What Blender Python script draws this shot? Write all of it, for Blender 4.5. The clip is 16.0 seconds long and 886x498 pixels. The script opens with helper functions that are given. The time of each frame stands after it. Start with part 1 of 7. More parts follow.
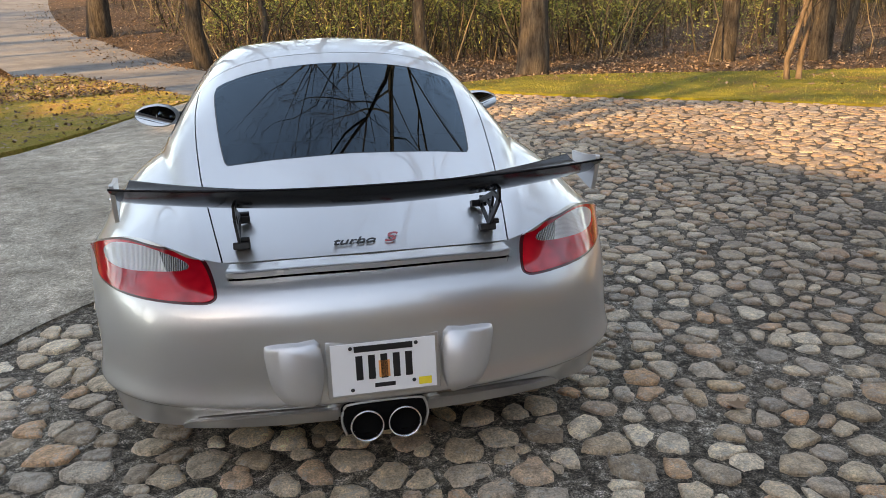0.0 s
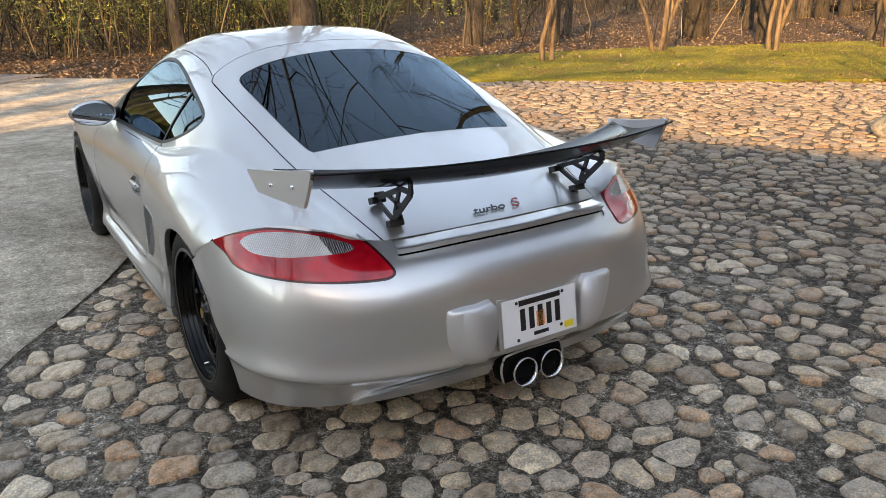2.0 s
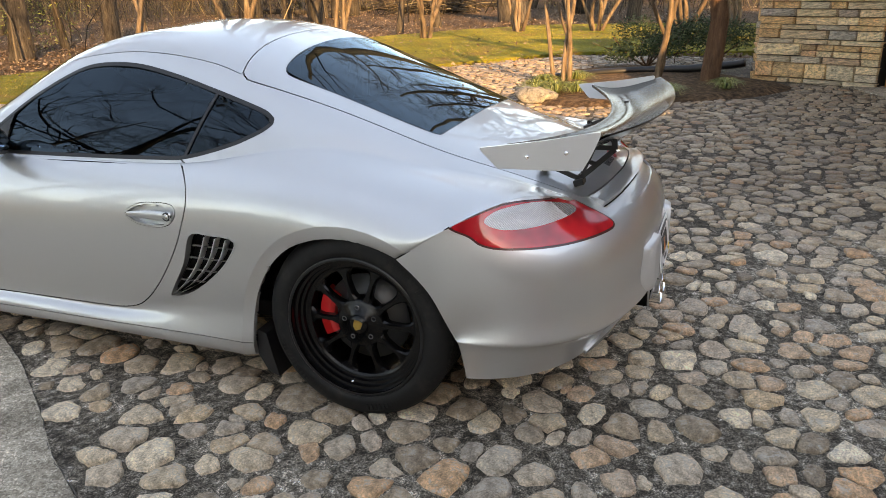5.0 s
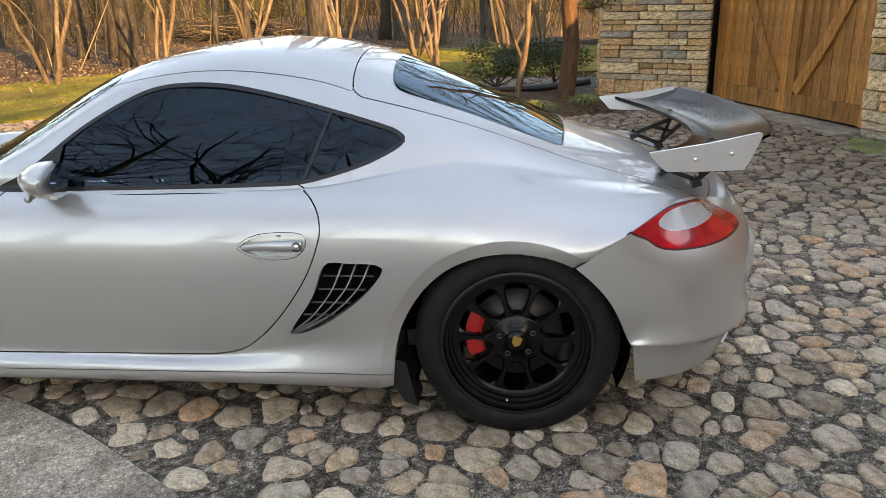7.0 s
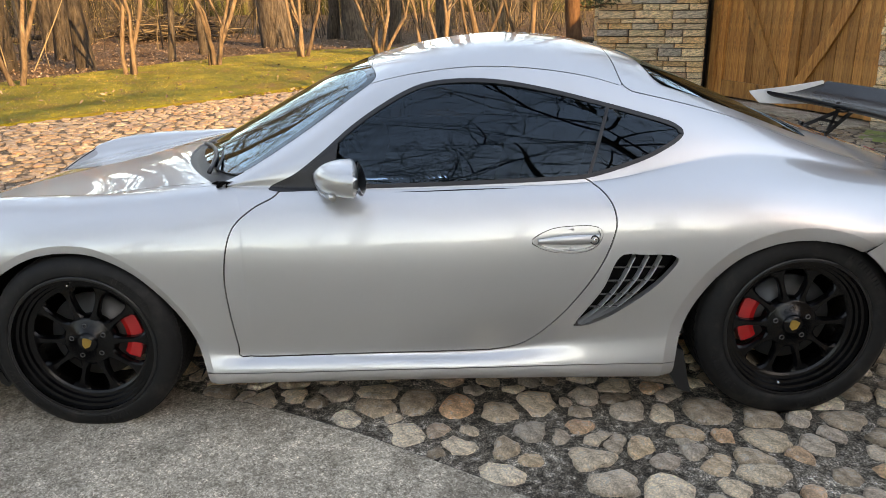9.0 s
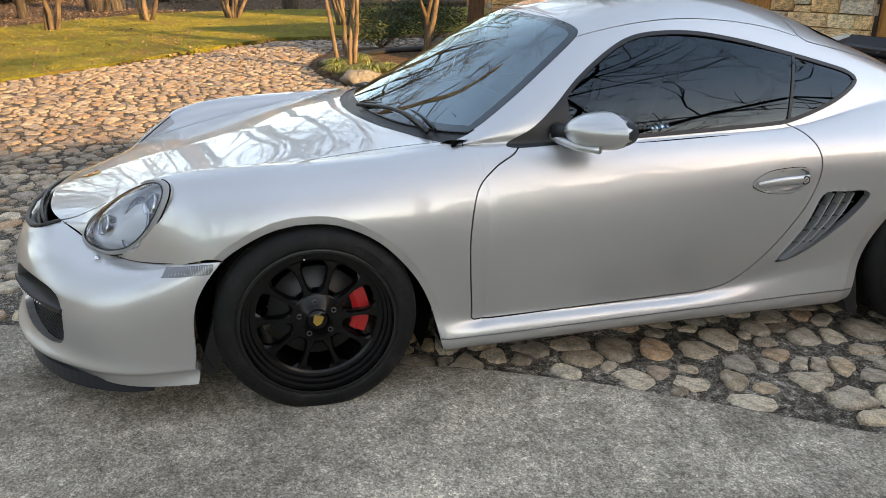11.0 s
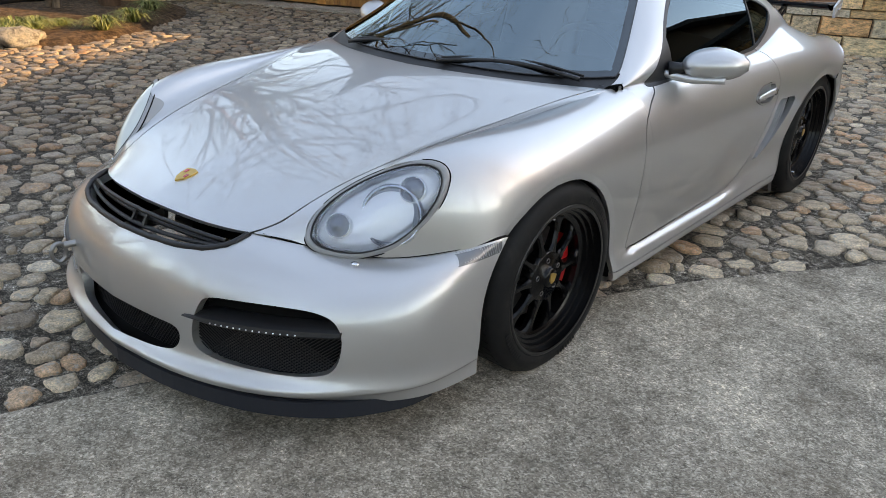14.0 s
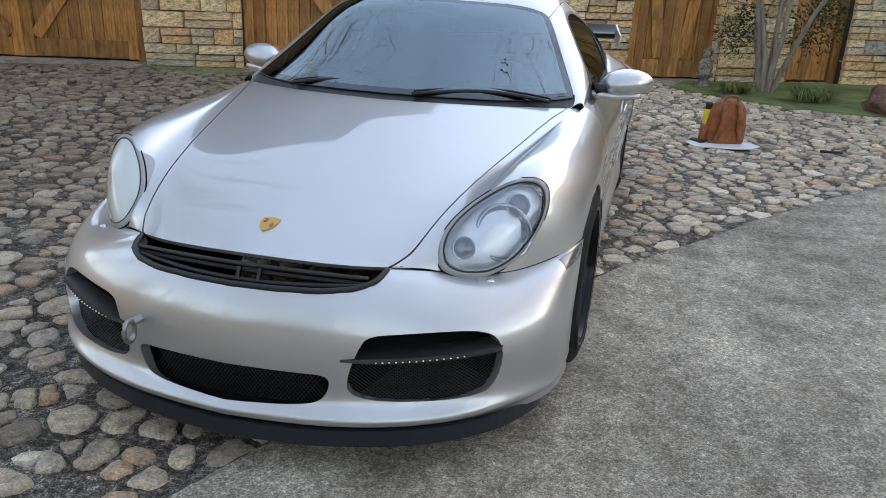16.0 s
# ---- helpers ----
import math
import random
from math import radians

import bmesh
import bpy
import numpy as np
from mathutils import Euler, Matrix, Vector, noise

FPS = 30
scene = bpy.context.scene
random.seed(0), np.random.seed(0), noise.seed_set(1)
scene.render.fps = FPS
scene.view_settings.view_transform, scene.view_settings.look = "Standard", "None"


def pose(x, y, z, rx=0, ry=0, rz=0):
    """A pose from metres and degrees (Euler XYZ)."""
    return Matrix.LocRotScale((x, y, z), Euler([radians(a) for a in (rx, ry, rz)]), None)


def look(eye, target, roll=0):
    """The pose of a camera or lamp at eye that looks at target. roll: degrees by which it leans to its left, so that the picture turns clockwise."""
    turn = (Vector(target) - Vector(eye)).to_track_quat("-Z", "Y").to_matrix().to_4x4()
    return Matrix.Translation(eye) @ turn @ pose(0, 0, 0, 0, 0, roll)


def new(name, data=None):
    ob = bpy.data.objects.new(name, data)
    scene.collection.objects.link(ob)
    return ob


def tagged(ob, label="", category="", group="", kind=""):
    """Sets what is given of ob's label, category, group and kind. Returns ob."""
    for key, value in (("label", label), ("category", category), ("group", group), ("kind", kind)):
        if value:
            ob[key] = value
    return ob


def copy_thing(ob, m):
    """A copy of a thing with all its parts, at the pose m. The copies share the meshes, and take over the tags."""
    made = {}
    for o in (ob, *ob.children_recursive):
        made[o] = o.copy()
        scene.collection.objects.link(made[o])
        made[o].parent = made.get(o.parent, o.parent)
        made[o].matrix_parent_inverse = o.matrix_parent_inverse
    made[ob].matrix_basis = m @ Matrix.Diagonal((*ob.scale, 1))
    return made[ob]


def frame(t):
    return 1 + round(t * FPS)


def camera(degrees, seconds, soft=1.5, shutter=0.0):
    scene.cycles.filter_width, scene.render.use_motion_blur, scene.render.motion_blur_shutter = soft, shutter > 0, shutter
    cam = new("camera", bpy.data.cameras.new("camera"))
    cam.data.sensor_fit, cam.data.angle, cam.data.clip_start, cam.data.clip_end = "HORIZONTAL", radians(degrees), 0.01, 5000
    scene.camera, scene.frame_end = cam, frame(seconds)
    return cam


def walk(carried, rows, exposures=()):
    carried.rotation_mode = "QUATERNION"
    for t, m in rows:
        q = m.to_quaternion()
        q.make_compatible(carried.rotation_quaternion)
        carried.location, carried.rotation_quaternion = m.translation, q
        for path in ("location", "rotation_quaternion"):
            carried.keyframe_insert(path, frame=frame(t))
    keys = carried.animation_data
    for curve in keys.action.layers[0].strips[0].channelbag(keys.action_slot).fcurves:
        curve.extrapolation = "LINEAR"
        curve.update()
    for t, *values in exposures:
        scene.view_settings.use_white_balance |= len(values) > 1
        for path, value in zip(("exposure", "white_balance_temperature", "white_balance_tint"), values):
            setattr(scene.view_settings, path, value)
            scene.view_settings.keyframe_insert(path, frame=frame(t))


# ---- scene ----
cam = camera(59.9, 16.0, 0.58)
PATH = [
    (0, (-0.23, -4.117, 1.468), (0.151, -2.256, 0.843), -1.1),
    (0.5, (-0.539, -4.13, 1.473), (0.0, -2.311, 0.841), -0.6),
    (1, (-0.886, -4.135, 1.49), (-0.2, -2.369, 0.849), -0.5),
    (1.5, (-1.203, -4.014, 1.471), (-0.357, -2.322, 0.822), -0.6),
    (2, (-1.495, -3.873, 1.486), (-0.478, -2.282, 0.826), -0.7),
    (2.5, (-1.805, -3.692, 1.502), (-0.629, -2.219, 0.833), -0.7),
    (3, (-2.028, -3.415, 1.469), (-0.688, -2.095, 0.789), -0.6),
    (3.5, (-2.28, -3.176, 1.471), (-0.804, -2.017, 0.779), -0.7),
    (3.7, (-2.398, -3.068, 1.481), (-0.871, -1.983, 0.781), -0.7),
    (5.8, (-3.043, -1.893, 1.412), (-1.2, -1.428, 0.79), -1.4),
    (6, (-3.045, -1.783, 1.418), (-1.187, -1.375, 0.801), -1.3),
    (6.5, (-3.134, -1.483, 1.417), (-1.251, -1.201, 0.803), -1.0),
    (7, (-3.177, -1.188, 1.406), (-1.281, -1.01, 0.796), -1.0),
    (7.5, (-3.175, -0.884, 1.403), (-1.273, -0.785, 0.794), -1.1),
    (8, (-3.261, -0.612, 1.416), (-1.356, -0.558, 0.811), -1.1),
    (8.5, (-3.307, -0.308, 1.418), (-1.4, -0.282, 0.815), -1.0),
    (9, (-3.258, 0.011, 1.412), (-1.355, -0.004, 0.798), -0.8),
    (9.5, (-3.271, 0.333, 1.408), (-1.374, 0.259, 0.781), -0.7),
    (10, (-3.237, 0.665, 1.4), (-1.354, 0.493, 0.746), -0.6),
    (10.2, (-3.216, 0.806, 1.38), (-1.341, 0.588, 0.721), -0.5),
    (12.3, (-2.73, 2.261, 1.418), (-1.132, 1.338, 0.647), 0.8),
    (12.5, (-2.656, 2.382, 1.424), (-1.096, 1.399, 0.648), 0.9),
    (13, (-2.447, 2.64, 1.39), (-0.991, 1.519, 0.601), 0.9),
    (13.5, (-2.236, 2.864, 1.396), (-0.909, 1.601, 0.593), 1.3),
    (14, (-1.993, 3.132, 1.385), (-0.817, 1.733, 0.572), 2.0),
    (14.5, (-1.745, 3.331, 1.38), (-0.725, 1.798, 0.6), 2.5),
    (15, (-1.499, 3.5, 1.387), (-0.636, 1.842, 0.677), 2.7),
    (15.5, (-1.255, 3.717, 1.378), (-0.58, 1.964, 0.693), 2.5),
    (16, (-1.001, 3.841, 1.337), (-0.53, 2.024, 0.648), 2.5),
]
walk(cam, [(t, look(eye, target, roll)) for t, eye, target, roll in PATH], exposures=((0, 2.44, 9250, 17), (2.5, 2.48, 9300, 17), (6, 2.60, 9700, 18), (8.5, 2.59, 9650, 18), (10, 2.46, 9500, 17), (12.5, 2.37, 9300, 16), (16, 2.40, 8750, 17)))

# ---- light ----
SUN_AZ, SUN_EL = radians(-128.0), radians(19.0)   # direction towards the sun, from +y turning to +x
sun_dir = Vector((math.sin(SUN_AZ) * math.cos(SUN_EL), math.cos(SUN_AZ) * math.cos(SUN_EL), math.sin(SUN_EL)))
world = bpy.data.worlds.new("world")
scene.world = world
world.use_nodes = True
wn = world.node_tree
sky = wn.nodes.new("ShaderNodeTexSky")
sky.sky_type = "NISHITA"
sky.sun_disc = False
sky.sun_elevation, sky.sun_rotation = SUN_EL, SUN_AZ
sky.air_density, sky.dust_density, sky.ozone_density = 1.0, 0.5, 1.2
wn.nodes["Background"].inputs["Strength"].default_value = 0.15
# thin high cloud over the clear sky
wc = wn.nodes.new("ShaderNodeTexCoord")
cloud = wn.nodes.new("ShaderNodeTexNoise")
cloud.inputs["Scale"].default_value, cloud.inputs["Detail"].default_value, cloud.inputs["Roughness"].default_value = 2.2, 7.0, 0.62
wn.links.new(wc.outputs["Generated"], cloud.inputs["Vector"])
veil = wn.nodes.new("ShaderNodeMapRange")
veil.inputs["From Min"].default_value, veil.inputs["From Max"].default_value = 0.36, 0.66
veil.inputs["To Min"].default_value, veil.inputs["To Max"].default_value = 0.03, 0.28
wn.links.new(cloud.outputs["Fac"], veil.inputs["Value"])
mixed = wn.nodes.new("ShaderNodeMix")
mixed.data_type = "RGBA"
mixed.inputs[7].default_value = (1.7, 2.35, 3.5, 1)
wn.links.new(veil.outputs["Result"], mixed.inputs[0])
wn.links.new(sky.outputs[0], mixed.inputs[6])
wn.links.new(mixed.outputs[2], wn.nodes["Background"].inputs["Color"])
sun = new("sun", bpy.data.lights.new("sun", "SUN"))
sun.data.energy, sun.data.angle, sun.data.color = 2.7, radians(0.6), (1.0, 0.73, 0.42)
sun.matrix_world = look((0, 0, 30), Vector((0, 0, 30)) - sun_dir)

# ---- materials ----
def mat(name, color, rough=0.6, metal=0.0, spec=0.5, coat=0.0, coat_rough=0.03):
    m = bpy.data.materials.new(name)
    m.use_nodes = True
    b = m.node_tree.nodes["Principled BSDF"]
    b.inputs["Base Color"].default_value = (*color, 1)
    b.inputs["Roughness"].default_value = rough
    b.inputs["Metallic"].default_value = metal
    b.inputs["Specular IOR Level"].default_value = spec
    b.inputs["Coat Weight"].default_value = coat
    b.inputs["Coat Roughness"].default_value = coat_rough
    return m


def node(m, kind, **values):
    n = m.node_tree.nodes.new(kind)
    for key, value in values.items():
        if key in n.inputs.keys():
            n.inputs[key].default_value = value
    return n


def bsdf(m):
    return m.node_tree.nodes["Principled BSDF"]


def coords(m, scale=1.0, which="Object"):
    """Texture coordinates in metres, scaled."""
    t = node(m, "ShaderNodeTexCoord")
    mp = node(m, "ShaderNodeMapping")
    s = scale if isinstance(scale, tuple) else (scale, scale, scale)
    mp.inputs["Scale"].default_value = s
    m.node_tree.links.new(t.outputs[which], mp.inputs["Vector"])
    return mp.outputs["Vector"]


def noise_tex(m, vec, scale, detail=4.0, rough=0.6):
    n = node(m, "ShaderNodeTexNoise", Scale=scale, Detail=detail, Roughness=rough)
    m.node_tree.links.new(vec, n.inputs["Vector"])
    return n.outputs["Fac"]


def ramp(m, fac, stops):
    r = node(m, "ShaderNodeValToRGB")
    els = r.color_ramp.elements
    while len(els) < len(stops):
        els.new(0.5)
    for el, (p, c) in zip(els, stops):
        el.position, el.color = p, (*c, 1)
    m.node_tree.links.new(fac, r.inputs["Fac"])
    return r.outputs["Color"]


def mixc(m, a, b, fac, blend="MIX"):
    n = node(m, "ShaderNodeMix")
    n.data_type, n.blend_type = "RGBA", blend
    L = m.node_tree.links
    for sock, v in ((n.inputs[0], fac), (n.inputs[6], a), (n.inputs[7], b)):
        if isinstance(v, (int, float)):
            sock.default_value = v
        elif isinstance(v, tuple):
            sock.default_value = (*v, 1)
        else:
            L.new(v, sock)
    return n.outputs[2]


def paint(m, color):
    m.node_tree.links.new(color, bsdf(m).inputs["Base Color"])


def bump(m, height, strength=0.4, distance=0.01):
    n = node(m, "ShaderNodeBump", Strength=strength, Distance=distance)
    m.node_tree.links.new(height, n.inputs["Height"])
    m.node_tree.links.new(n.outputs["Normal"], bsdf(m).inputs["Normal"])


def island(m):
    return node(m, "ShaderNodeNewGeometry").outputs["Random Per Island"]


def object_random(m):
    return node(m, "ShaderNodeObjectInfo").outputs["Random"]


def glass(name, tint, rough=0.0, ior=1.55, shine=(1, 1, 1)):
    """Tinted pane: a tinted see-through body under a clear, glossy face."""
    m = bpy.data.materials.new(name)
    m.use_nodes = True
    t = m.node_tree
    t.nodes.clear()
    out = t.nodes.new("ShaderNodeOutputMaterial")
    mix = t.nodes.new("ShaderNodeMixShader")
    fr = t.nodes.new("ShaderNodeFresnel")
    fr.inputs["IOR"].default_value = ior
    tr = t.nodes.new("ShaderNodeBsdfTransparent")
    tr.inputs["Color"].default_value = (*tint, 1)
    gl = t.nodes.new("ShaderNodeBsdfGlossy")
    gl.inputs["Roughness"].default_value = rough
    gl.inputs["Color"].default_value = (*shine, 1)
    t.links.new(fr.outputs[0], mix.inputs[0])
    t.links.new(tr.outputs[0], mix.inputs[1])
    t.links.new(gl.outputs[0], mix.inputs[2])
    t.links.new(mix.outputs[0], out.inputs["Surface"])
    return m


SILVER = mat("silver_paint", (0.532, 0.536, 0.535), 0.375, 0.81, 0.5, 1.0, 0.022)
bsdf(SILVER).inputs["Coat IOR"].default_value = 1.65
BLACK = mat("black_plastic", (0.008, 0.008, 0.009), 0.45)
RUBBER = mat("tyre_rubber", (0.009, 0.009, 0.0095), 0.6, 0.0, 0.22)
v = coords(RUBBER)
paint(RUBBER, ramp(RUBBER, noise_tex(RUBBER, v, 9, 7, .75), ((.36, (.006, .006, .0065)), (.54, (.010, .0098, .0096)), (.68, (.024, .022, .020)))))
bump(RUBBER, noise_tex(RUBBER, v, 90, 4, .7), .2, .002)
WHEEL = mat("satin_black_wheel", (0.0025, 0.0025, 0.0028), 0.24, 0.0, 0.30, 0.0, 0.2)
CHROME = mat("polished_steel", (0.75, 0.75, 0.76), 0.12, 1.0)
DARK = mat("dark_gap", (0.004, 0.004, 0.004), 0.9, 0.0, 0.1)
PANE = glass("tinted_glass", (0.06, 0.065, 0.07), 0.0, 1.5, (0.62, 0.84, 1.0))
SHIELD = glass("windscreen_glass", (0.26, 0.34, 0.37), 0.0, 2.9, (0.74, 0.93, 1.0))
RED_LENS = mat("red_lens", (0.34, 0.003, 0.007), 0.15, 0.0, 0.4, 0.9, 0.015)
v = coords(RED_LENS)
paint(RED_LENS, ramp(RED_LENS, noise_tex(RED_LENS, v, 9, 2), ((.35, (.30, .003, .010)), (.65, (.62, .012, .022)))))
RED_RIM = mat("dark_red_rim", (0.06, 0.002, 0.004), 0.3, 0.0, 0.4, 0.5, 0.03)
CLEAR_LENS = mat("clear_lens", (0.42, 0.42, 0.43), 0.15, 0.2, 0.6, 1.0, 0.02)


def ribbed(m, dark, light, per_metre):
    """Fine moulded ribs across a lens."""
    w = node(m, "ShaderNodeTexWave", Scale=per_metre / 3.14, Distortion=0.4)
    m.node_tree.links.new(coords(m, (1.0, .7, .25)), w.inputs["Vector"])
    paint(m, ramp(m, w.outputs["Fac"], ((.2, dark), (.8, light))))
    bump(m, w.outputs["Fac"], .6, .004)


ribbed(CLEAR_LENS, (.50, .50, .51), (.66, .66, .68), 230)
DARK_LENS = mat("dark_ribbed_lens", (.1, .1, .1), 0.15, 0.3, 0.6, 1.0, 0.02)
ribbed(DARK_LENS, (.03, .03, .033), (.24, .24, .25), 150)
FRIT = glass("black_frit_glass", (0.006, 0.006, 0.007), 0.0, 1.9, (0.85, 0.95, 1.0))
CALIPER = mat("red_caliper_paint", (0.5, 0.01, 0.012), 0.3, 0.0, 0.5, 0.5)

# ---- building tools ----
def thing(name, label, category, group="", kind="", at=(0, 0, 0)):
    ob = new(name)
    ob.empty_display_size = 0.1
    ob.location = at
    return tagged(ob, label, category, group, kind)


def raw(name, verts, faces, material, parent=None, label="", smooth=True):
    me = bpy.data.meshes.new(name)
    me.from_pydata([tuple(v) for v in verts], [], [tuple(f) for f in faces])
    me.update()
    if smooth:
        me.polygons.foreach_set("use_smooth", [True] * len(me.polygons))
    if material:
        me.materials.append(material)
    ob = new(name, me)
    if parent:
        ob.parent = parent
    return tagged(ob, label)


def part(name, bm, material, parent=None, label="", smooth=True):
    me = bpy.data.meshes.new(name)
    bmesh.ops.recalc_face_normals(bm, faces=bm.faces)
    bm.to_mesh(me)
    bm.free()
    if smooth:
        me.polygons.foreach_set("use_smooth", [True] * len(me.polygons))
    me.materials.append(material)
    ob = new(name, me)
    if parent:
        ob.parent = parent
    return tagged(ob, label)


def box(bm, size, m=Matrix(), bevel=0.0):
    r = bmesh.ops.create_cube(bm, size=1, matrix=m @ Matrix.Diagonal((*size, 1)))
    if bevel:
        edges = {e for v in r["verts"] for e in v.link_edges}
        bmesh.ops.bevel(bm, geom=list(edges), offset=bevel, segments=2, affect="EDGES", profile=0.5)
    return bm


def lathe(bm, profile, segs=48, m=Matrix()):
    """Profile of (radius, height along the local x axis), turned about x."""
    rings = []
    for r, h in profile:
        rings.append([bm.verts.new(m @ Vector((h, r * math.cos(2 * math.pi * i / segs), r * math.sin(2 * math.pi * i / segs)))) for i in range(segs)])
    for a, b in zip(rings, rings[1:]):
        for i in range(segs):
            bm.faces.new((a[i], a[(i + 1) % segs], b[(i + 1) % segs], b[i]))
    return bm


def tube(bm, pts, radius, segs=8, caps=True):
    """A tube along points; radius is one number or one for each point."""
    pts = [Vector(p) for p in pts]
    rings = []
    up = Vector((0, 0, 1))
    for i, p in enumerate(pts):
        d = (pts[min(i + 1, len(pts) - 1)] - pts[max(i - 1, 0)]).normalized()
        side = d.cross(up if abs(d.z) < 0.95 else Vector((1, 0, 0))).normalized()
        top = side.cross(d)
        r = radius[i] if isinstance(radius, (list, tuple)) else radius
        rings.append([bm.verts.new(p + r * (math.cos(2 * math.pi * k / segs) * side + math.sin(2 * math.pi * k / segs) * top)) for k in range(segs)])
    for a, b in zip(rings, rings[1:]):
        for k in range(segs):
            bm.faces.new((a[k], a[(k + 1) % segs], b[(k + 1) % segs], b[k]))
    if caps:
        bm.faces.new(rings[0][::-1])
        bm.faces.new(rings[-1])
    return bm


def spline(pts, closed=False, per=8):
    """Catmull-Rom through the points."""
    P = np.array(pts, float)
    n = len(P)
    out = []
    for i in range(n if closed else n - 1):
        a, b, c, d = (P[(i + k) % n] if closed else P[min(max(i + k, 0), n - 1)] for k in (-1, 0, 1, 2))
        for s in np.linspace(0, 1, per, endpoint=False):
            out.append(0.5 * (2 * b + (c - a) * s + (2 * a - 5 * b + 4 * c - d) * s * s + (3 * b - a - 3 * c + d) * s ** 3))
    if not closed:
        out.append(P[-1])
    return np.array(out)


def fair_net(P, per_u, per_v):
    """A smooth sheet through a net of control points (stations x lines x 3), with the parameters of its points."""
    def basis(n, per):
        t = np.linspace(0, n - 1, (n - 1) * per + 1)
        B = np.zeros((len(t), n))
        for r, s in enumerate(t):
            i = min(int(s), n - 2)
            f = s - i
            w = ((1 - f) ** 3 / 6, (3 * f ** 3 - 6 * f * f + 4) / 6, (-3 * f ** 3 + 3 * f * f + 3 * f + 1) / 6, f ** 3 / 6)
            for k, wk in zip(range(i - 1, i + 3), w):
                if k < 0:
                    B[r, 0] += 2 * wk
                    B[r, 1] -= wk
                elif k > n - 1:
                    B[r, n - 1] += 2 * wk
                    B[r, n - 2] -= wk
                else:
                    B[r, k] += wk
        return t, B
    u, Bu = basis(P.shape[0], per_u)
    v, Bv = basis(P.shape[1], per_v)
    _, Cu = basis(P.shape[0], 1)
    _, Cv = basis(P.shape[1], 1)
    Q = P.copy()
    for _ in range(6):
        Q = Q + 0.9 * (P - np.einsum("ui,ijk,vj->uvk", Cu, Q, Cv))
    S = np.einsum("ui,ijk,vj->uvk", Bu, Q, Bv)
    return S, u, v


def sheet(S, u, v):
    """Vertices (x, y, z, u, v) and triangles of a sheet."""
    nu, nv = S.shape[:2]
    uu, vv = np.meshgrid(u, v, indexing="ij")
    V = np.concatenate([S.reshape(-1, 3), uu.reshape(-1, 1), vv.reshape(-1, 1)], 1)
    i = np.arange(nu * nv).reshape(nu, nv)
    a, b, c, d = i[:-1, :-1].ravel(), i[1:, :-1].ravel(), i[1:, 1:].ravel(), i[:-1, 1:].ravel()
    return V, np.concatenate([np.stack([a, b, c], 1), np.stack([a, c, d], 1)])


def cut(V, F, f):
    """Splits the triangles along the line f = 0."""
    f = np.where(np.abs(f) < 1e-6, 1e-6, f)
    s = f[F] > 0
    n = s.sum(1)
    keep = F[(n == 0) | (n == 3)]
    extra, faces, seen = [], [], {}

    def mid(p, q):
        key = (p, q) if p < q else (q, p)
        if key not in seen:
            w = f[key[0]] / (f[key[0]] - f[key[1]])
            seen[key] = len(V) + len(extra)
            extra.append(V[key[0]] * (1 - w) + V[key[1]] * w)
        return seen[key]
    for tri, sg in zip(F[(n == 1) | (n == 2)], s[(n == 1) | (n == 2)]):
        k = int(np.where(sg == (sg.sum() == 1))[0][0])
        a, b, c = int(tri[k]), int(tri[(k + 1) % 3]), int(tri[(k + 2) % 3])
        ab, ac = mid(a, b), mid(a, c)
        faces += [(a, ab, ac), (ab, b, c), (ab, c, ac)]
    if extra:
        V = np.concatenate([V, np.array(extra)])
        keep = np.concatenate([keep, np.array(faces)])
    return V, keep


def outline(P2, poly):
    """Signed distance of 2D points to a closed outline, negative inside."""
    A = np.array(poly, float)
    B = np.roll(A, -1, 0)
    best = np.full(len(P2), 1e9)
    inside = np.zeros(len(P2), bool)
    for a, b in zip(A, B):
        d = b - a
        w = np.clip(((P2 - a) @ d) / max(d @ d, 1e-12), 0, 1)
        best = np.minimum(best, np.hypot(*(P2 - a - w[:, None] * d).T))
        hit = ((a[1] > P2[:, 1]) != (b[1] > P2[:, 1]))
        with np.errstate(divide="ignore", invalid="ignore"):
            xs = a[0] + (P2[:, 1] - a[1]) * d[0] / d[1]
        inside ^= hit & (P2[:, 0] < xs)
    return np.where(inside, -best, best)


def normals_of(V, F):
    n = np.zeros((len(V), 3))
    fn = np.cross(V[F[:, 1], :3] - V[F[:, 0], :3], V[F[:, 2], :3] - V[F[:, 0], :3])
    for k in range(3):
        np.add.at(n, F[:, k], fn)
    return n / np.maximum(np.linalg.norm(n, axis=1, keepdims=True), 1e-9)


def panel(name, V, F, N, material, parent, label="", depth=0.012, lift=0.0):
    """One panel out of the sheet, with turned-in edges of the given depth."""
    used, inv = np.unique(F, return_inverse=True)
    G = inv.reshape(-1, 3)
    P = V[used, :3] + lift * N[used]
    M = N[used]
    faces = [tuple(t) for t in G.tolist()]
    verts = P
    if depth:
        count = {}
        for a, b, c in G.tolist():
            for e in ((a, b), (b, c), (c, a)):
                key = (min(e), max(e))
                count[key] = None if key in count else e
        rim = [e for e in count.values() if e]
        ids = sorted({i for e in rim for i in e})
        outer = {i: len(P) + k for k, i in enumerate(ids)}
        inner = {i: len(P) + len(ids) + k for k, i in enumerate(ids)}
        verts = np.concatenate([P, P[ids], P[ids] - depth * M[ids]])
        faces += [(outer[b], outer[a], inner[a], inner[b]) for a, b in rim]
    return raw(name, verts.tolist(), faces, material, parent, label)

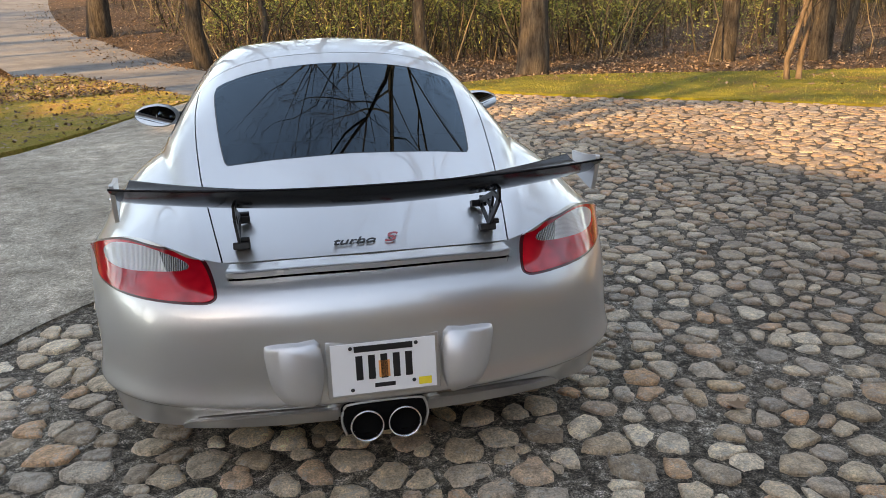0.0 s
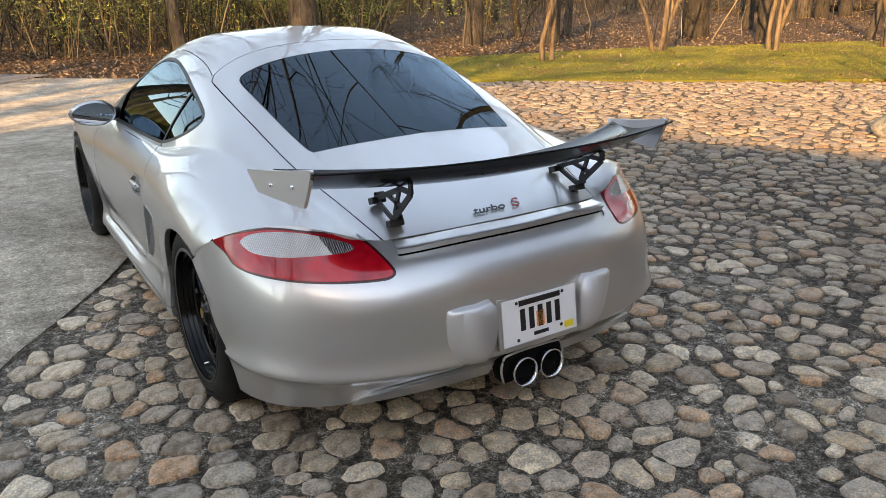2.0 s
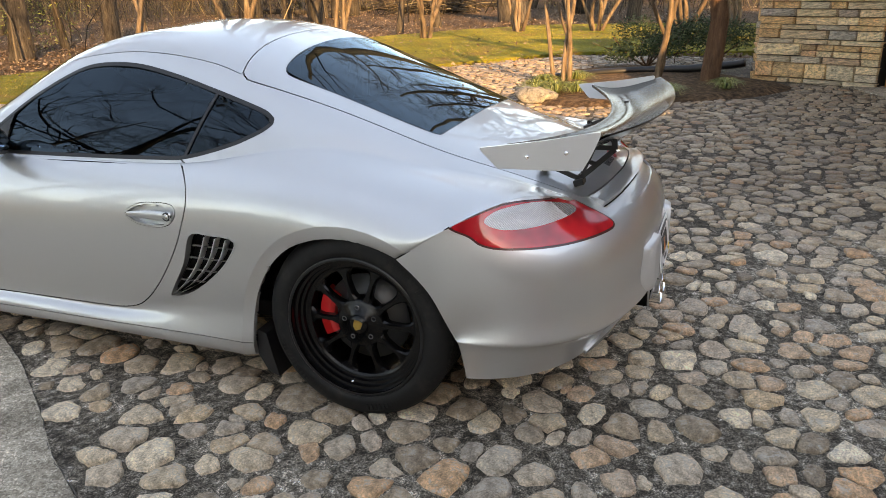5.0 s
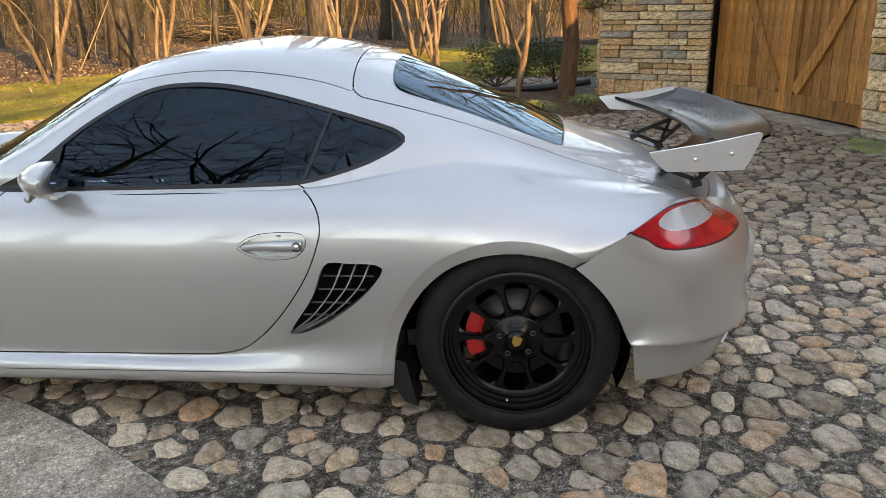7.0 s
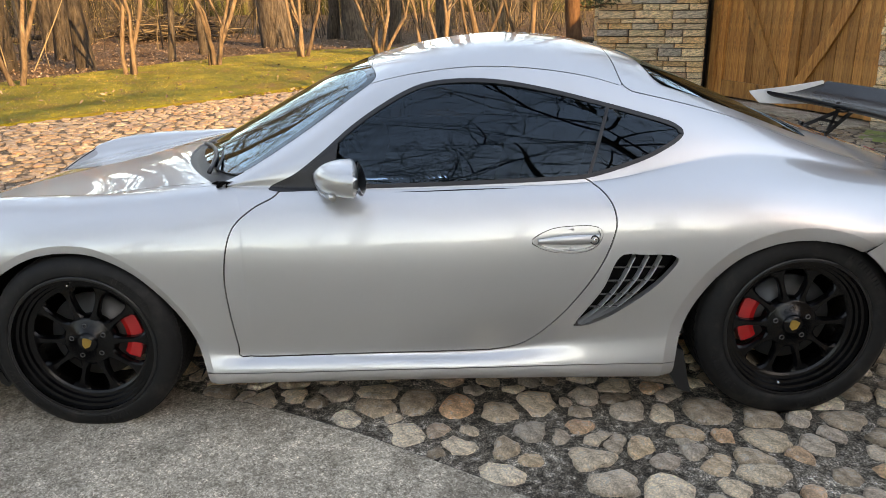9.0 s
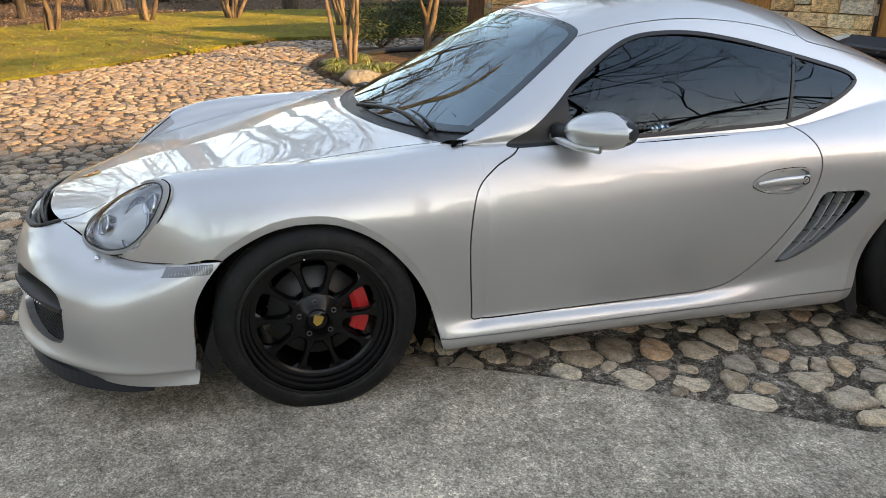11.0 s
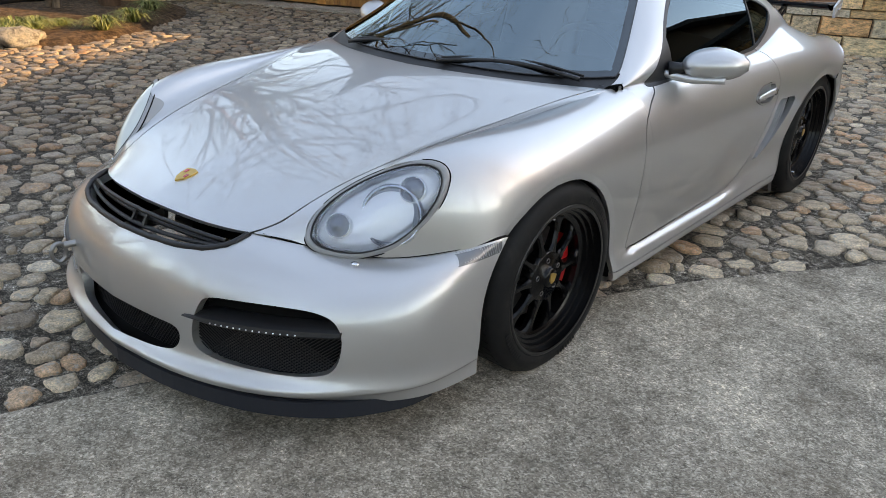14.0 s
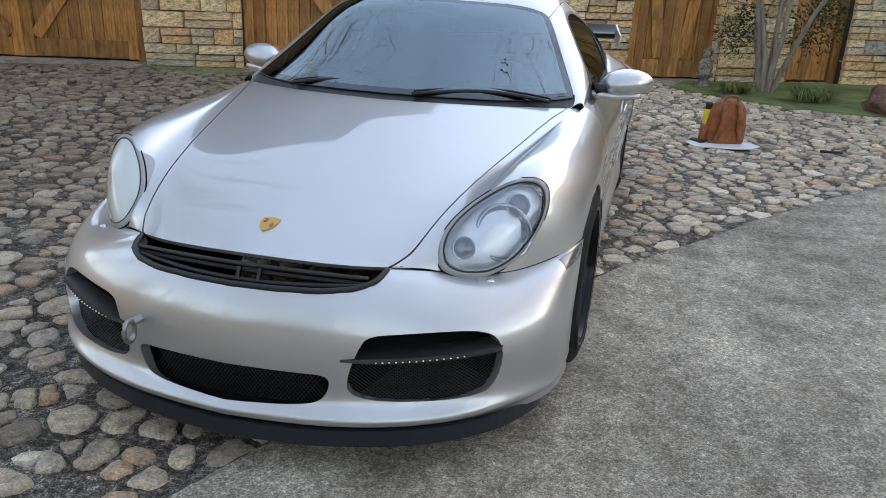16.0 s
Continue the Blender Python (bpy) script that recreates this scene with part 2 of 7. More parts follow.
# ---- the car ----
car = thing("sports_car", "silver two-door sports coupe with black wheels and rear wing", "car")

# control lines of the body, from the nose seam to the tail seam, left half: x, y, z
LINE_C = [(0, 2.10, .590), (0, 1.75, .688), (0, 1.28, .790), (0, 1.00, .845), (0, .94, .862), (0, .60, 1.045), (0, .26, 1.203), (0, -.19, 1.288), (0, -.62, 1.243), (0, -1.0, 1.105), (0, -1.37, .948), (0, -1.65, .852), (0, -1.945, .748)]
LINE_A = [(-.28, 2.062, .580), (-.29, 1.74, .680), (-.31, 1.27, .782), (-.33, .955, .843), (-.335, .89, .862), (-.31, .575, 1.03), (-.29, .25, 1.19), (-.29, -.19, 1.270), (-.295, -.62, 1.225), (-.295, -1.0, 1.082), (-.29, -1.365, .933), (-.28, -1.65, .840), (-.26, -1.925, .742)]
LINE_E = [(-.44, 1.972, .563), (-.50, 1.73, .682), (-.585, 1.25, .768), (-.655, .82, .833), (-.690, .735, .842), (-.655, .42, .985), (-.575, .15, 1.122), (-.545, -.19, 1.172), (-.572, -.60, 1.110), (-.565, -1.0, 1.020), (-.525, -1.36, .895), (-.480, -1.64, .808), (-.435, -1.878, .730)]
LINE_G = [(-.50, 1.928, .545), (-.58, 1.71, .728), (-.645, 1.24, .785), (-.715, .77, .828), (-.735, .70, .834), (-.750, .42, .848), (-.752, .12, .848), (-.750, -.19, .852), (-.738, -.56, .865), (-.680, -.99, .925), (-.610, -1.35, .858), (-.550, -1.63, .808), (-.50, -1.858, .738)]
LINE_B = [(-.56, 1.885, .530), (-.635, 1.69, .752), (-.690, 1.23, .795), (-.745, .745, .822), (-.757, .67, .822), (-.768, .42, .822), (-.771, .10, .822), (-.769, -.19, .828), (-.760, -.56, .840), (-.715, -.99, .890), (-.655, -1.35, .842), (-.600, -1.62, .805), (-.57, -1.83, .764)]
LINE_S = [(-.70, 1.755, .509), (-.735, 1.62, .725), (-.772, 1.22, .778), (-.805, .72, .770), (-.812, .65, .766), (-.818, .42, .760), (-.824, .10, .758), (-.828, -.19, .762), (-.832, -.58, .782), (-.828, -.99, .812), (-.795, -1.33, .802), (-.745, -1.58, .792), (-.72, -1.71, .782)]
LINE_W = [(-.815, 1.60, .5345), (-.832, 1.50, .640), (-.862, 1.20, .665), (-.862, .72, .615), (-.863, .64, .610), (-.866, .42, .600), (-.869, .10, .600), (-.871, -.19, .602), (-.877, -.60, .630), (-.898, -1.0, .680), (-.896, -1.28, .690), (-.885, -1.48, .705), (-.869, -1.555, .725)]
LINE_L = [(-.852, 1.49, .546), (-.860, 1.42, .540), (-.866, 1.18, .50), (-.850, .72, .40), (-.850, .64, .39), (-.852, .42, .385), (-.855, .10, .385), (-.857, -.19, .390), (-.865, -.60, .42), (-.895, -.98, .50), (-.900, -1.22, .58), (-.902, -1.34, .61), (-.900, -1.385, .615)]
LINE_K = [(-.852, 1.42, .44), (-.858, 1.36, .42), (-.858, 1.12, .36), (-.830, .72, .264), (-.829, .64, .260), (-.830, .42, .258), (-.832, .10, .258), (-.836, -.19, .266), (-.856, -.60, .335), (-.886, -.92, .42), (-.896, -1.1, .45), (-.899, -1.2, .50), (-.900, -1.28, .54)]
LINE_M = [(-.850, 1.36, .34), (-.852, 1.28, .30), (-.850, 1.05, .22), (-.852, .72, .222), (-.854, .64, .224), (-.856, .42, .226), (-.858, .10, .228), (-.862, -.19, .231), (-.861, -.60, .262), (-.882, -.88, .31), (-.890, -1.0, .30), (-.890, -1.1, .36), (-.890, -1.18, .42)]
LINE_N = [(-.840, 1.30, .24), (-.840, 1.22, .20), (-.834, 1.0, .150), (-.838, .72, .150), (-.840, .64, .152), (-.843, .42, .155), (-.846, .10, .158), (-.850, -.19, .160), (-.858, -.60, .162), (-.864, -.86, .165), (-.88, -.95, .20), (-.875, -1.0, .25), (-.86, -1.05, .30)]
LINE_U = [(-.70, 1.30, .20), (-.70, 1.22, .17), (-.70, 1.0, .142), (-.70, .72, .142), (-.70, .64, .142), (-.70, .42, .145), (-.70, .10, .147), (-.70, -.19, .148), (-.70, -.60, .150), (-.70, -.86, .150), (-.70, -.95, .18), (-.70, -1.0, .2), (-.70, -1.05, .25)]

# front bumper: columns from the middle round to the wheel arch, rows from the seam down
NOSE = [
    [(0, 2.095, .590), (0, 2.165, .553), (0, 2.228, .46), (0, 2.240, .34), (0, 2.232, .215), (0, 2.205, .150)],
    [(-.28, 2.060, .580), (-.285, 2.130, .545), (-.29, 2.192, .455), (-.29, 2.205, .34), (-.29, 2.196, .215), (-.285, 2.170, .148)],
    [(-.50, 1.930, .545), (-.525, 2.012, .515), (-.545, 2.085, .44), (-.55, 2.105, .335), (-.545, 2.098, .215), (-.535, 2.070, .147)],
    [(-.66, 1.795, .515), (-.69, 1.870, .492), (-.712, 1.945, .43), (-.718, 1.972, .335), (-.713, 1.968, .215), (-.70, 1.945, .146)],
    [(-.79, 1.638, .529), (-.808, 1.710, .497), (-.822, 1.778, .43), (-.826, 1.808, .335), (-.824, 1.808, .215), (-.815, 1.795, .145)],
    [(-.852, 1.49, .546), (-.852, 1.535, .49), (-.852, 1.575, .42), (-.850, 1.592, .335), (-.850, 1.600, .215), (-.848, 1.598, .142)],
]
# rear bumper, the same way
TAIL = [
    [(0, -1.945, .742), (0, -2.020, .700), (0, -2.078, .635), (0, -2.102, .53), (0, -2.092, .41), (0, -2.065, .32), (0, -2.02, .25)],
    [(-.26, -1.925, .738), (-.275, -2.000, .697), (-.285, -2.058, .635), (-.29, -2.083, .53), (-.29, -2.075, .41), (-.29, -2.048, .32), (-.29, -2.00, .245)],
    [(-.45, -1.872, .730), (-.49, -1.935, .685), (-.52, -1.985, .625), (-.54, -2.012, .53), (-.548, -2.012, .41), (-.545, -1.992, .315), (-.53, -1.950, .238)],
    [(-.62, -1.795, .776), (-.665, -1.840, .692), (-.695, -1.878, .62), (-.713, -1.902, .52), (-.722, -1.910, .41), (-.715, -1.898, .312), (-.695, -1.870, .225)],
    [(-.74, -1.690, .781), (-.79, -1.712, .690), (-.815, -1.738, .61), (-.828, -1.752, .51), (-.834, -1.760, .41), (-.826, -1.755, .312), (-.805, -1.742, .215)],
    [(-.869, -1.555, .725), (-.877, -1.562, .662), (-.881, -1.580, .58), (-.880, -1.597, .48), (-.870, -1.612, .39), (-.864, -1.620, .31), (-.846, -1.620, .21)],
    [(-.900, -1.385, .615), (-.899, -1.432, .575), (-.893, -1.490, .51), (-.888, -1.535, .43), (-.872, -1.565, .36), (-.866, -1.582, .29), (-.848, -1.597, .210)],
]


NOSE_SEAM = [(.405, 1.995, .570), (.50, 1.930, .5455), (.66, 1.795, .5155), (.79, 1.638, .5305), (.8535, 1.488, .547)]
for k, col in enumerate(TAIL):      # a sharp fold above the lower valance, dying out at the arch
    (x4, y4, z4), (x5, y5, z5) = col[4], col[5]
    w = (1, 1, 1, 1, 1, .9, .8)[k]
    col.insert(5, (x4 * (1 + .010 * w), y4 - .014 * w - .004 * (1 - w), .350))
    col[6] = (x5 * (1 + .002 * w), y5 - .001 * w, .318)
for k, col in enumerate(NOSE):      # and one along the chin, which stands forward
    x4, y4, z4 = col[4]
    push = (.034, .034, .030, .014, .005, 0)[k] / math.hypot(x4, y4 - 1.3)
    x3, y3, z3 = col[3]
    recess = (x3 * .7 + x4 * .3, y3 * .7 + y4 * .3 - (.002, .002, .002, .002, .001, 0)[k], .252)
    x4, y4 = x4 * (1 + push), y4 + (y4 - 1.3) * push
    col[4] = (x4, y4, .210)
    col.insert(4, recess)
    col.insert(6, (x4, y4 - .001, .194))
    col.insert(7, (x4 * .99, y4 - .010, .180))


def mirrored(V, F, centre):
    """Both halves of a sheet, joined along its centre line."""
    n = len(V)
    idx = np.arange(n) + n
    idx[centre] = np.where(centre)[0]
    W = V.copy()
    W[:, 0] *= -1
    V = np.concatenate([V, W])
    V[:n][centre, 0] = 0
    F = np.concatenate([F, idx[F][:, ::-1]])
    used, inv = np.unique(F, return_inverse=True)
    return V[used], inv.reshape(-1, 3)


def body_sheet(lines, per_u, per_v, flip):
    S, u, v = fair_net(np.array(lines, float), per_u, per_v)
    V, F = sheet(S, u, v)
    if flip:
        F = F[:, ::-1]
    return V, F


main = np.array([LINE_C, LINE_A, LINE_E, LINE_G, LINE_B, LINE_S, LINE_W, LINE_L, LINE_K, LINE_M, LINE_N, LINE_U], float).transpose(1, 0, 2)
V, F = body_sheet(main, 17, 13, True)
V, F = mirrored(V, F, V[:, 4] < 1e-6)


def side(V):
    return V[:, 1:3]


def top(V):
    return np.stack([np.abs(V[:, 0]), V[:, 1]], 1)


def front(V):
    return np.stack([np.abs(V[:, 0]), V[:, 2]], 1)


GAP = 0.0022
ARCH_F = [(.79, -.1), (.80, .10), (.808, .175), (.845, .326), (.909, .452), (1.009, .565), (1.120, .628), (1.22, .645), (1.33, .632), (1.43, .586), (1.505, .528), (1.58, .42), (1.66, .2), (1.66, -.1)]
ARCH_R = [(-.778, -.1), (-.785, .10), (-.794, .165), (-.815, .351), (-.88, .491), (-.971, .591), (-1.077, .642), (-1.182, .658), (-1.29, .645), (-1.385, .608), (-1.47, .535), (-1.56, .40), (-1.70, .2), (-1.7, -.1)]
DLO = spline([(.565, .822), (.475, .875), (.39, .938), (.285, 1.022), (.16, 1.098), (.055, 1.142), (-.064, 1.157), (-.21, 1.152), (-.385, 1.121), (-.55, 1.080), (-.68, 1.045), (-.79, 1.012), (-.832, .985), (-.822, .960), (-.772, .930), (-.675, .890), (-.51, .846), (-.37, .836), (.01, .826), (.35, .821)], True, 6)
DOOR = spline([(.555, .800), (.625, .765), (.688, .70), (.715, .567), (.712, .426), (.700, .29), (.697, .253), (.64, .250), (.30, .254), (-.06, .260), (-.20, .268), (-.298, .300), (-.409, .403), (-.515, .553), (-.568, .68), (-.572, .745), (-.55, .795), (-.505, .832), (-.44, .85), (-.2, .85), (.2, .85), (.48, .835)], True, 6)
VENT = spline([(-.585, .612), (-.67, .619), (-.752, .618), (-.783, .598), (-.752, .543), (-.690, .476), (-.585, .396), (-.500, .354), (-.455, .350), (-.447, .366), (-.480, .415), (-.536, .50)], True, 6)
HANDLE = spline([(-.300, .662), (-.36, .698), (-.44, .708), (-.508, .706), (-.528, .686), (-.518, .655), (-.485, .630), (-.42, .622), (-.345, .632)], True, 6)
WINDSCREEN = spline([(0, .945), (.2, .93), (.4, .875), (.58, .78), (.675, .705), (.695, .665), (.665, .575), (.60, .42), (.535, .275), (.495, .222), (.44, .222), (.3, .25), (.15, .268), (0, .272)], False, 6)
WINDSCREEN = np.concatenate([WINDSCREEN, [(-.2, .272), (-.2, .945)]])
COWL = np.concatenate([spline([(0, 1.005), (.2, .985), (.4, .93), (.58, .842), (.68, .775), (.705, .735), (.706, .69)], False, 6), [(.70, .66), (.3, .6), (-.2, .6), (-.2, 1.005)]])
REAR_GLASS = np.concatenate([spline([(0, -.742), (.2, -.745), (.38, -.757), (.465, -.775), (.492, -.815), (.488, -.95), (.470, -1.15), (.45, -1.30), (.437, -1.352), (.405, -1.368), (.2, -1.385), (0, -1.39)], False, 6), [(-.2, -1.39), (-.2, -.742)]])
HATCH = np.concatenate([spline([(0, -.625), (.3, -.628), (.50, -.635), (.552, -.655), (.564, -.72), (.562, -1.0), (.528, -1.36), (.482, -1.64), (.440, -1.87)], False, 6), [(.43, -2.2), (-.2, -2.2), (-.2, -.625)]])
ROOF = np.concatenate([spline([(.512, .235), (.522, .1), (.520, -.19), (.530, -.5), (.548, -.64)], False, 6), [(-.2, -.64), (-.2, .26)]])
HOOD = np.concatenate([spline([(.372, 2.028), (.405, 1.975), (.435, 1.90), (.50, 1.62), (.575, 1.28), (.640, .97), (.684, .80)], False, 6), [(.68, .70), (-.2, .7), (-.2, 2.3), (.36, 2.3)]])
# headlight outline, seen along the lamp's own axis
LAMP_AT, LAMP_AX = np.array((.618, 1.772, .642)), np.array((.42, .80, .42)) / math.sqrt(.42 ** 2 + .80 ** 2 + .42 ** 2)
LAMP_U = np.cross(LAMP_AX, (0, 0, 1))
LAMP_U /= np.linalg.norm(LAMP_U)
LAMP_V = np.cross(LAMP_U, LAMP_AX)
LAMP_FRAME = np.stack([LAMP_U, LAMP_V, LAMP_AX])


def to_lamp(V):
    P = V[:, :3].copy()
    P[:, 0] = np.abs(P[:, 0])
    return (P - LAMP_AT) @ LAMP_FRAME.T


HEAD = spline(to_lamp(np.array([(.490, 1.918, .578), (.503, 1.926, .552), (.537, 1.917, .533), (.586, 1.882, .522), (.625, 1.840, .520), (.674, 1.785, .540), (.708, 1.742, .574), (.736, 1.699, .622), (.749, 1.659, .673), (.743, 1.628, .716), (.727, 1.618, .741), (.702, 1.627, .757), (.668, 1.655, .763), (.631, 1.695, .756), (.588, 1.742, .735), (.548, 1.782, .707), (.512, 1.827, .672), (.495, 1.872, .642), (.487, 1.900, .610)]))[:, :2], True, 4)


def in_lamp(V):
    Q = to_lamp(V)
    return np.where(np.abs(Q[:, 2]) < .10, outline(Q[:, :2], HEAD), 1)



fields = {
    "arch_f": lambda V: np.where(V[:, 4] > 4.2, outline(side(V), spline(ARCH_F, True, 4)), 1),
    "arch_r": lambda V: np.where(V[:, 4] > 4.2, outline(side(V), spline(ARCH_R, True, 4)), 1),
    "dlo": lambda V: np.where((V[:, 4] > 1.4) & (V[:, 4] < 4.7) & (V[:, 3] > 3.2) & (V[:, 3] < 9.9), outline(side(V), DLO), 1),
    "door": lambda V: np.where(V[:, 4] > 2.95, outline(side(V), DOOR), 1),
    "vent": lambda V: np.where(V[:, 4] > 4.6, outline(side(V), VENT), 1),
    "handle": lambda V: np.where(V[:, 4] > 4.6, outline(side(V), HANDLE), 1),
    "screen": lambda V: np.where((V[:, 4] < 4.2) & (V[:, 3] > 3.3) & (V[:, 3] < 6.9), outline(top(V), WINDSCREEN), 1),
    "cowl": lambda V: np.where((V[:, 4] < 4.2) & (V[:, 3] < 5.9), outline(top(V), COWL), 1),
    "glass": lambda V: np.where((V[:, 4] < 3.2) & (V[:, 3] > 7), outline(top(V), REAR_GLASS), 1),
    "hatch": lambda V: np.where((V[:, 4] < 3.5) & (V[:, 3] > 7), outline(top(V), HATCH), 1),
    "roof": lambda V: np.where((V[:, 4] < 3.5) & (V[:, 3] > 5) & (V[:, 3] < 9.5), outline(top(V), ROOF), 1),
    "hood": lambda V: np.where((V[:, 4] < 4.2) & (V[:, 3] < 4), outline(top(V), HOOD), 1),
    "head": lambda V: np.where((V[:, 3] < 2.5) & (V[:, 4] < 7), in_lamp(V), 1),
    "sill": lambda V: np.where(V[:, 4] > 7.6, V[:, 2] - .2085 + .014 * V[:, 1], 1),
}
offsets = {"arch_f": (0, .024), "arch_r": (0, .042), "dlo": (0, -.013), "door": (-GAP, GAP), "vent": (0, -.005), "handle": (.0025, 0, -.006), "screen": (0, -.004, -.032), "cowl": (0,),
           "glass": (0, -.004), "hatch": (-GAP, GAP), "roof": (-.0015, .0015), "hood": (-GAP, GAP), "head": (0,), "sill": (-.0016, .0016)}
for key, f in fields.items():
    for off in offsets[key]:
        V, F = cut(V, F, f(V) - off)
# division between door glass and quarter glass, and the sail panel at the mirror
for y0 in (-.006, .006):
    V, F = cut(V, F, V[:, 1] + .497 + y0 + (V[:, 2] - .843) * .373)
V, F = cut(V, F, V[:, 1] - .345 + (V[:, 2] - .9) * .12)

N = normals_of(V, F)
for key, band in (("arch_f", .024), ("arch_r", .042)):
    d = np.clip(fields[key](V), 0, band)
    V[:, :3] -= N * (np.where(d < band, .26 * (band - d), 0) * (V[:, 4] > 4.2))[:, None]
N = normals_of(V, F)
C = V[F].mean(1)
val = {key: f(C) for key, f in fields.items()}
free = (val["arch_f"] > 0) & (val["arch_r"] > 0)
left = C[:, 0] < 0


def take(mask):
    global free
    got = F[free & mask]
    free = free & ~mask
    return got


def lot(name, mask, material, label="", depth=0.012, lift=0.0, parent=None):
    G = take(mask)
    return panel(name, V, G, N, material, parent or car, label, depth, lift) if len(G) else None


def blown(ob, axis):
    """Gives a pane the even sweep of bent glass: one smooth quadric through its points."""
    p = np.array([v.co for v in ob.data.vertices])
    a, b = [p[:, k] for k in range(3) if k != axis]
    a, b = (np.abs(a) if axis == 2 else a - a.mean()), b - b.mean()
    T = np.stack([np.ones(len(a)), b, b * b, a * a, a * a * b] if axis == 2 else [np.ones(len(a)), a, b, a * a, a * b, b * b], 1)
    fit = T @ np.linalg.lstsq(T, p[:, axis], rcond=None)[0]
    p[:, axis] = fit
    ob.data.vertices.foreach_set("co", p.ravel())
    ob.data.update()


lot("windscreen", val["screen"] < -.032, SHIELD, "clear windscreen reflecting the sky", 0)
lot("windscreen_frit", val["screen"] < -.004, FRIT, "black printed border of the windscreen", 0)
lot("windscreen_seal", val["screen"] < 0, BLACK, depth=.006)
lot("cowl_panel", (val["cowl"] < 0), BLACK, "black plastic cowl below the windscreen", 0, -.006)
div = C[:, 1] + .497 + (C[:, 2] - .843) * .373
sail = (C[:, 1] - .345 + (C[:, 2] - .9) * .12) > 0
for is_left in (True, False):
    sd = left == is_left
    lot("sail_panel", sd & (val["dlo"] < -.013) & sail, BLACK, "black plastic mirror panel", 0)
    pane = lot("door_window", sd & (val["dlo"] < -.013) & (div > .006), PANE, "dark tinted door glass", 0, -.004)
    quarter = lot("quarter_window", sd & (val["dlo"] < -.013) & (div < -.006), PANE, "dark tinted quarter glass", 0, -.004)
    blown(pane, 0)
    blown(quarter, 0)
    lot("window_trim", sd & (val["dlo"] < 0), BLACK, "black window trim", .01, .001)
rear_glass = lot("rear_window", val["glass"] < -.004, PANE, "dark tinted rear window", 0)
blown(rear_glass, 2)
lot("window_seal", val["glass"] < 0, BLACK, depth=.006)
doors = []
for is_left in (True, False):
    sd = left == is_left
    take(sd & (np.abs(val["door"]) < GAP))
    take(sd & (val["handle"] < .0025) & (val["handle"] > 0))
    handle_faces = sd & (val["handle"] < 0)
    recess = lot("handle_recess", sd & (val["handle"] < -.006), SILVER, "", 0, -.020)
    rim = lot("handle_rim", handle_faces, SILVER, "", .024, .002)
    d = lot("door", sd & (val["door"] < 0), SILVER, "closed silver door")
    recess.parent = rim.parent = d
    doors.append(d)
    take(sd & (val["vent"] < -.005))
    lot("vent_frame", sd & (val["vent"] < 0), SILVER, "silver side vent surround", .03, .0015)
take((np.abs(val["hatch"]) < GAP) & (val["hatch"] < .5))
lot("hatch", val["hatch"] < 0, SILVER, "silver rear hatch")
take((np.abs(val["roof"]) < .0015))
lot("roof", val["roof"] < 0, SILVER, "silver roof panel")
take((np.abs(val["hood"]) < GAP))
hood = lot("hood", val["hood"] < 0, SILVER, "silver front lid")
for is_left in (True, False):
    sd = left == is_left
    take(sd & (val["head"] < 0))
take(np.abs(val["sill"]) < .0016)
for is_left in (True, False):
    for key in ("arch_f", "arch_r"):
        lot("arch_lip", (left == is_left) & (val[key] < (.024 if key == "arch_f" else .042)) & (val["arch_f"] > 0) & (val["arch_r"] > 0), SILVER, "", .02)
panel("body_shell", V, F[free], N, SILVER, car, "silver fenders, pillars and sills")
mV = V
# dark liner right behind the panels, so that the gaps read as gaps
lin = (val["arch_f"] > 0) & (val["arch_r"] > 0) & (val["dlo"] > -.02) & (val["screen"] > 0) & (val["glass"] > 0) & (val["head"] > .004) & (val["vent"] > .0) & (val["handle"] > 0)
panel("inner_liner", V, F[lin], N, DARK, car, "", 0, -.014)

# bumpers
nV, nF = body_sheet(np.array(NOSE), 20, 16, True)
nV, nF = mirrored(nV, nF, nV[:, 3] < 1e-6)
GRILLE = np.concatenate([[(-.2, .61), (.2, .61), (.36, .578)], spline([(.376, .568), (.362, .553), (.294, .541), (.136, .538), (0, .538)], False, 6), [(-.2, .538)]])
INTAKE = spline([(.360, .405), (.385, .434), (.45, .440), (.56, .438), (.640, .427), (.685, .400), (.702, .345), (.685, .270), (.64, .245), (.50, .246), (.385, .254), (.335, .275), (.332, .32)], True, 6)
CENTRE = np.concatenate([spline([(0, .327), (.1, .326), (.20, .325), (.265, .322), (.283, .300), (.262, .250), (.20, .234), (.07, .226), (0, .224)], False, 6), [(-.2, .224), (-.2, .327)]])
MARK = [(1.653, .523), (1.60, .5285), (1.55, .5345), (1.513, .5385), (1.517, .520), (1.528, .507), (1.57, .504), (1.62, .501), (1.668, .500)]
nf = {"marker": lambda V: np.where(V[:, 3] > 2.5, outline(side(V), MARK), 1), "grille": lambda V: np.where(V[:, 4] < 2.2, outline(front(V), GRILLE), 1), "intake": lambda V: outline(front(V), INTAKE), "centre": lambda V: np.where(V[:, 3] < 2, outline(front(V), CENTRE), 1), "lamp": lambda V: np.where(V[:, 4] < 1.6, in_lamp(V), 1)}
for k, f in nf.items():
    nV, nF = cut(nV, nF, f(nV))
nN = normals_of(nV, nF)
nC = nV[nF].mean(1)
nval = {k: f(nC) for k, f in nf.items()}
keep = (nval["marker"] > 0) & (nval["grille"] > 0) & (nval["intake"] > 0) & (nval["centre"] > 0) & (nval["lamp"] > 0)
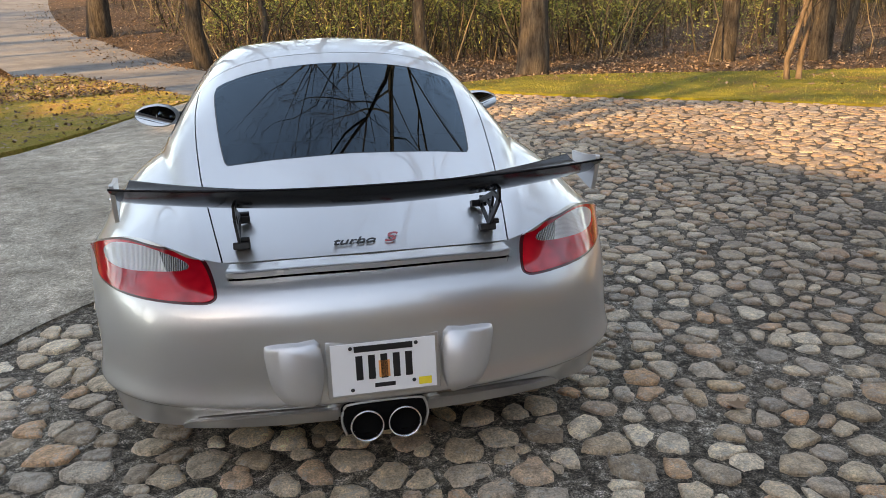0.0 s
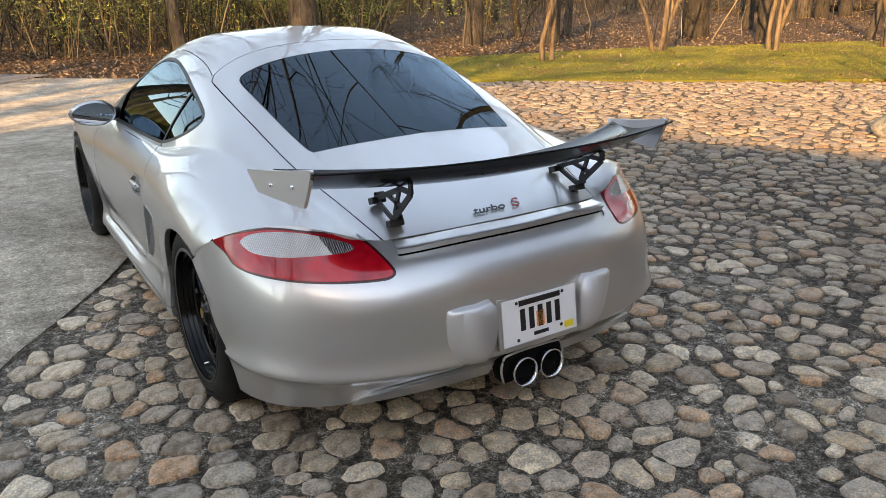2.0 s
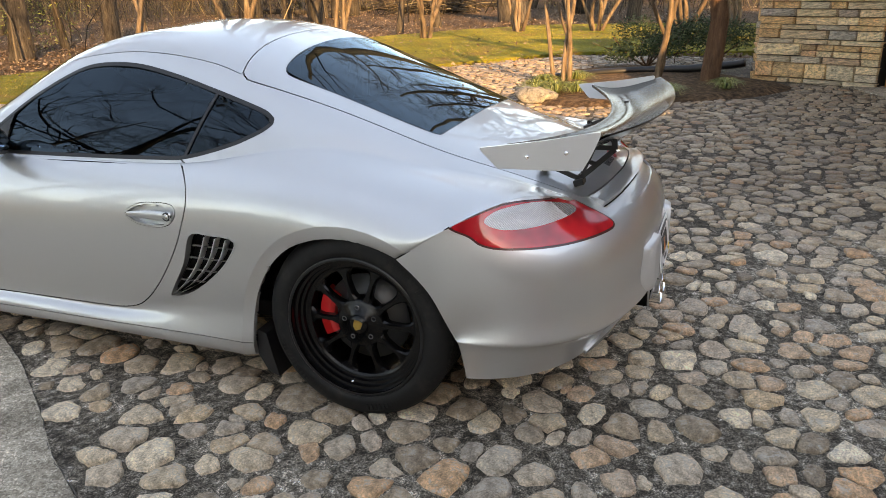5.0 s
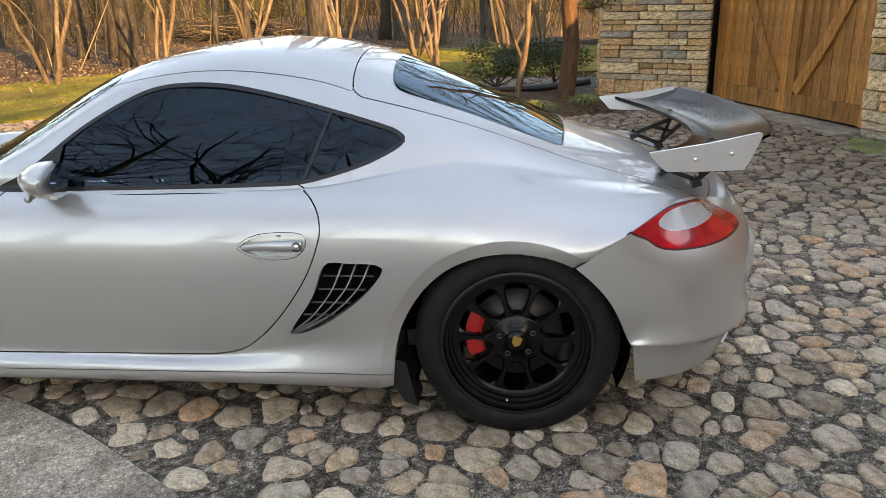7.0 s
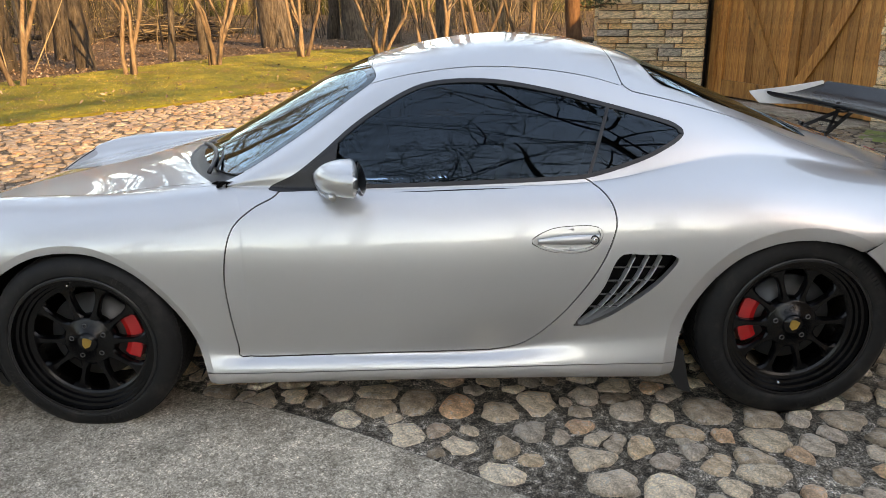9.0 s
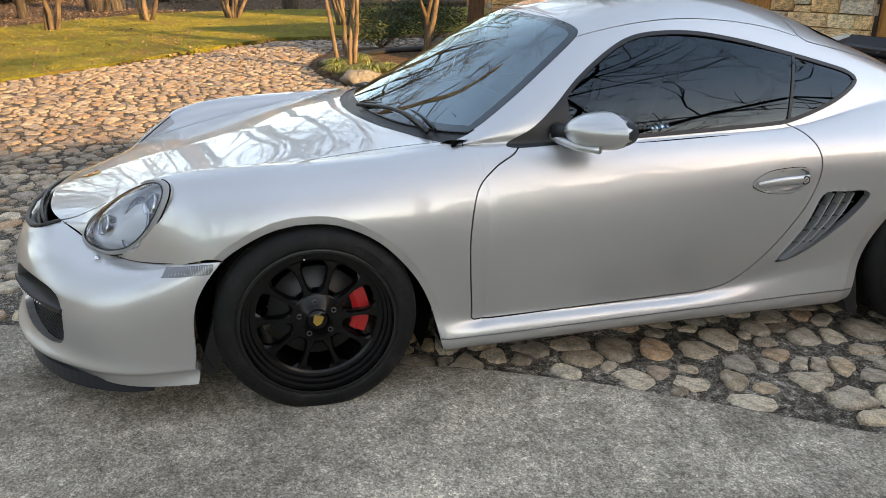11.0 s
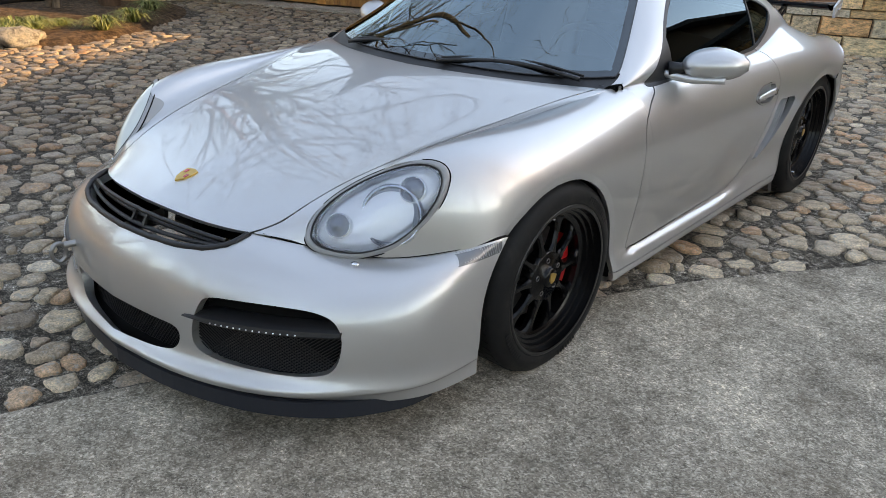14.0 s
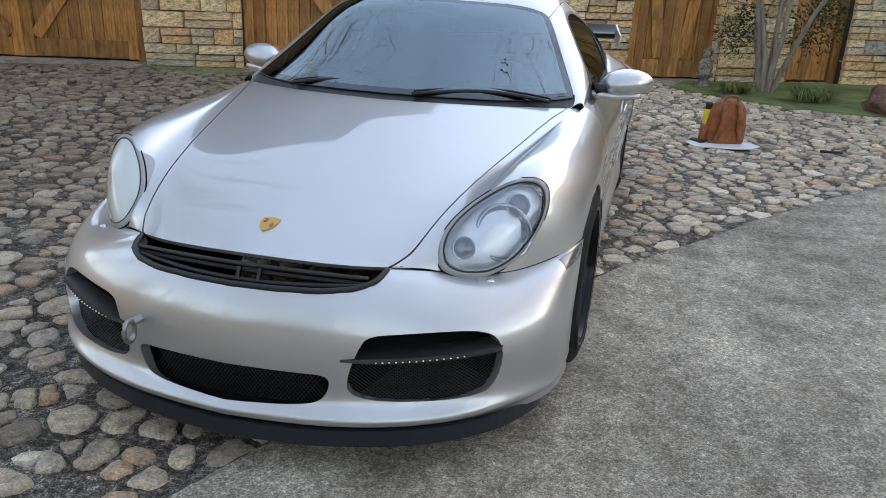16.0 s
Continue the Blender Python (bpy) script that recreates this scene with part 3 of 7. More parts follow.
nose = panel("front_bumper", nV, nF[keep], nN, SILVER, car, "silver front bumper", .03)
panel("bumper_backing", nV, nF[(nC[:, 2] > .215) & (nC[:, 2] < .50)], nN, DARK, nose, "", 0, -.05)
# headlights: grey rim, seam, lens, bezel, housing and three round reflectors
LENS = glass("lens_glass", (.93, .95, .97))
HAZY = mat("hazed_lens", (.52, .56, .52), .22, 0.0, .5, 1.0, .04)
REFLECT = mat("lamp_chrome", (.78, .79, .81), .14, .9)
BOWL = mat("bright_reflector", (.86, .87, .89), .30, .35)
SILVERED = mat("silvered_bowl", (.50, .54, .60), .18, .75)
RIM_GREY = mat("lamp_rim_grey", (.30, .305, .305), .45, .2)
LAMP_GLASS = mat("projector_glass", (.22, .24, .28), .08, .3, .6, 1.0, .02)
around = to_lamp(np.concatenate([mV[:, :3], nV[:, :3]]))
around = around[(outline(around[:, :2], HEAD) < .012) & (np.abs(around[:, 2]) < .08)]


def lamp_terms(u, v):
    return np.stack([np.ones_like(u), u, v, u * u, u * v, v * v], -1)


LAMP_FIT = np.linalg.lstsq(lamp_terms(around[:, 0], around[:, 1]), around[:, 2], rcond=None)[0]


def lamp_row(k, lift, s):
    """One ring of the lamp: the outline drawn in by k, raised from the body's sweep."""
    mid = HEAD.mean(0)
    q = mid + (HEAD - mid) * k
    w = lamp_terms(q[:, 0], q[:, 1]) @ LAMP_FIT + lift
    p = LAMP_AT + np.column_stack([q, w]) @ LAMP_FRAME
    p[:, 0] *= s
    return p


def ringed(name, rows, material, parent, label="", smooth=True):
    """A skin over rings of equal count; the last one may be a point."""
    n = len(rows[0])
    P = np.concatenate(rows)
    Q = [(m * n + i, m * n + (i + 1) % n, (m + 1) * n + (i + 1) % n, (m + 1) * n + i) for m in range(len(rows) - 1) for i in range(n)]
    return raw(name, P.tolist(), Q, material, parent, label, smooth)


for s in (-1, 1):
    row = lambda k, lift: lamp_row(k, lift, s)
    head = ringed("headlight", [row(1.05, -.060), row(1.03, -.030), row(1.012, .001), row(.995, .006), row(.945, .008), row(.915, .006), row(.905, -.010)], RIM_GREY, car, "clear oval headlight with grey rim")
    bm = bmesh.new()
    tube(bm, [tuple(p) for p in np.concatenate([row(1.012, .001), row(1.012, .001)[:1]])], .0024, 6, False)
    part("rim_seam", bm, DARK, head)
    bm = bmesh.new()
    tube(bm, [tuple(p) for p in np.concatenate([row(.905, .0055), row(.905, .0055)[:1]])], .0022, 6, False)
    part("lens_seal", bm, BLACK, head)
    ringed("lens", [row(.908, .004), row(.84, .007), row(.7, .010), row(.5, .012), row(.25, .013), row(.001, .013)], LENS if s < 0 else HAZY, head, "clear lens" if s < 0 else "hazed pale lens")
    ringed("bezel", [row(.90, -.001), row(.87, -.005), row(.845, -.016)], REFLECT, head, "bright inner bezel")
    ringed("housing", [row(.89, -.004), row(.84, -.026), row(.70, -.040), row(.4, -.046), row(.001, -.046)], BOWL, head, "bright lamp housing")
    ax = Vector((s * .42, .80, .42)).normalized()
    for (x, y, z), r, nm, deep in (((.672, 1.700, .692), .034, "projector", .012), ((.552, 1.862, .598), .032, "indicator", .010), ((.650, 1.765, .628), .080, "main_reflector", .030)):
        bm = bmesh.new()
        q = Matrix.Translation(Vector((s * x, y, z)) - ax * (.012 if nm != "main_reflector" else .026)) @ ax.to_track_quat("X", "Z").to_matrix().to_4x4()
        lathe(bm, [(r * 1.10, -.03), (r * 1.10, .0), (r * 1.04, .006), (r * .97, .004), (r * .93, -.002), (r * .80, -deep * .5), (r * .55, -deep * .85), (r * .3, -deep), (.001, -deep)], 40, q)
        part(nm, bm, REFLECT if nm != "main_reflector" else SILVERED, head, "bright round reflector")
        if nm != "main_reflector":
            bm = bmesh.new()
            lathe(bm, [(r * .86, -.004), (r * .75, .001), (r * .45, .006), (.001, .008)], 28, q)
            part(nm + "_lens", bm, LAMP_GLASS, head, "blue-grey round lamp glass")

tV, tF = body_sheet(np.array(TAIL), 20, 16, False)
tV, tF = mirrored(tV, tF, tV[:, 3] < 1e-6)
TLIGHT = spline([(.704, .725), (.64, .757), (.545, .779), (.434, .773), (.340, .755), (.275, .705), (.246, .668), (.252, .648), (.285, .641), (.374, .639), (.48, .642), (.578, .650), (.625, .665), (.655, .692)], True, 6)
tl_field = lambda V: np.where(V[:, 3] > 1.2, outline(np.stack([V[:, 3] * .14, V[:, 2]], 1), TLIGHT), 1)
tV, tF = cut(tV, tF, tl_field(tV))
tV, tF = cut(tV, tF, tl_field(tV) + .006)
CLEARP = spline([(.616, .735), (.574, .762), (.462, .768), (.364, .742), (.335, .716), (.424, .707), (.508, .702), (.578, .708)], True, 6)
cl_field = lambda V: np.where(V[:, 3] > 1.2, outline(np.stack([V[:, 3] * .14, V[:, 2]], 1), CLEARP), 1)
tV, tF = cut(tV, tF, cl_field(tV))
tV, tF = cut(tV, tF, tV[:, 3] - 2.69 - .54 * (.66 - tV[:, 4]))
# retracted spoiler: seam, lip, slot and the pocket below it, in the sheet's own parameters
STRIPS = {"seam": [(-.5, -.2), (1.80, -.2), (1.80, .035), (-.5, .035)], "lip": [(-.5, .035), (1.79, .035), (1.71, .72), (1.0, .675), (-.5, .645)],
          "slot": [(-.5, .645), (1.0, .675), (1.71, .72), (1.70, .75), (1.0, .71), (-.5, .69)], "pocket": [(-.5, .69), (1.0, .71), (1.70, .75), (1.62, .98), (1.42, 1.16), (1.17, 1.29), (.87, 1.33), (-.5, 1.34)],
          "vslot": [(.52, 6.02), (.60, 5.98), (1.2, 6.12), (1.9, 6.46), (2.12, 6.62), (1.9, 6.60), (1.2, 6.36), (.60, 6.26)], "blade": [(.46, 6.30), (.60, 6.28), (1.2, 6.38), (1.9, 6.62), (2.16, 6.66), (2.35, 6.88), (2.36, 7.1), (.46, 7.1)]}
strip_field = lambda V, key: np.where(((V[:, 3] < 2) & (V[:, 4] < 2)) if key in ("seam", "lip", "slot", "pocket") else ((V[:, 3] < 2.6) & (V[:, 4] > 5.5)), outline(V[:, 3:5], STRIPS[key]), 1)
for key in STRIPS:
    tV, tF = cut(tV, tF, strip_field(tV, key))
tN = normals_of(tV, tF)
tC = tV[tF].mean(1)
tl, cl = tl_field(tC), cl_field(tC)
strips = {key: strip_field(tC, key) < 0 for key in STRIPS}
rear = panel("rear_bumper", tV, tF[(tl > 0) & ~np.any(list(strips.values()), 0)], tN, SILVER, car, "silver rear bumper", .012)
panel("bumper_backing", tV, tF[(tC[:, 2] > .37) & (tC[:, 3] < 5)], tN, DARK, rear, "", 0, -.05)
ledge = tV.copy()
ledge[:, :3] += tN * (.002 + .019 * np.clip(tV[:, 4:5] / .6, 0, 1))
panel("spoiler_lip", ledge, tF[strips["lip"]], tN, SILVER, car, "silver retracted spoiler lip", .022)
for s in (-1, 1):
    panel("valance_blade", tV, tF[strips["blade"] & (tC[:, 0] * s > 0)], tN, SILVER, car, "silver lower valance blade", .02, .010)
panel("spoiler_pocket", tV, tF[strips["pocket"]], tN, SILVER, rear, "shallow pocket below the spoiler", 0, -.007)
panel("slot_backing", tV, tF[strips["slot"] | strips["seam"] | strips["vslot"]], tN, DARK, rear, "", 0, -.016)
for s in (-1, 1):
    on = (tl < 0) & (tC[:, 0] * s > 0)
    lamp = panel("tail_light", tV, tF[on & (tl > -.006)], tN, RED_RIM, car, "red and clear tail light", .02, -.001)
    panel("red_lens", tV, tF[on & (tl < -.006) & (cl > 0)], tN, RED_LENS, lamp, "red lens", .02, .002)
    inner = tC[:, 3] < 2.69 + .54 * (.66 - tC[:, 4])
    panel("clear_lens", tV, tF[on & (tl < -.006) & (cl < 0) & ~inner], tN, CLEAR_LENS, lamp, "clear ribbed lens", 0, .002)
    panel("ribbed_lens", tV, tF[on & (tl < -.006) & (cl < 0) & inner], tN, DARK_LENS, lamp, "dark ribbed inner lens", 0, .002)

LIP = mat("gloss_black_lip", (.006, .006, .007), .30, 0, .35, .3, .1)


# wheels
def wheel(name, at, radius, width, s, steer=0.0):
    w = thing(name, "", "", at=at)
    w.parent = car
    w.rotation_euler[2] = radians(steer)
    m = Matrix.Diagonal((s, 1, 1, 1))
    r0 = .245
    bm = bmesh.new()
    lathe(bm, [(r0, -width), (radius - .05, -width + .0), (radius - .012, -width + .02), (radius, -width + .05), (radius, -.045), (radius - .008, -.02), (radius - .03, -.004), (radius - .06, .004), (r0 + .008, 0), (r0, -.012)], 64, m)
    part("tyre", bm, RUBBER, w, "black low-profile tyre")
    bm = bmesh.new()
    steps = [(r0 + .006, -width + .01), (r0 + .006, -.004), (r0 - .006, -.002), (r0 - .009, -.020), (r0 - .018, -.022), (r0 - .021, -.036), (r0 - .030, -.038), (r0 - .033, -.050), (r0 - .042, -.052), (r0 - .050, -.057), (r0 - .052, -.10), (r0 - .04, -.12), (r0 - .04, -width)]
    for a, b in zip(steps, steps[1:]):      # crisp machined steps
        lathe(bm, [a, b], 64, m)
    part("rim", bm, WHEEL, w, "satin black deep-lip rim")
    bm = bmesh.new()
    lathe(bm, [(r0 - .004, .001), (r0 + .004, .003), (r0 + .009, -.001), (r0 + .006, -.008)], 64, m)
    part("rim_lip", bm, LIP, w, "polished black rim lip")
    bm = bmesh.new()
    for row, (h, slant) in enumerate(((-.058, .3), (-.100, -.4), (-.145, .4), (-.19, -.4))):
        for i in range(60):
            a = 2 * math.pi * (i + .5 * (row % 2)) / 60
            box(bm, (.032, .029, .003), m @ Matrix.Rotation(a, 4, "X") @ Matrix.Translation((h, 0, radius - .0006)) @ Matrix.Rotation(slant * .6, 4, "Z"))
    part("tread", bm, RUBBER, w, "blocky tyre tread", False)
    for start, count in ((.5, 11), (2.7, 7), (3.9, 10)):      # worn raised characters, too worn to read
        bm = bmesh.new()
        for i in range(count):
            box(bm, (.0014, .009, .020), m @ Matrix.Rotation(start + i * .052, 4, "X") @ Matrix.Translation((.0035, 0, radius - .046)))
        box(bm, (.0008, .009 + .05 * radius * count, .002), m @ Matrix.Rotation(start + (count - 1) * .026, 4, "X") @ Matrix.Translation((.0025, 0, radius - .058)))
        part("sidewall_mark", bm, RUBBER, w, "raised worn marks on the sidewall", False)
    for i in range(10):
        bm = bmesh.new()
        a = 2 * math.pi * (i + .5) / 10
        prof = [(.05, .026, -.047, .03), (.088, .019, -.0475, .03), (.108, .0105, -.049, .03), (.15, .0095, -.052, .026), (.176, .016, -.055, .024), (.190, .030, -.057, .022), (.199, .048, -.058, .02)]
        rings = []
        for r, h, x, d in prof:
            rings.append([bm.verts.new(m @ Matrix.Rotation(a, 4, "X") @ Vector((x + dx, dy, r))) for dx, dy in ((0, -h * .6), (0, h * .6), (-.008, h), (-d, h), (-d, -h), (-.008, -h))])
        for p, q in zip(rings, rings[1:]):
            for k in range(6):
                bm.faces.new((p[k], p[(k + 1) % 6], q[(k + 1) % 6], q[k]))
        part("spoke", bm, WHEEL, w, smooth=False)
    bm = bmesh.new()
    lathe(bm, [(.0, -.028), (.03, -.028), (.034, -.034), (.037, -.043), (.080, -.0455), (.088, -.051), (.090, -.09)], 40, m)
    part("hub", bm, WHEEL, w)
    bm = bmesh.new()
    lathe(bm, [(0, -.11), (.155, -.11), (.155, -.125), (0, -.125)], 48, m)
    part("brake_disc", bm, mat("brake_disc_steel", (.075, .075, .075), .42, .6) if "brake_disc_steel" not in bpy.data.materials else bpy.data.materials["brake_disc_steel"], w, "grey steel brake disc")
    return w


for s in (-1, 1):
    wheel("front_wheel", (s * .868, 1.216, .313), .322, .235, s, -1.5)
    wheel("rear_wheel", (s * .872, -1.2075, .337), .337, .265, s)
    for y in (1.2075, -1.2075):
        bm = bmesh.new()
        lathe(bm, [(.385, -.085), (.385, -.36), (.05, -.36)], 40, Matrix.Translation((s * .855, y, .31)) @ Matrix.Diagonal((s, 1, 1, 1)))
        bmesh.ops.delete(bm, geom=[v for v in bm.verts if v.co.z < .13], context="VERTS")
        part("wheel_liner", bm, DARK, car)

# ---- car details ----
CARBON = mat("gloss_carbon", (.008, .008, .009), .14, 0, .10, 0, .06)
ALLOY = mat("silver_satin_paint", (.60, .60, .60), .42, .55, .5, .4, .1)
GOLD = mat("gold_enamel", (.55, .34, .09), .3, .8)
WHITE = mat("white_plate", (.80, .80, .80), .35, 0, .5, .3, .1)
INK = mat("black_ink", (.01, .01, .012), .4)
ORANGE = mat("orange_ink", (.85, .33, .10), .5)
YELLOW = mat("yellow_ink", (.85, .65, .05), .5)
LED = mat("white_led_cap", (.85, .86, .88), .2)
BADGE_RED = mat("red_badge", (.45, .015, .03), .3, 0, .5, .6)
LEATHER = mat("black_leather", (.018, .018, .019), .55)
VENT_GREY = mat("vent_grey_plastic", (.11, .11, .11), .5)
GRID = mat("black_mesh", (.014, .014, .015), .4)


def prism(bm, poly, m, t):
    """A flat outline (2D points) of thickness t, on the x-y plane of m, centred on it."""
    a = [bm.verts.new(m @ Vector((x, y, -t / 2))) for x, y in poly]
    b = [bm.verts.new(m @ Vector((x, y, t / 2))) for x, y in poly]
    bm.faces.new(a[::-1])
    bm.faces.new(b)
    for i in range(len(poly)):
        bm.faces.new((a[i], a[(i + 1) % len(poly)], b[(i + 1) % len(poly)], b[i]))
    return bm


def bar(bm, p, q, w, t):
    """A flat bar from p to q: w wide, t thick."""
    p, q = Vector(p), Vector(q)
    m = Matrix.Translation((p + q) / 2) @ (q - p).to_track_quat("X", "Z").to_matrix().to_4x4()
    return box(bm, ((q - p).length, t, w), m)


# wing: blade, end plates and stands
wing = thing("rear_wing", "", "")
wing.parent = car
bm = bmesh.new()
rings = []
for i in range(41):
    x = -.700 + 1.400 * i / 40
    a, b = (abs(x) / .72) ** 2, (abs(x) / .72) ** 2.2
    le, te = (-1.872 + .200 * a, .926 + .026 * a), (-2.108 + .125 * b, .990 + .006 * b)
    ring = []
    for k in range(40):
        c = 2 * math.pi * k / 40
        w = .5 - .5 * math.cos(c)
        th = (.034 * math.sqrt(max(w, 0)) * (1 - w) + .0035) * (1 if c < math.pi else -.75)
        camber = -.040 * math.sin(math.pi * w ** .8)
        ring.append(bm.verts.new((x, le[0] + (te[0] - le[0]) * w, le[1] + (te[1] - le[1]) * w + camber + th)))
    rings.append(ring)
for p, q in zip(rings, rings[1:]):
    for k in range(40):
        bm.faces.new((p[k], p[(k + 1) % 40], q[(k + 1) % 40], q[k]))
part("blade", bm, CARBON, wing, "glossy black carbon wing blade")
for s in (-1, 1):
    m = Matrix(((0, 0, s, 0), (1, 0, 0, 0), (0, 1, 0, 0), (0, 0, 0, 1)))
    m = Matrix.Translation((s * .722, -1.80, 0)) @ Matrix.Rotation(-s * radians(9.5), 4, "Z") @ Matrix.Translation((-s * .0, 1.80, 0)) @ m
    bm = bmesh.new()
    outline_pts = spline([(-1.612, .946), (-1.64, .953), (-1.80, .974), (-1.94, .999), (-1.962, 1.002), (-1.968, .992), (-1.945, .935), (-1.922, .892), (-1.91, .886), (-1.80, .885), (-1.69, .887), (-1.665, .890), (-1.64, .915)], True, 3)
    prism(bm, outline_pts, m, .012)
    plate = part("end_plate", bm, ALLOY, wing, "silver wing end plate", False)
    for y, z in ((-1.755, .925), (-1.871, .940)):
        bm = bmesh.new()
        c = m @ Vector((y, z, .008))
        lathe(bm, [(.0001, .006), (.006, .005), (.007, 0), (.007, -.004)], 12, Matrix.Translation(c) @ Matrix.Diagonal((s, 1, 1, 1)))
        part("bolt", bm, CHROME, plate, "steel bolt")
    bm = bmesh.new()
    X = s * .385
    for p, q, w in (((X, -1.735, .823), (X, -1.895, .888), .017), ((X, -1.845, .775), (X, -1.965, .888), .018), ((X, -1.735, .823), (X, -1.845, .782), .016), ((X, -1.815, .855), (X, -1.905, .835), .014), ((X, -1.895, .888), (X, -1.890, .934), .018), ((X, -1.965, .888), (X, -1.960, .934), .018), ((X, -1.890, .892), (X, -1.968, .892), .016), ((X, -1.860, .800), (X, -1.895, .888), .014)):
        bar(bm, p, q, w, .008)
    part("truss", bm, BLACK, wing, "black pierced wing stand", False)
    for y, z, a in ((-1.735, .823, -19), (-1.85, .775, -19)):
        bm = bmesh.new()
        box(bm, (.05, .035, .022), pose(X - s * .006, y, z - .006, a, 0, 0), .003)
        lathe(bm, [(.0001, .03), (.009, .03), (.009, 0)], 10, Matrix.Translation((X, y, z + .012)))
        part("foot", bm, BLACK, wing, smooth=False)

# model script on the hatch
base = Vector((.0, -1.895, .7690))
up_v = Vector((0, .34, .12)).normalized()
nrm = Vector((0, -.33, .94)).normalized()


lid_m = Matrix((Vector((1, 0, 0)), up_v, nrm)).transposed().to_4x4()
lid_m.translation = base + nrm * .002


def script(name, body, x, size, material, label):
    """Raised lettering on the hatch."""
    cu = bpy.data.curves.new(name, "FONT")
    cu.body, cu.size, cu.shear, cu.extrude, cu.offset = body, size, .35, .0012, .0005
    tmp = bpy.data.objects.new(name, cu)
    scene.collection.objects.link(tmp)
    bpy.context.view_layer.update()
    me = bpy.data.meshes.new_from_object(tmp.evaluated_get(bpy.context.evaluated_depsgraph_get()))
    bpy.data.objects.remove(tmp)
    me.materials.clear()
    me.materials.append(material)
    ob = new(name, me)
    ob.matrix_basis = lid_m @ Matrix.Translation((x, -.012, 0)) @ Matrix.Diagonal((1.25, 1, 1, 1))
    ob.parent = car
    return tagged(ob, label)


script("model_script", "turbo", -.115, .045, INK, "small black script badge")
script("model_letter", "S", .040, .062, BADGE_RED, "small red badge letter")

# number plate with its mount, and the bumper pads
plate = thing("number_plate", "", "")
plate.parent = car
tilt = pose(0, -2.115, .455, 90 - 8, 0, 0)
bm = bmesh.new()
box(bm, (.33, .172, .012), tilt @ Matrix.Translation((0, 0, -.012)), .004)
part("plate_mount", bm, SILVER, plate)
bm = bmesh.new()
box(bm, (.305, .152, .003), tilt, .001)
sheet_ob = part("plate_sheet", bm, WHITE, plate, "white licence plate", False)


def ink(name, x, y, w, h, material, slant=0.0):
    bm = bmesh.new()
    box(bm, (w, h, .002), tilt @ pose(x, y, .0022, 0, 0, slant))
    return part(name, bm, material, sheet_ob, smooth=False)


ink("state_bar", 0, .058, .17, .018, INK)
ink("peach_patch", .0, -.006, .032, .05, ORANGE)
for k in range(5):
    ink("number_bar", -.072 + .036 * k, .002, .020, .072, INK)
ink("county_bar", 0, -.054, .06, .012, INK)
ink("sticker", .118, -.055, .038, .022, YELLOW)
for x, y in ((-.095, .062), (.095, .062), (-.095, -.062), (.085, -.05)):
    bm = bmesh.new()
    c = tilt @ Matrix.Translation((x, y, .003)) @ pose(0, 0, 0, 0, -90, 0)
    lathe(bm, [(.0001, .003), (.005, .002), (.006, 0)], 10, c)
    part("screw", bm, INK, sheet_ob)
for s in (-1, 1):
    bm = bmesh.new()
    outer = [(.172, .545), (.24, .556), (.325, .552), (.352, .53), (.345, .43), (.325, .36), (.285, .325), (.185, .330)]
    inner = [(.180, .530), (.24, .540), (.31, .536), (.33, .52), (.320, .44), (.303, .385), (.272, .355), (.190, .357)]
    face = [(.178, .530), (.24, .538), (.285, .535), (.298, .52), (.294, .45), (.284, .405), (.262, .385), (.185, .385)]
    outer, inner, face = (spline(q, True, 3) for q in (outer, inner, face))
    a = [bm.verts.new((s * x, -2.055 + .12 * max(x - .17, 0), z)) for x, z in outer]
    b = [bm.verts.new((s * x, -2.112 + .14 * max(x - .17, 0), z)) for x, z in inner]
    c = [bm.verts.new((s * x, -2.120 + .10 * max(x - .17, 0), z)) for x, z in face]
    n = len(a)
    for p, q in ((a, b), (b, c)):
        for i in range(n):
            bm.faces.new((p[i], p[(i + 1) % n], q[(i + 1) % n], q[i]))
    bm.faces.new(c)
    part("bumper_pad", bm, ALLOY, car, "silver moulded bumper pad", True)

# exhaust: dark niche and two tips
bm = bmesh.new()
niche = spline([(-.118, .225), (-.130, .27), (-.122, .312), (-.10, .325), (0, .328), (.10, .325), (.122, .312), (.130, .27), (.118, .225)], False, 3)
prism(bm, [(x, z) for x, z in niche], Matrix(((1, 0, 0, 0), (0, 0, -1, -2.058), (0, 1, 0, 0), (0, 0, 0, 1))), .05)
part("exhaust_niche", bm, DARK, car, "dark exhaust opening", False)
bm = bmesh.new()
tube(bm, [(x, -2.083, z) for x, z in niche], .004, 8)
part("niche_rim", bm, SILVER, car)
for x in (-.058, .054):
    bm = bmesh.new()
    m = Matrix.Translation((x, -2.115, .268)) @ pose(0, 0, 0, 0, 0, -90) @ pose(0, 0, 0, 0, -4, 0)
    lathe(bm, [(.043, -.16), (.0455, -.03), (.048, .0), (.050, .006), (.0485, .010), (.0455, .008), (.044, -.005), (.042, -.12), (.0001, -.12)], 40, m)
    part("exhaust_tip", bm, CHROME, car, "polished round exhaust tip")
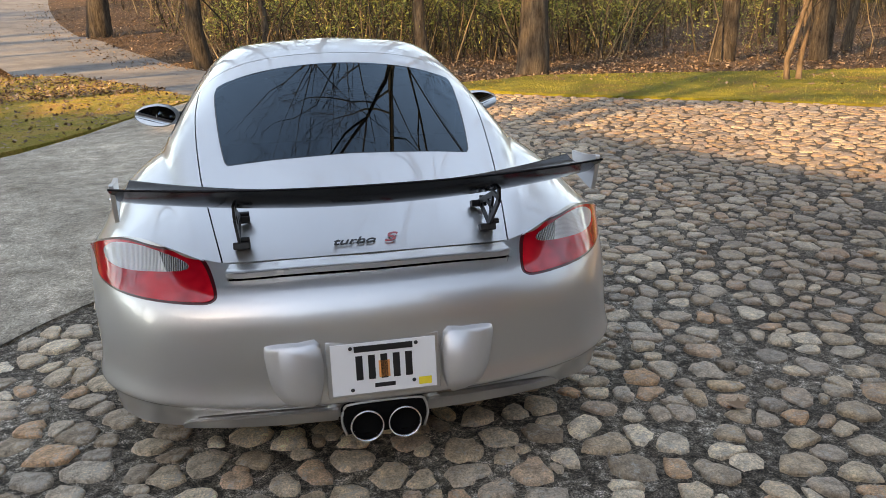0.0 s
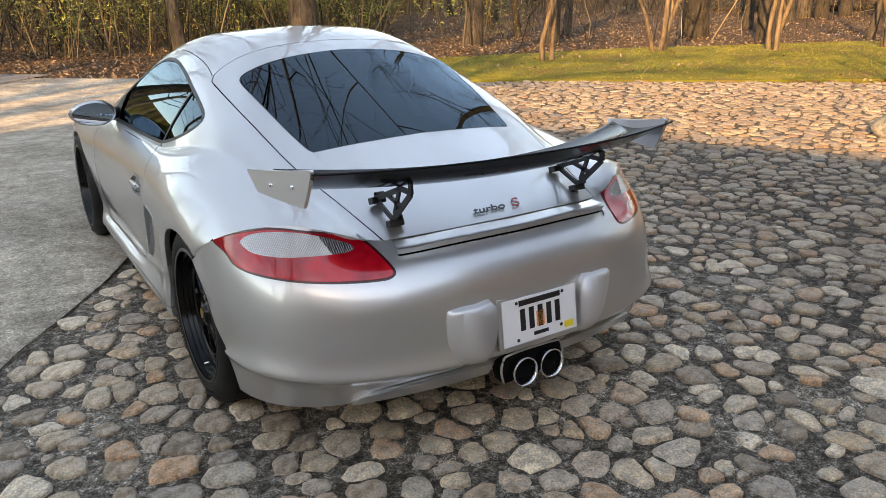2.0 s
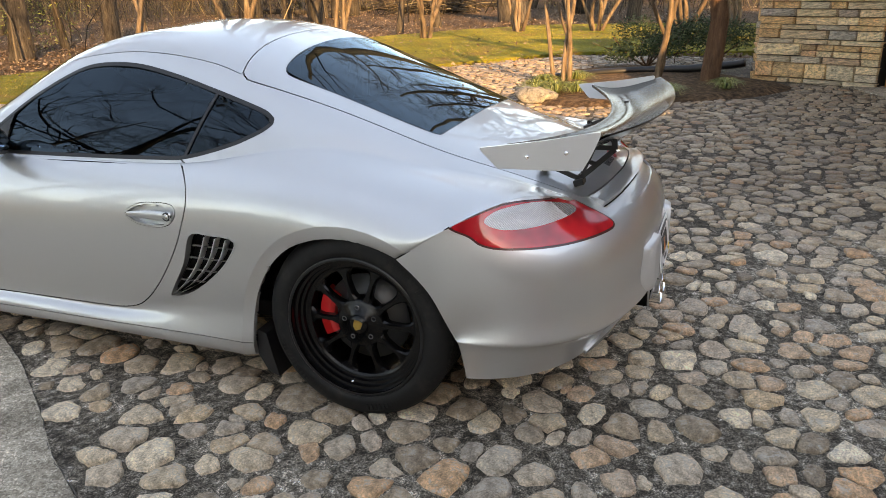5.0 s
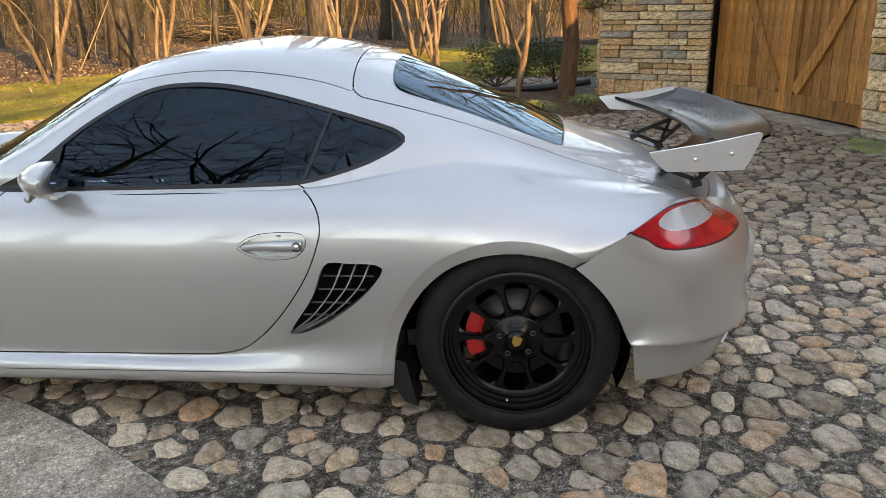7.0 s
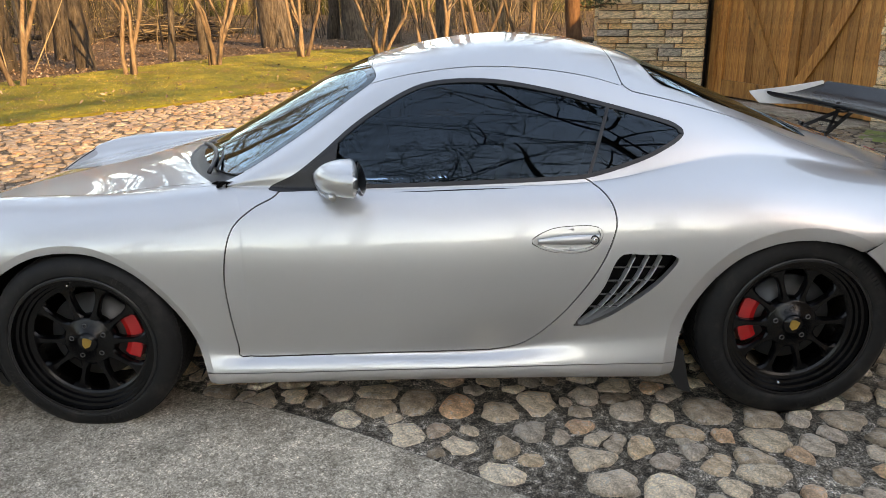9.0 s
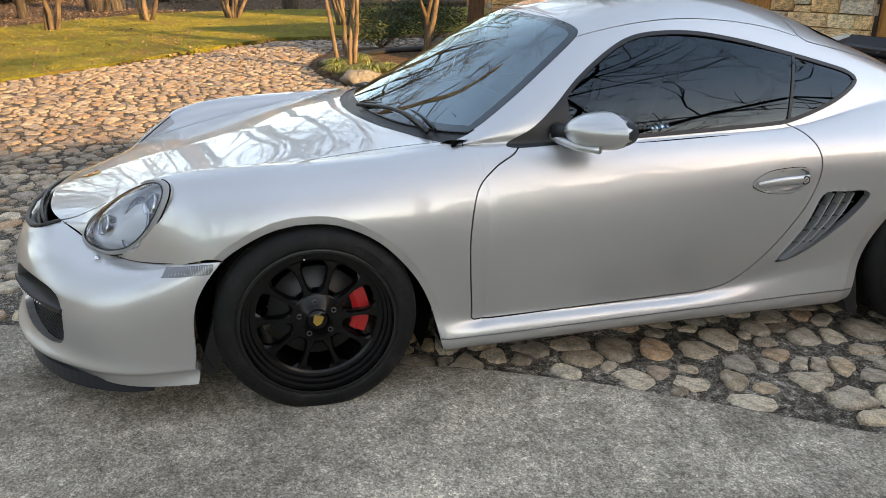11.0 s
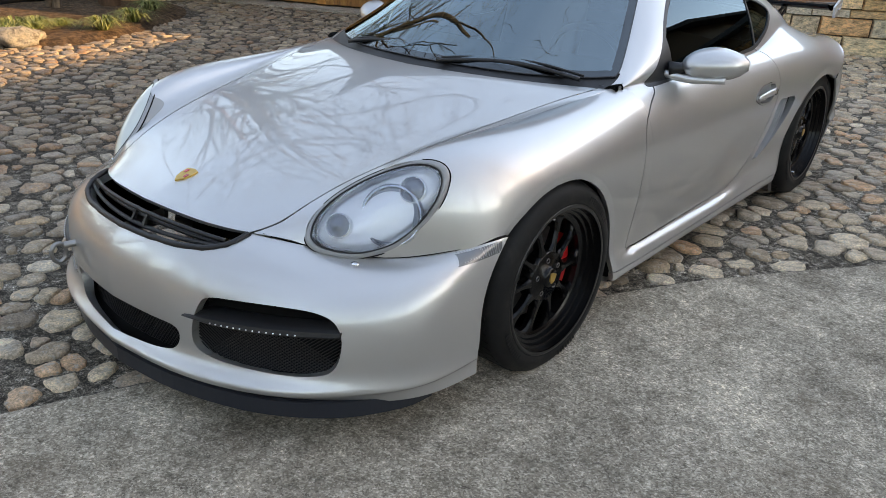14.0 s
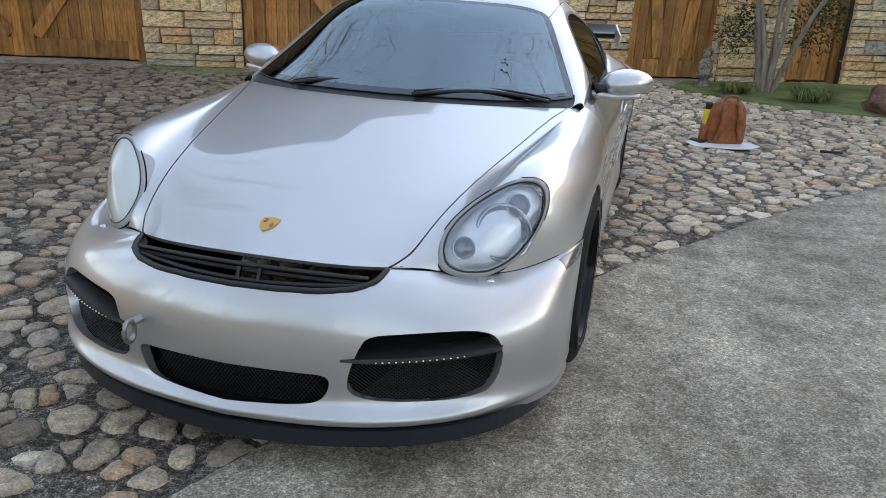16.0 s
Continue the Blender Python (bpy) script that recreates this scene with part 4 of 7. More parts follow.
# seams between fenders and bumpers, door handles, vents, mirrors
for s in (-1, 1):
    bm = bmesh.new()
    pts = spline([(s * x, y, z) for x, y, z in NOSE_SEAM], False, 6)
    tube(bm, [tuple(p) for p in pts], .0016, 6)
    part("front_seam", bm, DARK, car)
    bm = bmesh.new()
    pts = spline([(s * x, y, z) for x, y, z in ((.9005, -1.385, .6160), (.893, -1.455, .660), (.8700, -1.554, .726))], False, 6)
    tube(bm, [tuple(p) for p in pts], .0024, 6)
    part("rear_seam", bm, DARK, car)
    bm = bmesh.new()
    pts = spline([(s * .868, -.318, .660), (s * .876, -.38, .666), (s * .879, -.45, .668), (s * .874, -.515, .668)], False, 6)
    tube(bm, [tuple(p) for p in pts], [.009 + .0075 * min(i / 10, 1) for i in range(len(pts))], 10)
    for v in bm.verts:
        v.co.x = s * (.874 + (abs(v.co.x) - .874) * .6)
    hb = part("handle", bm, SILVER, doors[0 if s < 0 else 1], "silver door handle")
    bm = bmesh.new()
    lathe(bm, [(.0001, .003), (.007, .003), (.009, .0), (.012, -.002), (.012, -.01)], 16, Matrix.Translation((s * .8815, -.500, .667)) @ Matrix.Diagonal((s, 1, 1, 1)))
    part("lock", bm, CHROME, hb, "round door lock")
    bm = bmesh.new()
    lathe(bm, [(.0115, .0005), (.0115, .003), (.0155, .003), (.0165, -.004)], 20, Matrix.Translation((s * .8815, -.500, .667)) @ Matrix.Diagonal((s, 1, 1, 1)))
    part("lock_ring", bm, BLACK, hb, "dark ring round the lock")
    vent = thing("side_vent", "", "")
    vent.parent = car
    bm = bmesh.new()
    prism(bm, [(y, z) for y, z in VENT[::2]], Matrix(((0, 0, 1, s * .815), (1, 0, 0, 0), (0, 1, 0, 0), (0, 0, 0, 1))), .01)
    part("vent_duct", bm, DARK, vent, smooth=False)
    fore = [(-.592, .604), (-.548, .50), (-.494, .415), (-.460, .368)]
    aft = [(-.770, .598), (-.728, .52), (-.622, .426), (-.480, .359)]
    for f in (.27, .52, .76):
        bm = bmesh.new()
        curve = spline([(s * (.866 - .002 * i), a[0] * (1 - f) + b[0] * f, a[1] * (1 - f) + b[1] * f) for i, (a, b) in enumerate(zip(fore, aft))], False, 6)
        prof = []
        for p in curve:
            prof.append([bm.verts.new((p[0] + dx * s, p[1] + dy, p[2] - dy * .6)) for dx, dy in ((.003, -.0022), (.003, .0022), (-.03, .003), (-.03, -.003))])
        for p, q in zip(prof, prof[1:]):
            for k in range(4):
                bm.faces.new((p[k], p[(k + 1) % 4], q[(k + 1) % 4], q[k]))
        part("vent_blade", bm, ALLOY, vent, "silver curved vent blade", False)
    for z, ya, yb in ((.562, -.574, -.742), (.515, -.556, -.712), (.468, -.530, -.660), (.424, -.500, -.605)):
        bm = bmesh.new()
        box(bm, (.012, abs(yb - ya), .0018), Matrix.Translation((s * .852, (ya + yb) / 2, z)))
        part("vent_slat", bm, VENT_GREY, vent, "dark thin slat", False)
    mirror = thing("door_mirror", "", "")
    mirror.parent = car
    bm = bmesh.new()
    bmesh.ops.create_uvsphere(bm, u_segments=32, v_segments=20, radius=1)
    for v in bm.verts:
        x, y, z = v.co
        k = 1 - .18 * x
        fy = y * (.105 if y > 0 else .020)
        v.co = Vector((s * (.890 + .113 * x), .275 + fy * k * 1.12 - .03 * x + (.018 * abs(x) if y < 0 else 0), .884 + .062 * z * (1 - .10 * x) + .006 * x))
    part("mirror_shell", bm, SILVER, mirror, "silver teardrop mirror housing")
    bm = bmesh.new()
    bmesh.ops.create_circle(bm, cap_ends=True, radius=1, segments=32)
    for v in bm.verts:
        x, y, _ = v.co
        v.co = Vector((s * (.893 + .098 * x), .252 - .03 * x, .884 + .053 * y * (1 - .1 * x) + .006 * x))
    part("mirror_glass", bm, mat("mirror_silver", (.5, .53, .56), .02, 1.0) if s < 0 else bpy.data.materials["mirror_silver"], mirror, "dark mirror glass", False)
    bm = bmesh.new()
    tube(bm, [(s * .755, .395, .862), (s * .79, .375, .866), (s * .83, .35, .872)], [.03, .022, .022], 12)
    part("mirror_foot", bm, BLACK, mirror)
    bm = bmesh.new()
    tube(bm, spline([(s * .745, .405, .846), (s * .79, .39, .838), (s * .86, .365, .833), (s * .95, .33, .838)], False, 4), [.015] * 9 + [.012] * 4, 10)
    part("mirror_arm", bm, SILVER, mirror, "silver lower mirror arm")

NUT = mat("nut_steel", (.10, .10, .105), .32, .9)
# wheels: caps, nuts, calipers, valve
for w in [o for o in car.children if o.name.startswith(("front_wheel", "rear_wheel"))]:
    s = -1 if w.location.x < 0 else 1
    bm = bmesh.new()
    prism(bm, [(0, -.018), (.013, -.008), (.015, .006), (.015, .016), (0, .019), (-.015, .016), (-.015, .006), (-.013, -.008)], Matrix(((0, 0, s, s * -.026), (1, 0, 0, 0), (0, 1, 0, 0), (0, 0, 0, 1))) @ Matrix.Rotation(.3, 4, "Z"), .004)
    part("cap_crest", bm, GOLD, w, "gold shield on the cap", False)
    for k in range(5):
        a = 2 * math.pi * k / 5 + .2
        bm = bmesh.new()
        lathe(bm, [(.0001, -.012), (.0055, -.012), (.006, .002), (.0085, .003), (.0105, -.003), (.0105, -.03)], 12, Matrix.Translation((-s * .045, .058 * math.cos(a), .058 * math.sin(a))) @ Matrix.Diagonal((s, 1, 1, 1)))
        part("wheel_nut", bm, NUT, w, "hollow steel wheel nut")
    bm = bmesh.new()
    rear_w = w.location.y < 0
    sgn = 1 if rear_w else -1
    ring = []
    for i in range(9):
        a = radians(-28 + 62 * i / 8)
        ring.append([bm.verts.new((s * x, sgn * r * math.cos(a), r * math.sin(a))) for x, r in ((-.085, .118), (-.078, .135), (-.085, .172), (-.13, .172), (-.13, .118))])
    for p, q in zip(ring, ring[1:]):
        for k in range(5):
            bm.faces.new((p[k], p[(k + 1) % 5], q[(k + 1) % 5], q[k]))
    bm.faces.new(ring[0])
    bm.faces.new(ring[-1][::-1])
    part("brake_caliper", bm, CALIPER, w, "red painted brake caliper", False)
    bm = bmesh.new()
    lathe(bm, [(.0001, .012), (.004, .012), (.004, -.01)], 8, Matrix.Translation((-s * .03, .03, -.214 if rear_w else .214)) @ Matrix.Diagonal((s, 1, 1, 1)))
    part("valve", bm, CHROME, w)

# mud flaps and the closed fronts of the sills
for s in (-1, 1):
    bm = bmesh.new()
    prism(bm, [(s * .66, .146), (s * .836, .152), (s * .848, .222), (s * .828, .262), (s * .842, .40), (s * .66, .40)], Matrix(((1, 0, 0, 0), (0, 0, 1, .782), (0, 1, 0, 0), (0, 0, 0, 1))), .016)
    part("sill_end", bm, BLACK, car, "black closing plate of the sill", False)
    for pts in ([(-.79, .17), (-.80, .26), (-.835, .25), (-.86, .14), (-.875, .085), (-.83, .10)], [(1.59, .165), (1.54, .32), (1.51, .30), (1.53, .15), (1.555, .115), (1.58, .13)]):
        bm = bmesh.new()
        prism(bm, pts, Matrix(((0, 0, 1, s * (.775 if pts[0][0] < 0 else .70)), (1, 0, 0, 0), (0, 1, 0, 0), (0, 0, 0, 1))), .13)
        part("mud_flap", bm, BLACK, car, "black wheel-arch flap", False)

# front: splitter, grille slats, intake meshes and fins, crest, washers, markers, tow hook
bm = bmesh.new()
edge = spline([(0, 2.252, 0), (.25, 2.221, 0), (.50, 2.134, 0), (.68, 2.002, 0), (.780, 1.845, 0), (.800, 1.74, 0)], False, 6)
edge = [(-x, y) for x, y, _ in edge[::-1]] + [(x, y) for x, y, _ in edge[1:]]
rows = []
for i, (x, y) in enumerate(edge):
    d = Vector((x, y - 1.55)).normalized() * .17
    rows.append([bm.verts.new(c) for c in ((x, y, .112), (x, y, .160), (x - d.x * .05, y - d.y * .05, .162), (x - d.x, y - d.y, .140), (x - d.x, y - d.y, .10))])
for p, q in zip(rows, rows[1:]):
    for k in range(5):
        bm.faces.new((p[k], q[k], q[(k + 1) % 5], p[(k + 1) % 5]))
bm.faces.new(rows[0])
bm.faces.new(rows[-1][::-1])
part("splitter", bm, mat("dark_splitter", (.014, .017, .024), .38, 0, .4), car, "dark flexible front splitter", False)
MARKER = mat("marker_lens", (.17, .175, .18), .2, .3, .5, 1.0, .03)
grille = thing("front_grille", "", "")
grille.parent = car
for k, (dz, dy) in enumerate(((.016, .028), (-.004, .020), (-.022, .024))):
    bm = bmesh.new()
    pts = [(x, 2.105 - .50 * abs(x) ** 2 + dy + (.018 if k == 2 else 0), .556 - .02 * (x / .37) ** 2 * (k != 2) + dz + (.01 * (x / .37) ** 2 if k == 2 else 0)) for x in np.linspace(-.345, .345, 24)]
    tube(bm, pts, .0065, 6)
    part("grille_slat", bm, BLACK, grille, "black grille slat")
lip_edge = spline([(-.378, .570), (-.362, .551), (-.294, .539), (-.136, .535), (0, .535), (.136, .535), (.294, .539), (.362, .551), (.378, .570)], False, 5)
bm = bmesh.new()
lip_pts = []
for x, z in lip_edge:
    d = np.hypot(np.abs(nV[:, 0]) - abs(x), nV[:, 2] - z)
    near_v = np.argsort(d)[:5]
    w = 1 / (d[near_v] + 1e-4)
    lip_pts.append((x, float((nV[near_v, 1] * w).sum() / w.sum()) + .002, z))
tube(bm, lip_pts, .0085, 8)
part("grille_lip", bm, BLACK, grille, "black lower grille frame")
for x in (-.06, .0):
    bm = bmesh.new()
    bar(bm, (x, 2.125, .575), (x, 2.148, .535), .01, .01)
    part("grille_rib", bm, BLACK, grille, "", False)
for s in (-1, 1):
    intake = thing("side_intake", "", "")
    intake.parent = car
    bm = bmesh.new()
    fin = []
    for x, w in zip(np.linspace(.315, .70, 14), (0, .6, .9, 1, 1, 1, 1, 1, 1, 1, 1, 1, 1, .9)):
        y = 2.240 - .40 * x ** 2 - .25 * x ** 4
        zc = .372
        fin.append([bm.verts.new((s * x, y + dy, zc + dz * max(w, .1))) for dy, dz in ((.012, -.004), (.008, .007), (-.05, .020), (-.05, -.012), (.004, -.012))])
    for p, q in zip(fin, fin[1:]):
        for k in range(5):
            bm.faces.new((p[k], p[(k + 1) % 5], q[(k + 1) % 5], q[k]))
    bm.faces.new(fin[-1])
    finob = part("intake_fin", bm, BLACK, intake, "black intake fin", False)
    for k in range(14):
        x = .405 + .016 * k
        y = 2.240 - .40 * x ** 2 - .25 * x ** 4 + .013
        bm = bmesh.new()
        bmesh.ops.create_icosphere(bm, subdivisions=1, radius=.0028, matrix=Matrix.Translation((s * x, y, .370)))
        part("led", bm, LED, finob)
    bm = bmesh.new()
    for a in np.linspace(.33, .70, 34):
        for sg in (-1, 1):
            x1, x2 = a, a + sg * .16
            if not .31 < x2 < .72:
                x2 = min(max(x2, .31), .72)
            zz = .235 + .14 * abs(x2 - x1) / .16
            p = (s * x1, 2.24 - .40 * x1 ** 2 - .25 * x1 ** 4 - .03, .235)
            q = (s * x2, 2.24 - .40 * x2 ** 2 - .25 * x2 ** 4 - .03, zz)
            bar(bm, p, q, .0022, .003)
    part("intake_mesh", bm, GRID, intake, "black diamond mesh", False)
    bm = bmesh.new()
    bmesh.ops.create_uvsphere(bm, u_segments=12, v_segments=8, radius=.010, matrix=pose(s * .632, 1.872, .514) @ Matrix.Diagonal((1.4, 1, .7, 1)))
    part("washer_nozzle", bm, CHROME, car, "small bright washer nozzle")
    mk = panel("side_marker", nV, nF[(nval["marker"] < 0) & (nC[:, 0] * s > 0)], nN, MARKER, car, "clear ribbed side marker light", .008, .0015)
    bm = bmesh.new()
    for f in np.linspace(.05, .95, 17):
        ends = []
        for z in (.526 + .010 * f, .505 + .004 * f):
            w = np.hypot(nV[:, 1] - (1.652 - .130 * f), nV[:, 2] - z) + (nV[:, 0] * s < .5)
            ends.append(Vector(nV[np.argmin(w), :3] + .0022 * nN[np.argmin(w)]))
        bar(bm, *ends, .0014, .0014)
    part("marker_rib", bm, RIM_GREY, mk, "", False)
bm = bmesh.new()
for a in np.linspace(-.36, .36, 64):
    for sg in (-1, 1):
        p, q = a - sg * .045, a + sg * .045
        if max(abs(p), abs(q)) < .285:
            bar(bm, (p, 2.24 - .52 * p * p - .04, .215), (q, 2.24 - .52 * q * q - .04, .33), .0016, .002)
part("centre_mesh", bm, GRID, car, "black centre intake mesh", False)
bm = bmesh.new()
crest_m = Matrix.Translation((0, 1.968, .6305)) @ (Vector((0, .27, 1)).normalized()).to_track_quat("Z", "Y").to_matrix().to_4x4()
prism(bm, [(0, -.036), (.018, -.018), (.026, .004), (.026, .030), (0, .036), (-.026, .030), (-.026, .004), (-.018, -.018)], crest_m, .005)
crest = part("hood_crest", bm, GOLD, hood, "small gold shield badge", False)
for x in (-.013, .013):
    bm = bmesh.new()
    box(bm, (.010, .016, .0015), crest_m @ Matrix.Translation((x, .016 if x < 0 else -.004, .0032)))
    part("crest_field", bm, BADGE_RED, crest, "", False)
STEEL = mat("worn_steel", (.33, .32, .31), .35, .9)
tow = thing("tow_hook", "", "")
tow.parent = car
bm = bmesh.new()
lathe(bm, [(.028, .0), (.030, .004), (.024, .008), (.0001, .008)], 20, Matrix.Translation((.262, 2.198, .395)) @ pose(0, 0, 0, 0, 0, 80))
part("tow_plug", bm, BLACK, tow)
bm = bmesh.new()
tube(bm, [(.262, 2.17, .40), (.265, 2.245, .405)], .011, 12)
part("tow_shaft", bm, STEEL, tow)
bm = bmesh.new()
ringp = [(.266, 2.262 + .022 * math.cos(a), .385 + .030 * math.sin(a)) for a in np.linspace(0, 2 * math.pi, 21)]
tube(bm, ringp, .007, 8, False)
part("tow_ring", bm, STEEL, tow, "steel towing eye")

# wipers
for x0, y0, x1, y1 in ((-.10, .955, -.62, .80), (.45, .885, .06, .905)):
    wiper = thing("wiper", "", "")
    wiper.parent = car
    bm = bmesh.new()
    pts = [(x0 + (x1 - x0) * f, y0 + (y1 - y0) * f - .035 * math.sin(math.pi * f), .868 + .02 * math.sin(math.pi * f) - .02 * abs(x0 + (x1 - x0) * f)) for f in np.linspace(0, 1, 12)]
    tube(bm, pts, .008, 8)
    part("wiper_arm", bm, BLACK, wiper, "black wiper arm")
    bm = bmesh.new()
    pts = [(p[0], p[1] - .028, p[2] + .008) for p in pts]
    tube(bm, pts, .005, 6)
    part("wiper_blade", bm, BLACK, wiper)

# cabin
bm = bmesh.new()
box(bm, (1.36, .55, .16), pose(0, .52, .74, -6), .05)
part("dashboard", bm, LEATHER, car, "black dashboard")
bm = bmesh.new()
box(bm, (1.40, 2.0, .06), pose(0, -.2, .28))
box(bm, (1.30, .9, .06), pose(0, -1.05, .80, 3))
box(bm, (1.36, .05, .6), pose(0, -.62, .55))
part("cabin_tub", bm, LEATHER, car, "dark cabin lining", False)
for x in (-.36, .36):
    seat = thing("seat", "", "")
    seat.parent = car
    bm = bmesh.new()
    box(bm, (.46, .5, .16), pose(x, -.05, .42), .05)
    part("seat_cushion", bm, LEATHER, seat)
    bm = bmesh.new()
    box(bm, (.46, .14, .62), pose(x, -.40, .72, 16), .05)
    part("seat_back", bm, LEATHER, seat)
    bm = bmesh.new()
    box(bm, (.24, .10, .20), pose(x, -.50, 1.02, 14), .04)
    part("headrest", bm, LEATHER, seat)
bm = bmesh.new()
c = pose(-.36, .30, .80, -22)
tube(bm, [tuple(c @ Vector((.18 * math.cos(a), 0, .18 * math.sin(a)))) for a in np.linspace(0, 2 * math.pi, 33)], .015, 8, False)
bar(bm, c @ Vector((-.17, 0, 0)), c @ Vector((.17, 0, 0)), .05, .02)
part("steering_wheel", bm, LEATHER, car, "black steering wheel")
bm = bmesh.new()
box(bm, (.22, .03, .06), pose(0, .36, 1.10, 10), .012)
part("cabin_mirror", bm, BLACK, car, "black inside mirror")

# ---- ground and court ----
rng = np.random.default_rng(7)


def graded(m, c):
    """Multiplies the colour darker along x, over the garage half of the court."""
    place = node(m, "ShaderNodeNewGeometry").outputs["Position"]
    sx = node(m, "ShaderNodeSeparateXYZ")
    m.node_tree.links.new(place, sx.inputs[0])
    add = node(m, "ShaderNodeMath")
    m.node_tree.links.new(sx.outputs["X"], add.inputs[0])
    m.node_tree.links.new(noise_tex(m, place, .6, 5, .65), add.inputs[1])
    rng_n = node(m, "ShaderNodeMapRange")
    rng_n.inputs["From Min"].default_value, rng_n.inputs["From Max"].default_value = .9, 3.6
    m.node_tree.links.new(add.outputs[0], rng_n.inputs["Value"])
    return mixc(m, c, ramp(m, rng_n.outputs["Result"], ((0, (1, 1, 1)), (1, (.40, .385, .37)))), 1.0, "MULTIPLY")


def stone_like(name, random_of, stops, rough=0.75, scale=1.0):
    m = mat(name, (.2, .2, .2), rough, 0, .3)
    v = coords(m)
    base = ramp(m, random_of(m), stops)
    n1 = noise_tex(m, v, 17 * scale, 6, .7)
    n2 = noise_tex(m, v, 150 * scale, 4, .75)
    n3 = noise_tex(m, v, 48 * scale, 6, .8)
    c = mixc(m, base, ramp(m, n1, ((.36, (.42, .38, .34)), (.50, (1, 1, 1)), (.62, (1.45, 1.36, 1.2)))), 1.0, "MULTIPLY")
    c = mixc(m, c, ramp(m, n2, ((.36, (.55, .54, .52)), (.50, (1, 1, 1)), (.64, (1.3, 1.28, 1.24)))), .7, "MULTIPLY")
    c = mixc(m, c, ramp(m, n3, ((.36, (.22, .20, .18)), (.43, (.9, .9, .9)), (.60, (1.2, 1.17, 1.1)))), .9, "MULTIPLY")
    paint(m, c)
    bump(m, noise_tex(m, v, 55 * scale, 8, .8), .9, .008)
    return m


COBBLE_STOPS = ((0.0, (.24, .19, .145)), (.12, (.44, .34, .24)), (.26, (.62, .50, .36)), (.40, (.50, .42, .34)), (.50, (.62, .38, .22)), (.58, (.44, .37, .30)), (.72, (.66, .53, .38)), (.84, (.80, .69, .54)), (.91, (.34, .29, .24)), (1.0, (.60, .44, .28)))


def cobble_like(name, random_of):
    """Worn river stone: mottled, pitted, smeared with old mortar at its rim."""
    m = mat(name, (.2, .2, .2), .5, 0, .5)
    v = coords(m)
    base = ramp(m, random_of(m), COBBLE_STOPS)
    c = mixc(m, base, ramp(m, noise_tex(m, v, 22, 5, .65), ((.34, (.66, .62, .57)), (.50, (1.1, 1.08, 1.05)), (.66, (1.5, 1.46, 1.36)))), 1.0, "MULTIPLY")
    c = mixc(m, c, ramp(m, noise_tex(m, v, 130, 4, .75), ((.36, (.56, .54, .52)), (.52, (1.05, 1.05, 1.05)), (.64, (1.45, 1.43, 1.4)))), .9, "MULTIPLY")
    c = mixc(m, c, (.54, .505, .45), ramp(m, noise_tex(m, v, 26, 8, .8), ((.53, (0, 0, 0)), (.62, (.85, .85, .85)))))
    c = mixc(m, c, (.035, .03, .026), ramp(m, noise_tex(m, v, 31, 7, .8), ((.32, (.85, .85, .85)), (.41, (0, 0, 0)))))
    paint(m, graded(m, c))
    r = node(m, "ShaderNodeMapRange")
    r.inputs["To Min"].default_value, r.inputs["To Max"].default_value = .34, .70
    m.node_tree.links.new(noise_tex(m, v, 16, 4, .7), r.inputs["Value"])
    m.node_tree.links.new(r.outputs["Result"], bsdf(m).inputs["Roughness"])
    bump(m, noise_tex(m, v, 42, 9, .8), 1.0, .014)
    return m


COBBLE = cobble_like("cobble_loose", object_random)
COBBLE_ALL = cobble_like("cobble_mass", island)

MORTAR = mat("mortar", (.12, .12, .12), .85, 0, .3)
v = coords(MORTAR)
c = ramp(MORTAR, noise_tex(MORTAR, v, 24, 8, .8), ((.36, (.040, .033, .026)), (.46, (.135, .113, .088)), (.54, (.30, .262, .212)), (.61, (.56, .51, .44)), (.68, (.84, .79, .70))))
c = mixc(MORTAR, c, ramp(MORTAR, noise_tex(MORTAR, v, 2.1, 5, .7), ((.38, (.50, .48, .46)), (.52, (.95, .95, .95)), (.64, (1.6, 1.6, 1.6)))), .9, "MULTIPLY")
grit = noise_tex(MORTAR, v, 170, 4, .8)
c = mixc(MORTAR, c, ramp(MORTAR, grit, ((.38, (.18, .18, .18)), (.5, (.85, .85, .85)), (.62, (2.4, 2.4, 2.4)))), .9, "MULTIPLY")
paint(MORTAR, graded(MORTAR, c))
bump(MORTAR, noise_tex(MORTAR, v, 75, 8, .8), 1.0, .022)

CONCRETE = mat("aggregate_concrete", (.3, .3, .3), .9, 0, .25)
v = coords(CONCRETE)
vor = node(CONCRETE, "ShaderNodeTexVoronoi", Scale=210.0)
warp = mixc(CONCRETE, v, noise_tex(CONCRETE, v, 120, 3, .7), .012, "ADD")
CONCRETE.node_tree.links.new(warp, vor.inputs["Vector"])
sep = node(CONCRETE, "ShaderNodeSeparateColor")
CONCRETE.node_tree.links.new(vor.outputs["Color"], sep.inputs[0])
c = ramp(CONCRETE, sep.outputs[0], ((0, (.20, .170, .135)), (.3, (.292, .256, .205)), (.72, (.41, .362, .295)), (1, (.61, .553, .46))))
c = mixc(CONCRETE, c, ramp(CONCRETE, noise_tex(CONCRETE, v, 55, 8, .8), ((.34, (.42, .40, .38)), (.44, (.82, .81, .80)), (.54, (1.05, 1.05, 1.05)), (.66, (1.55, 1.54, 1.52)))), 1.0, "MULTIPLY")
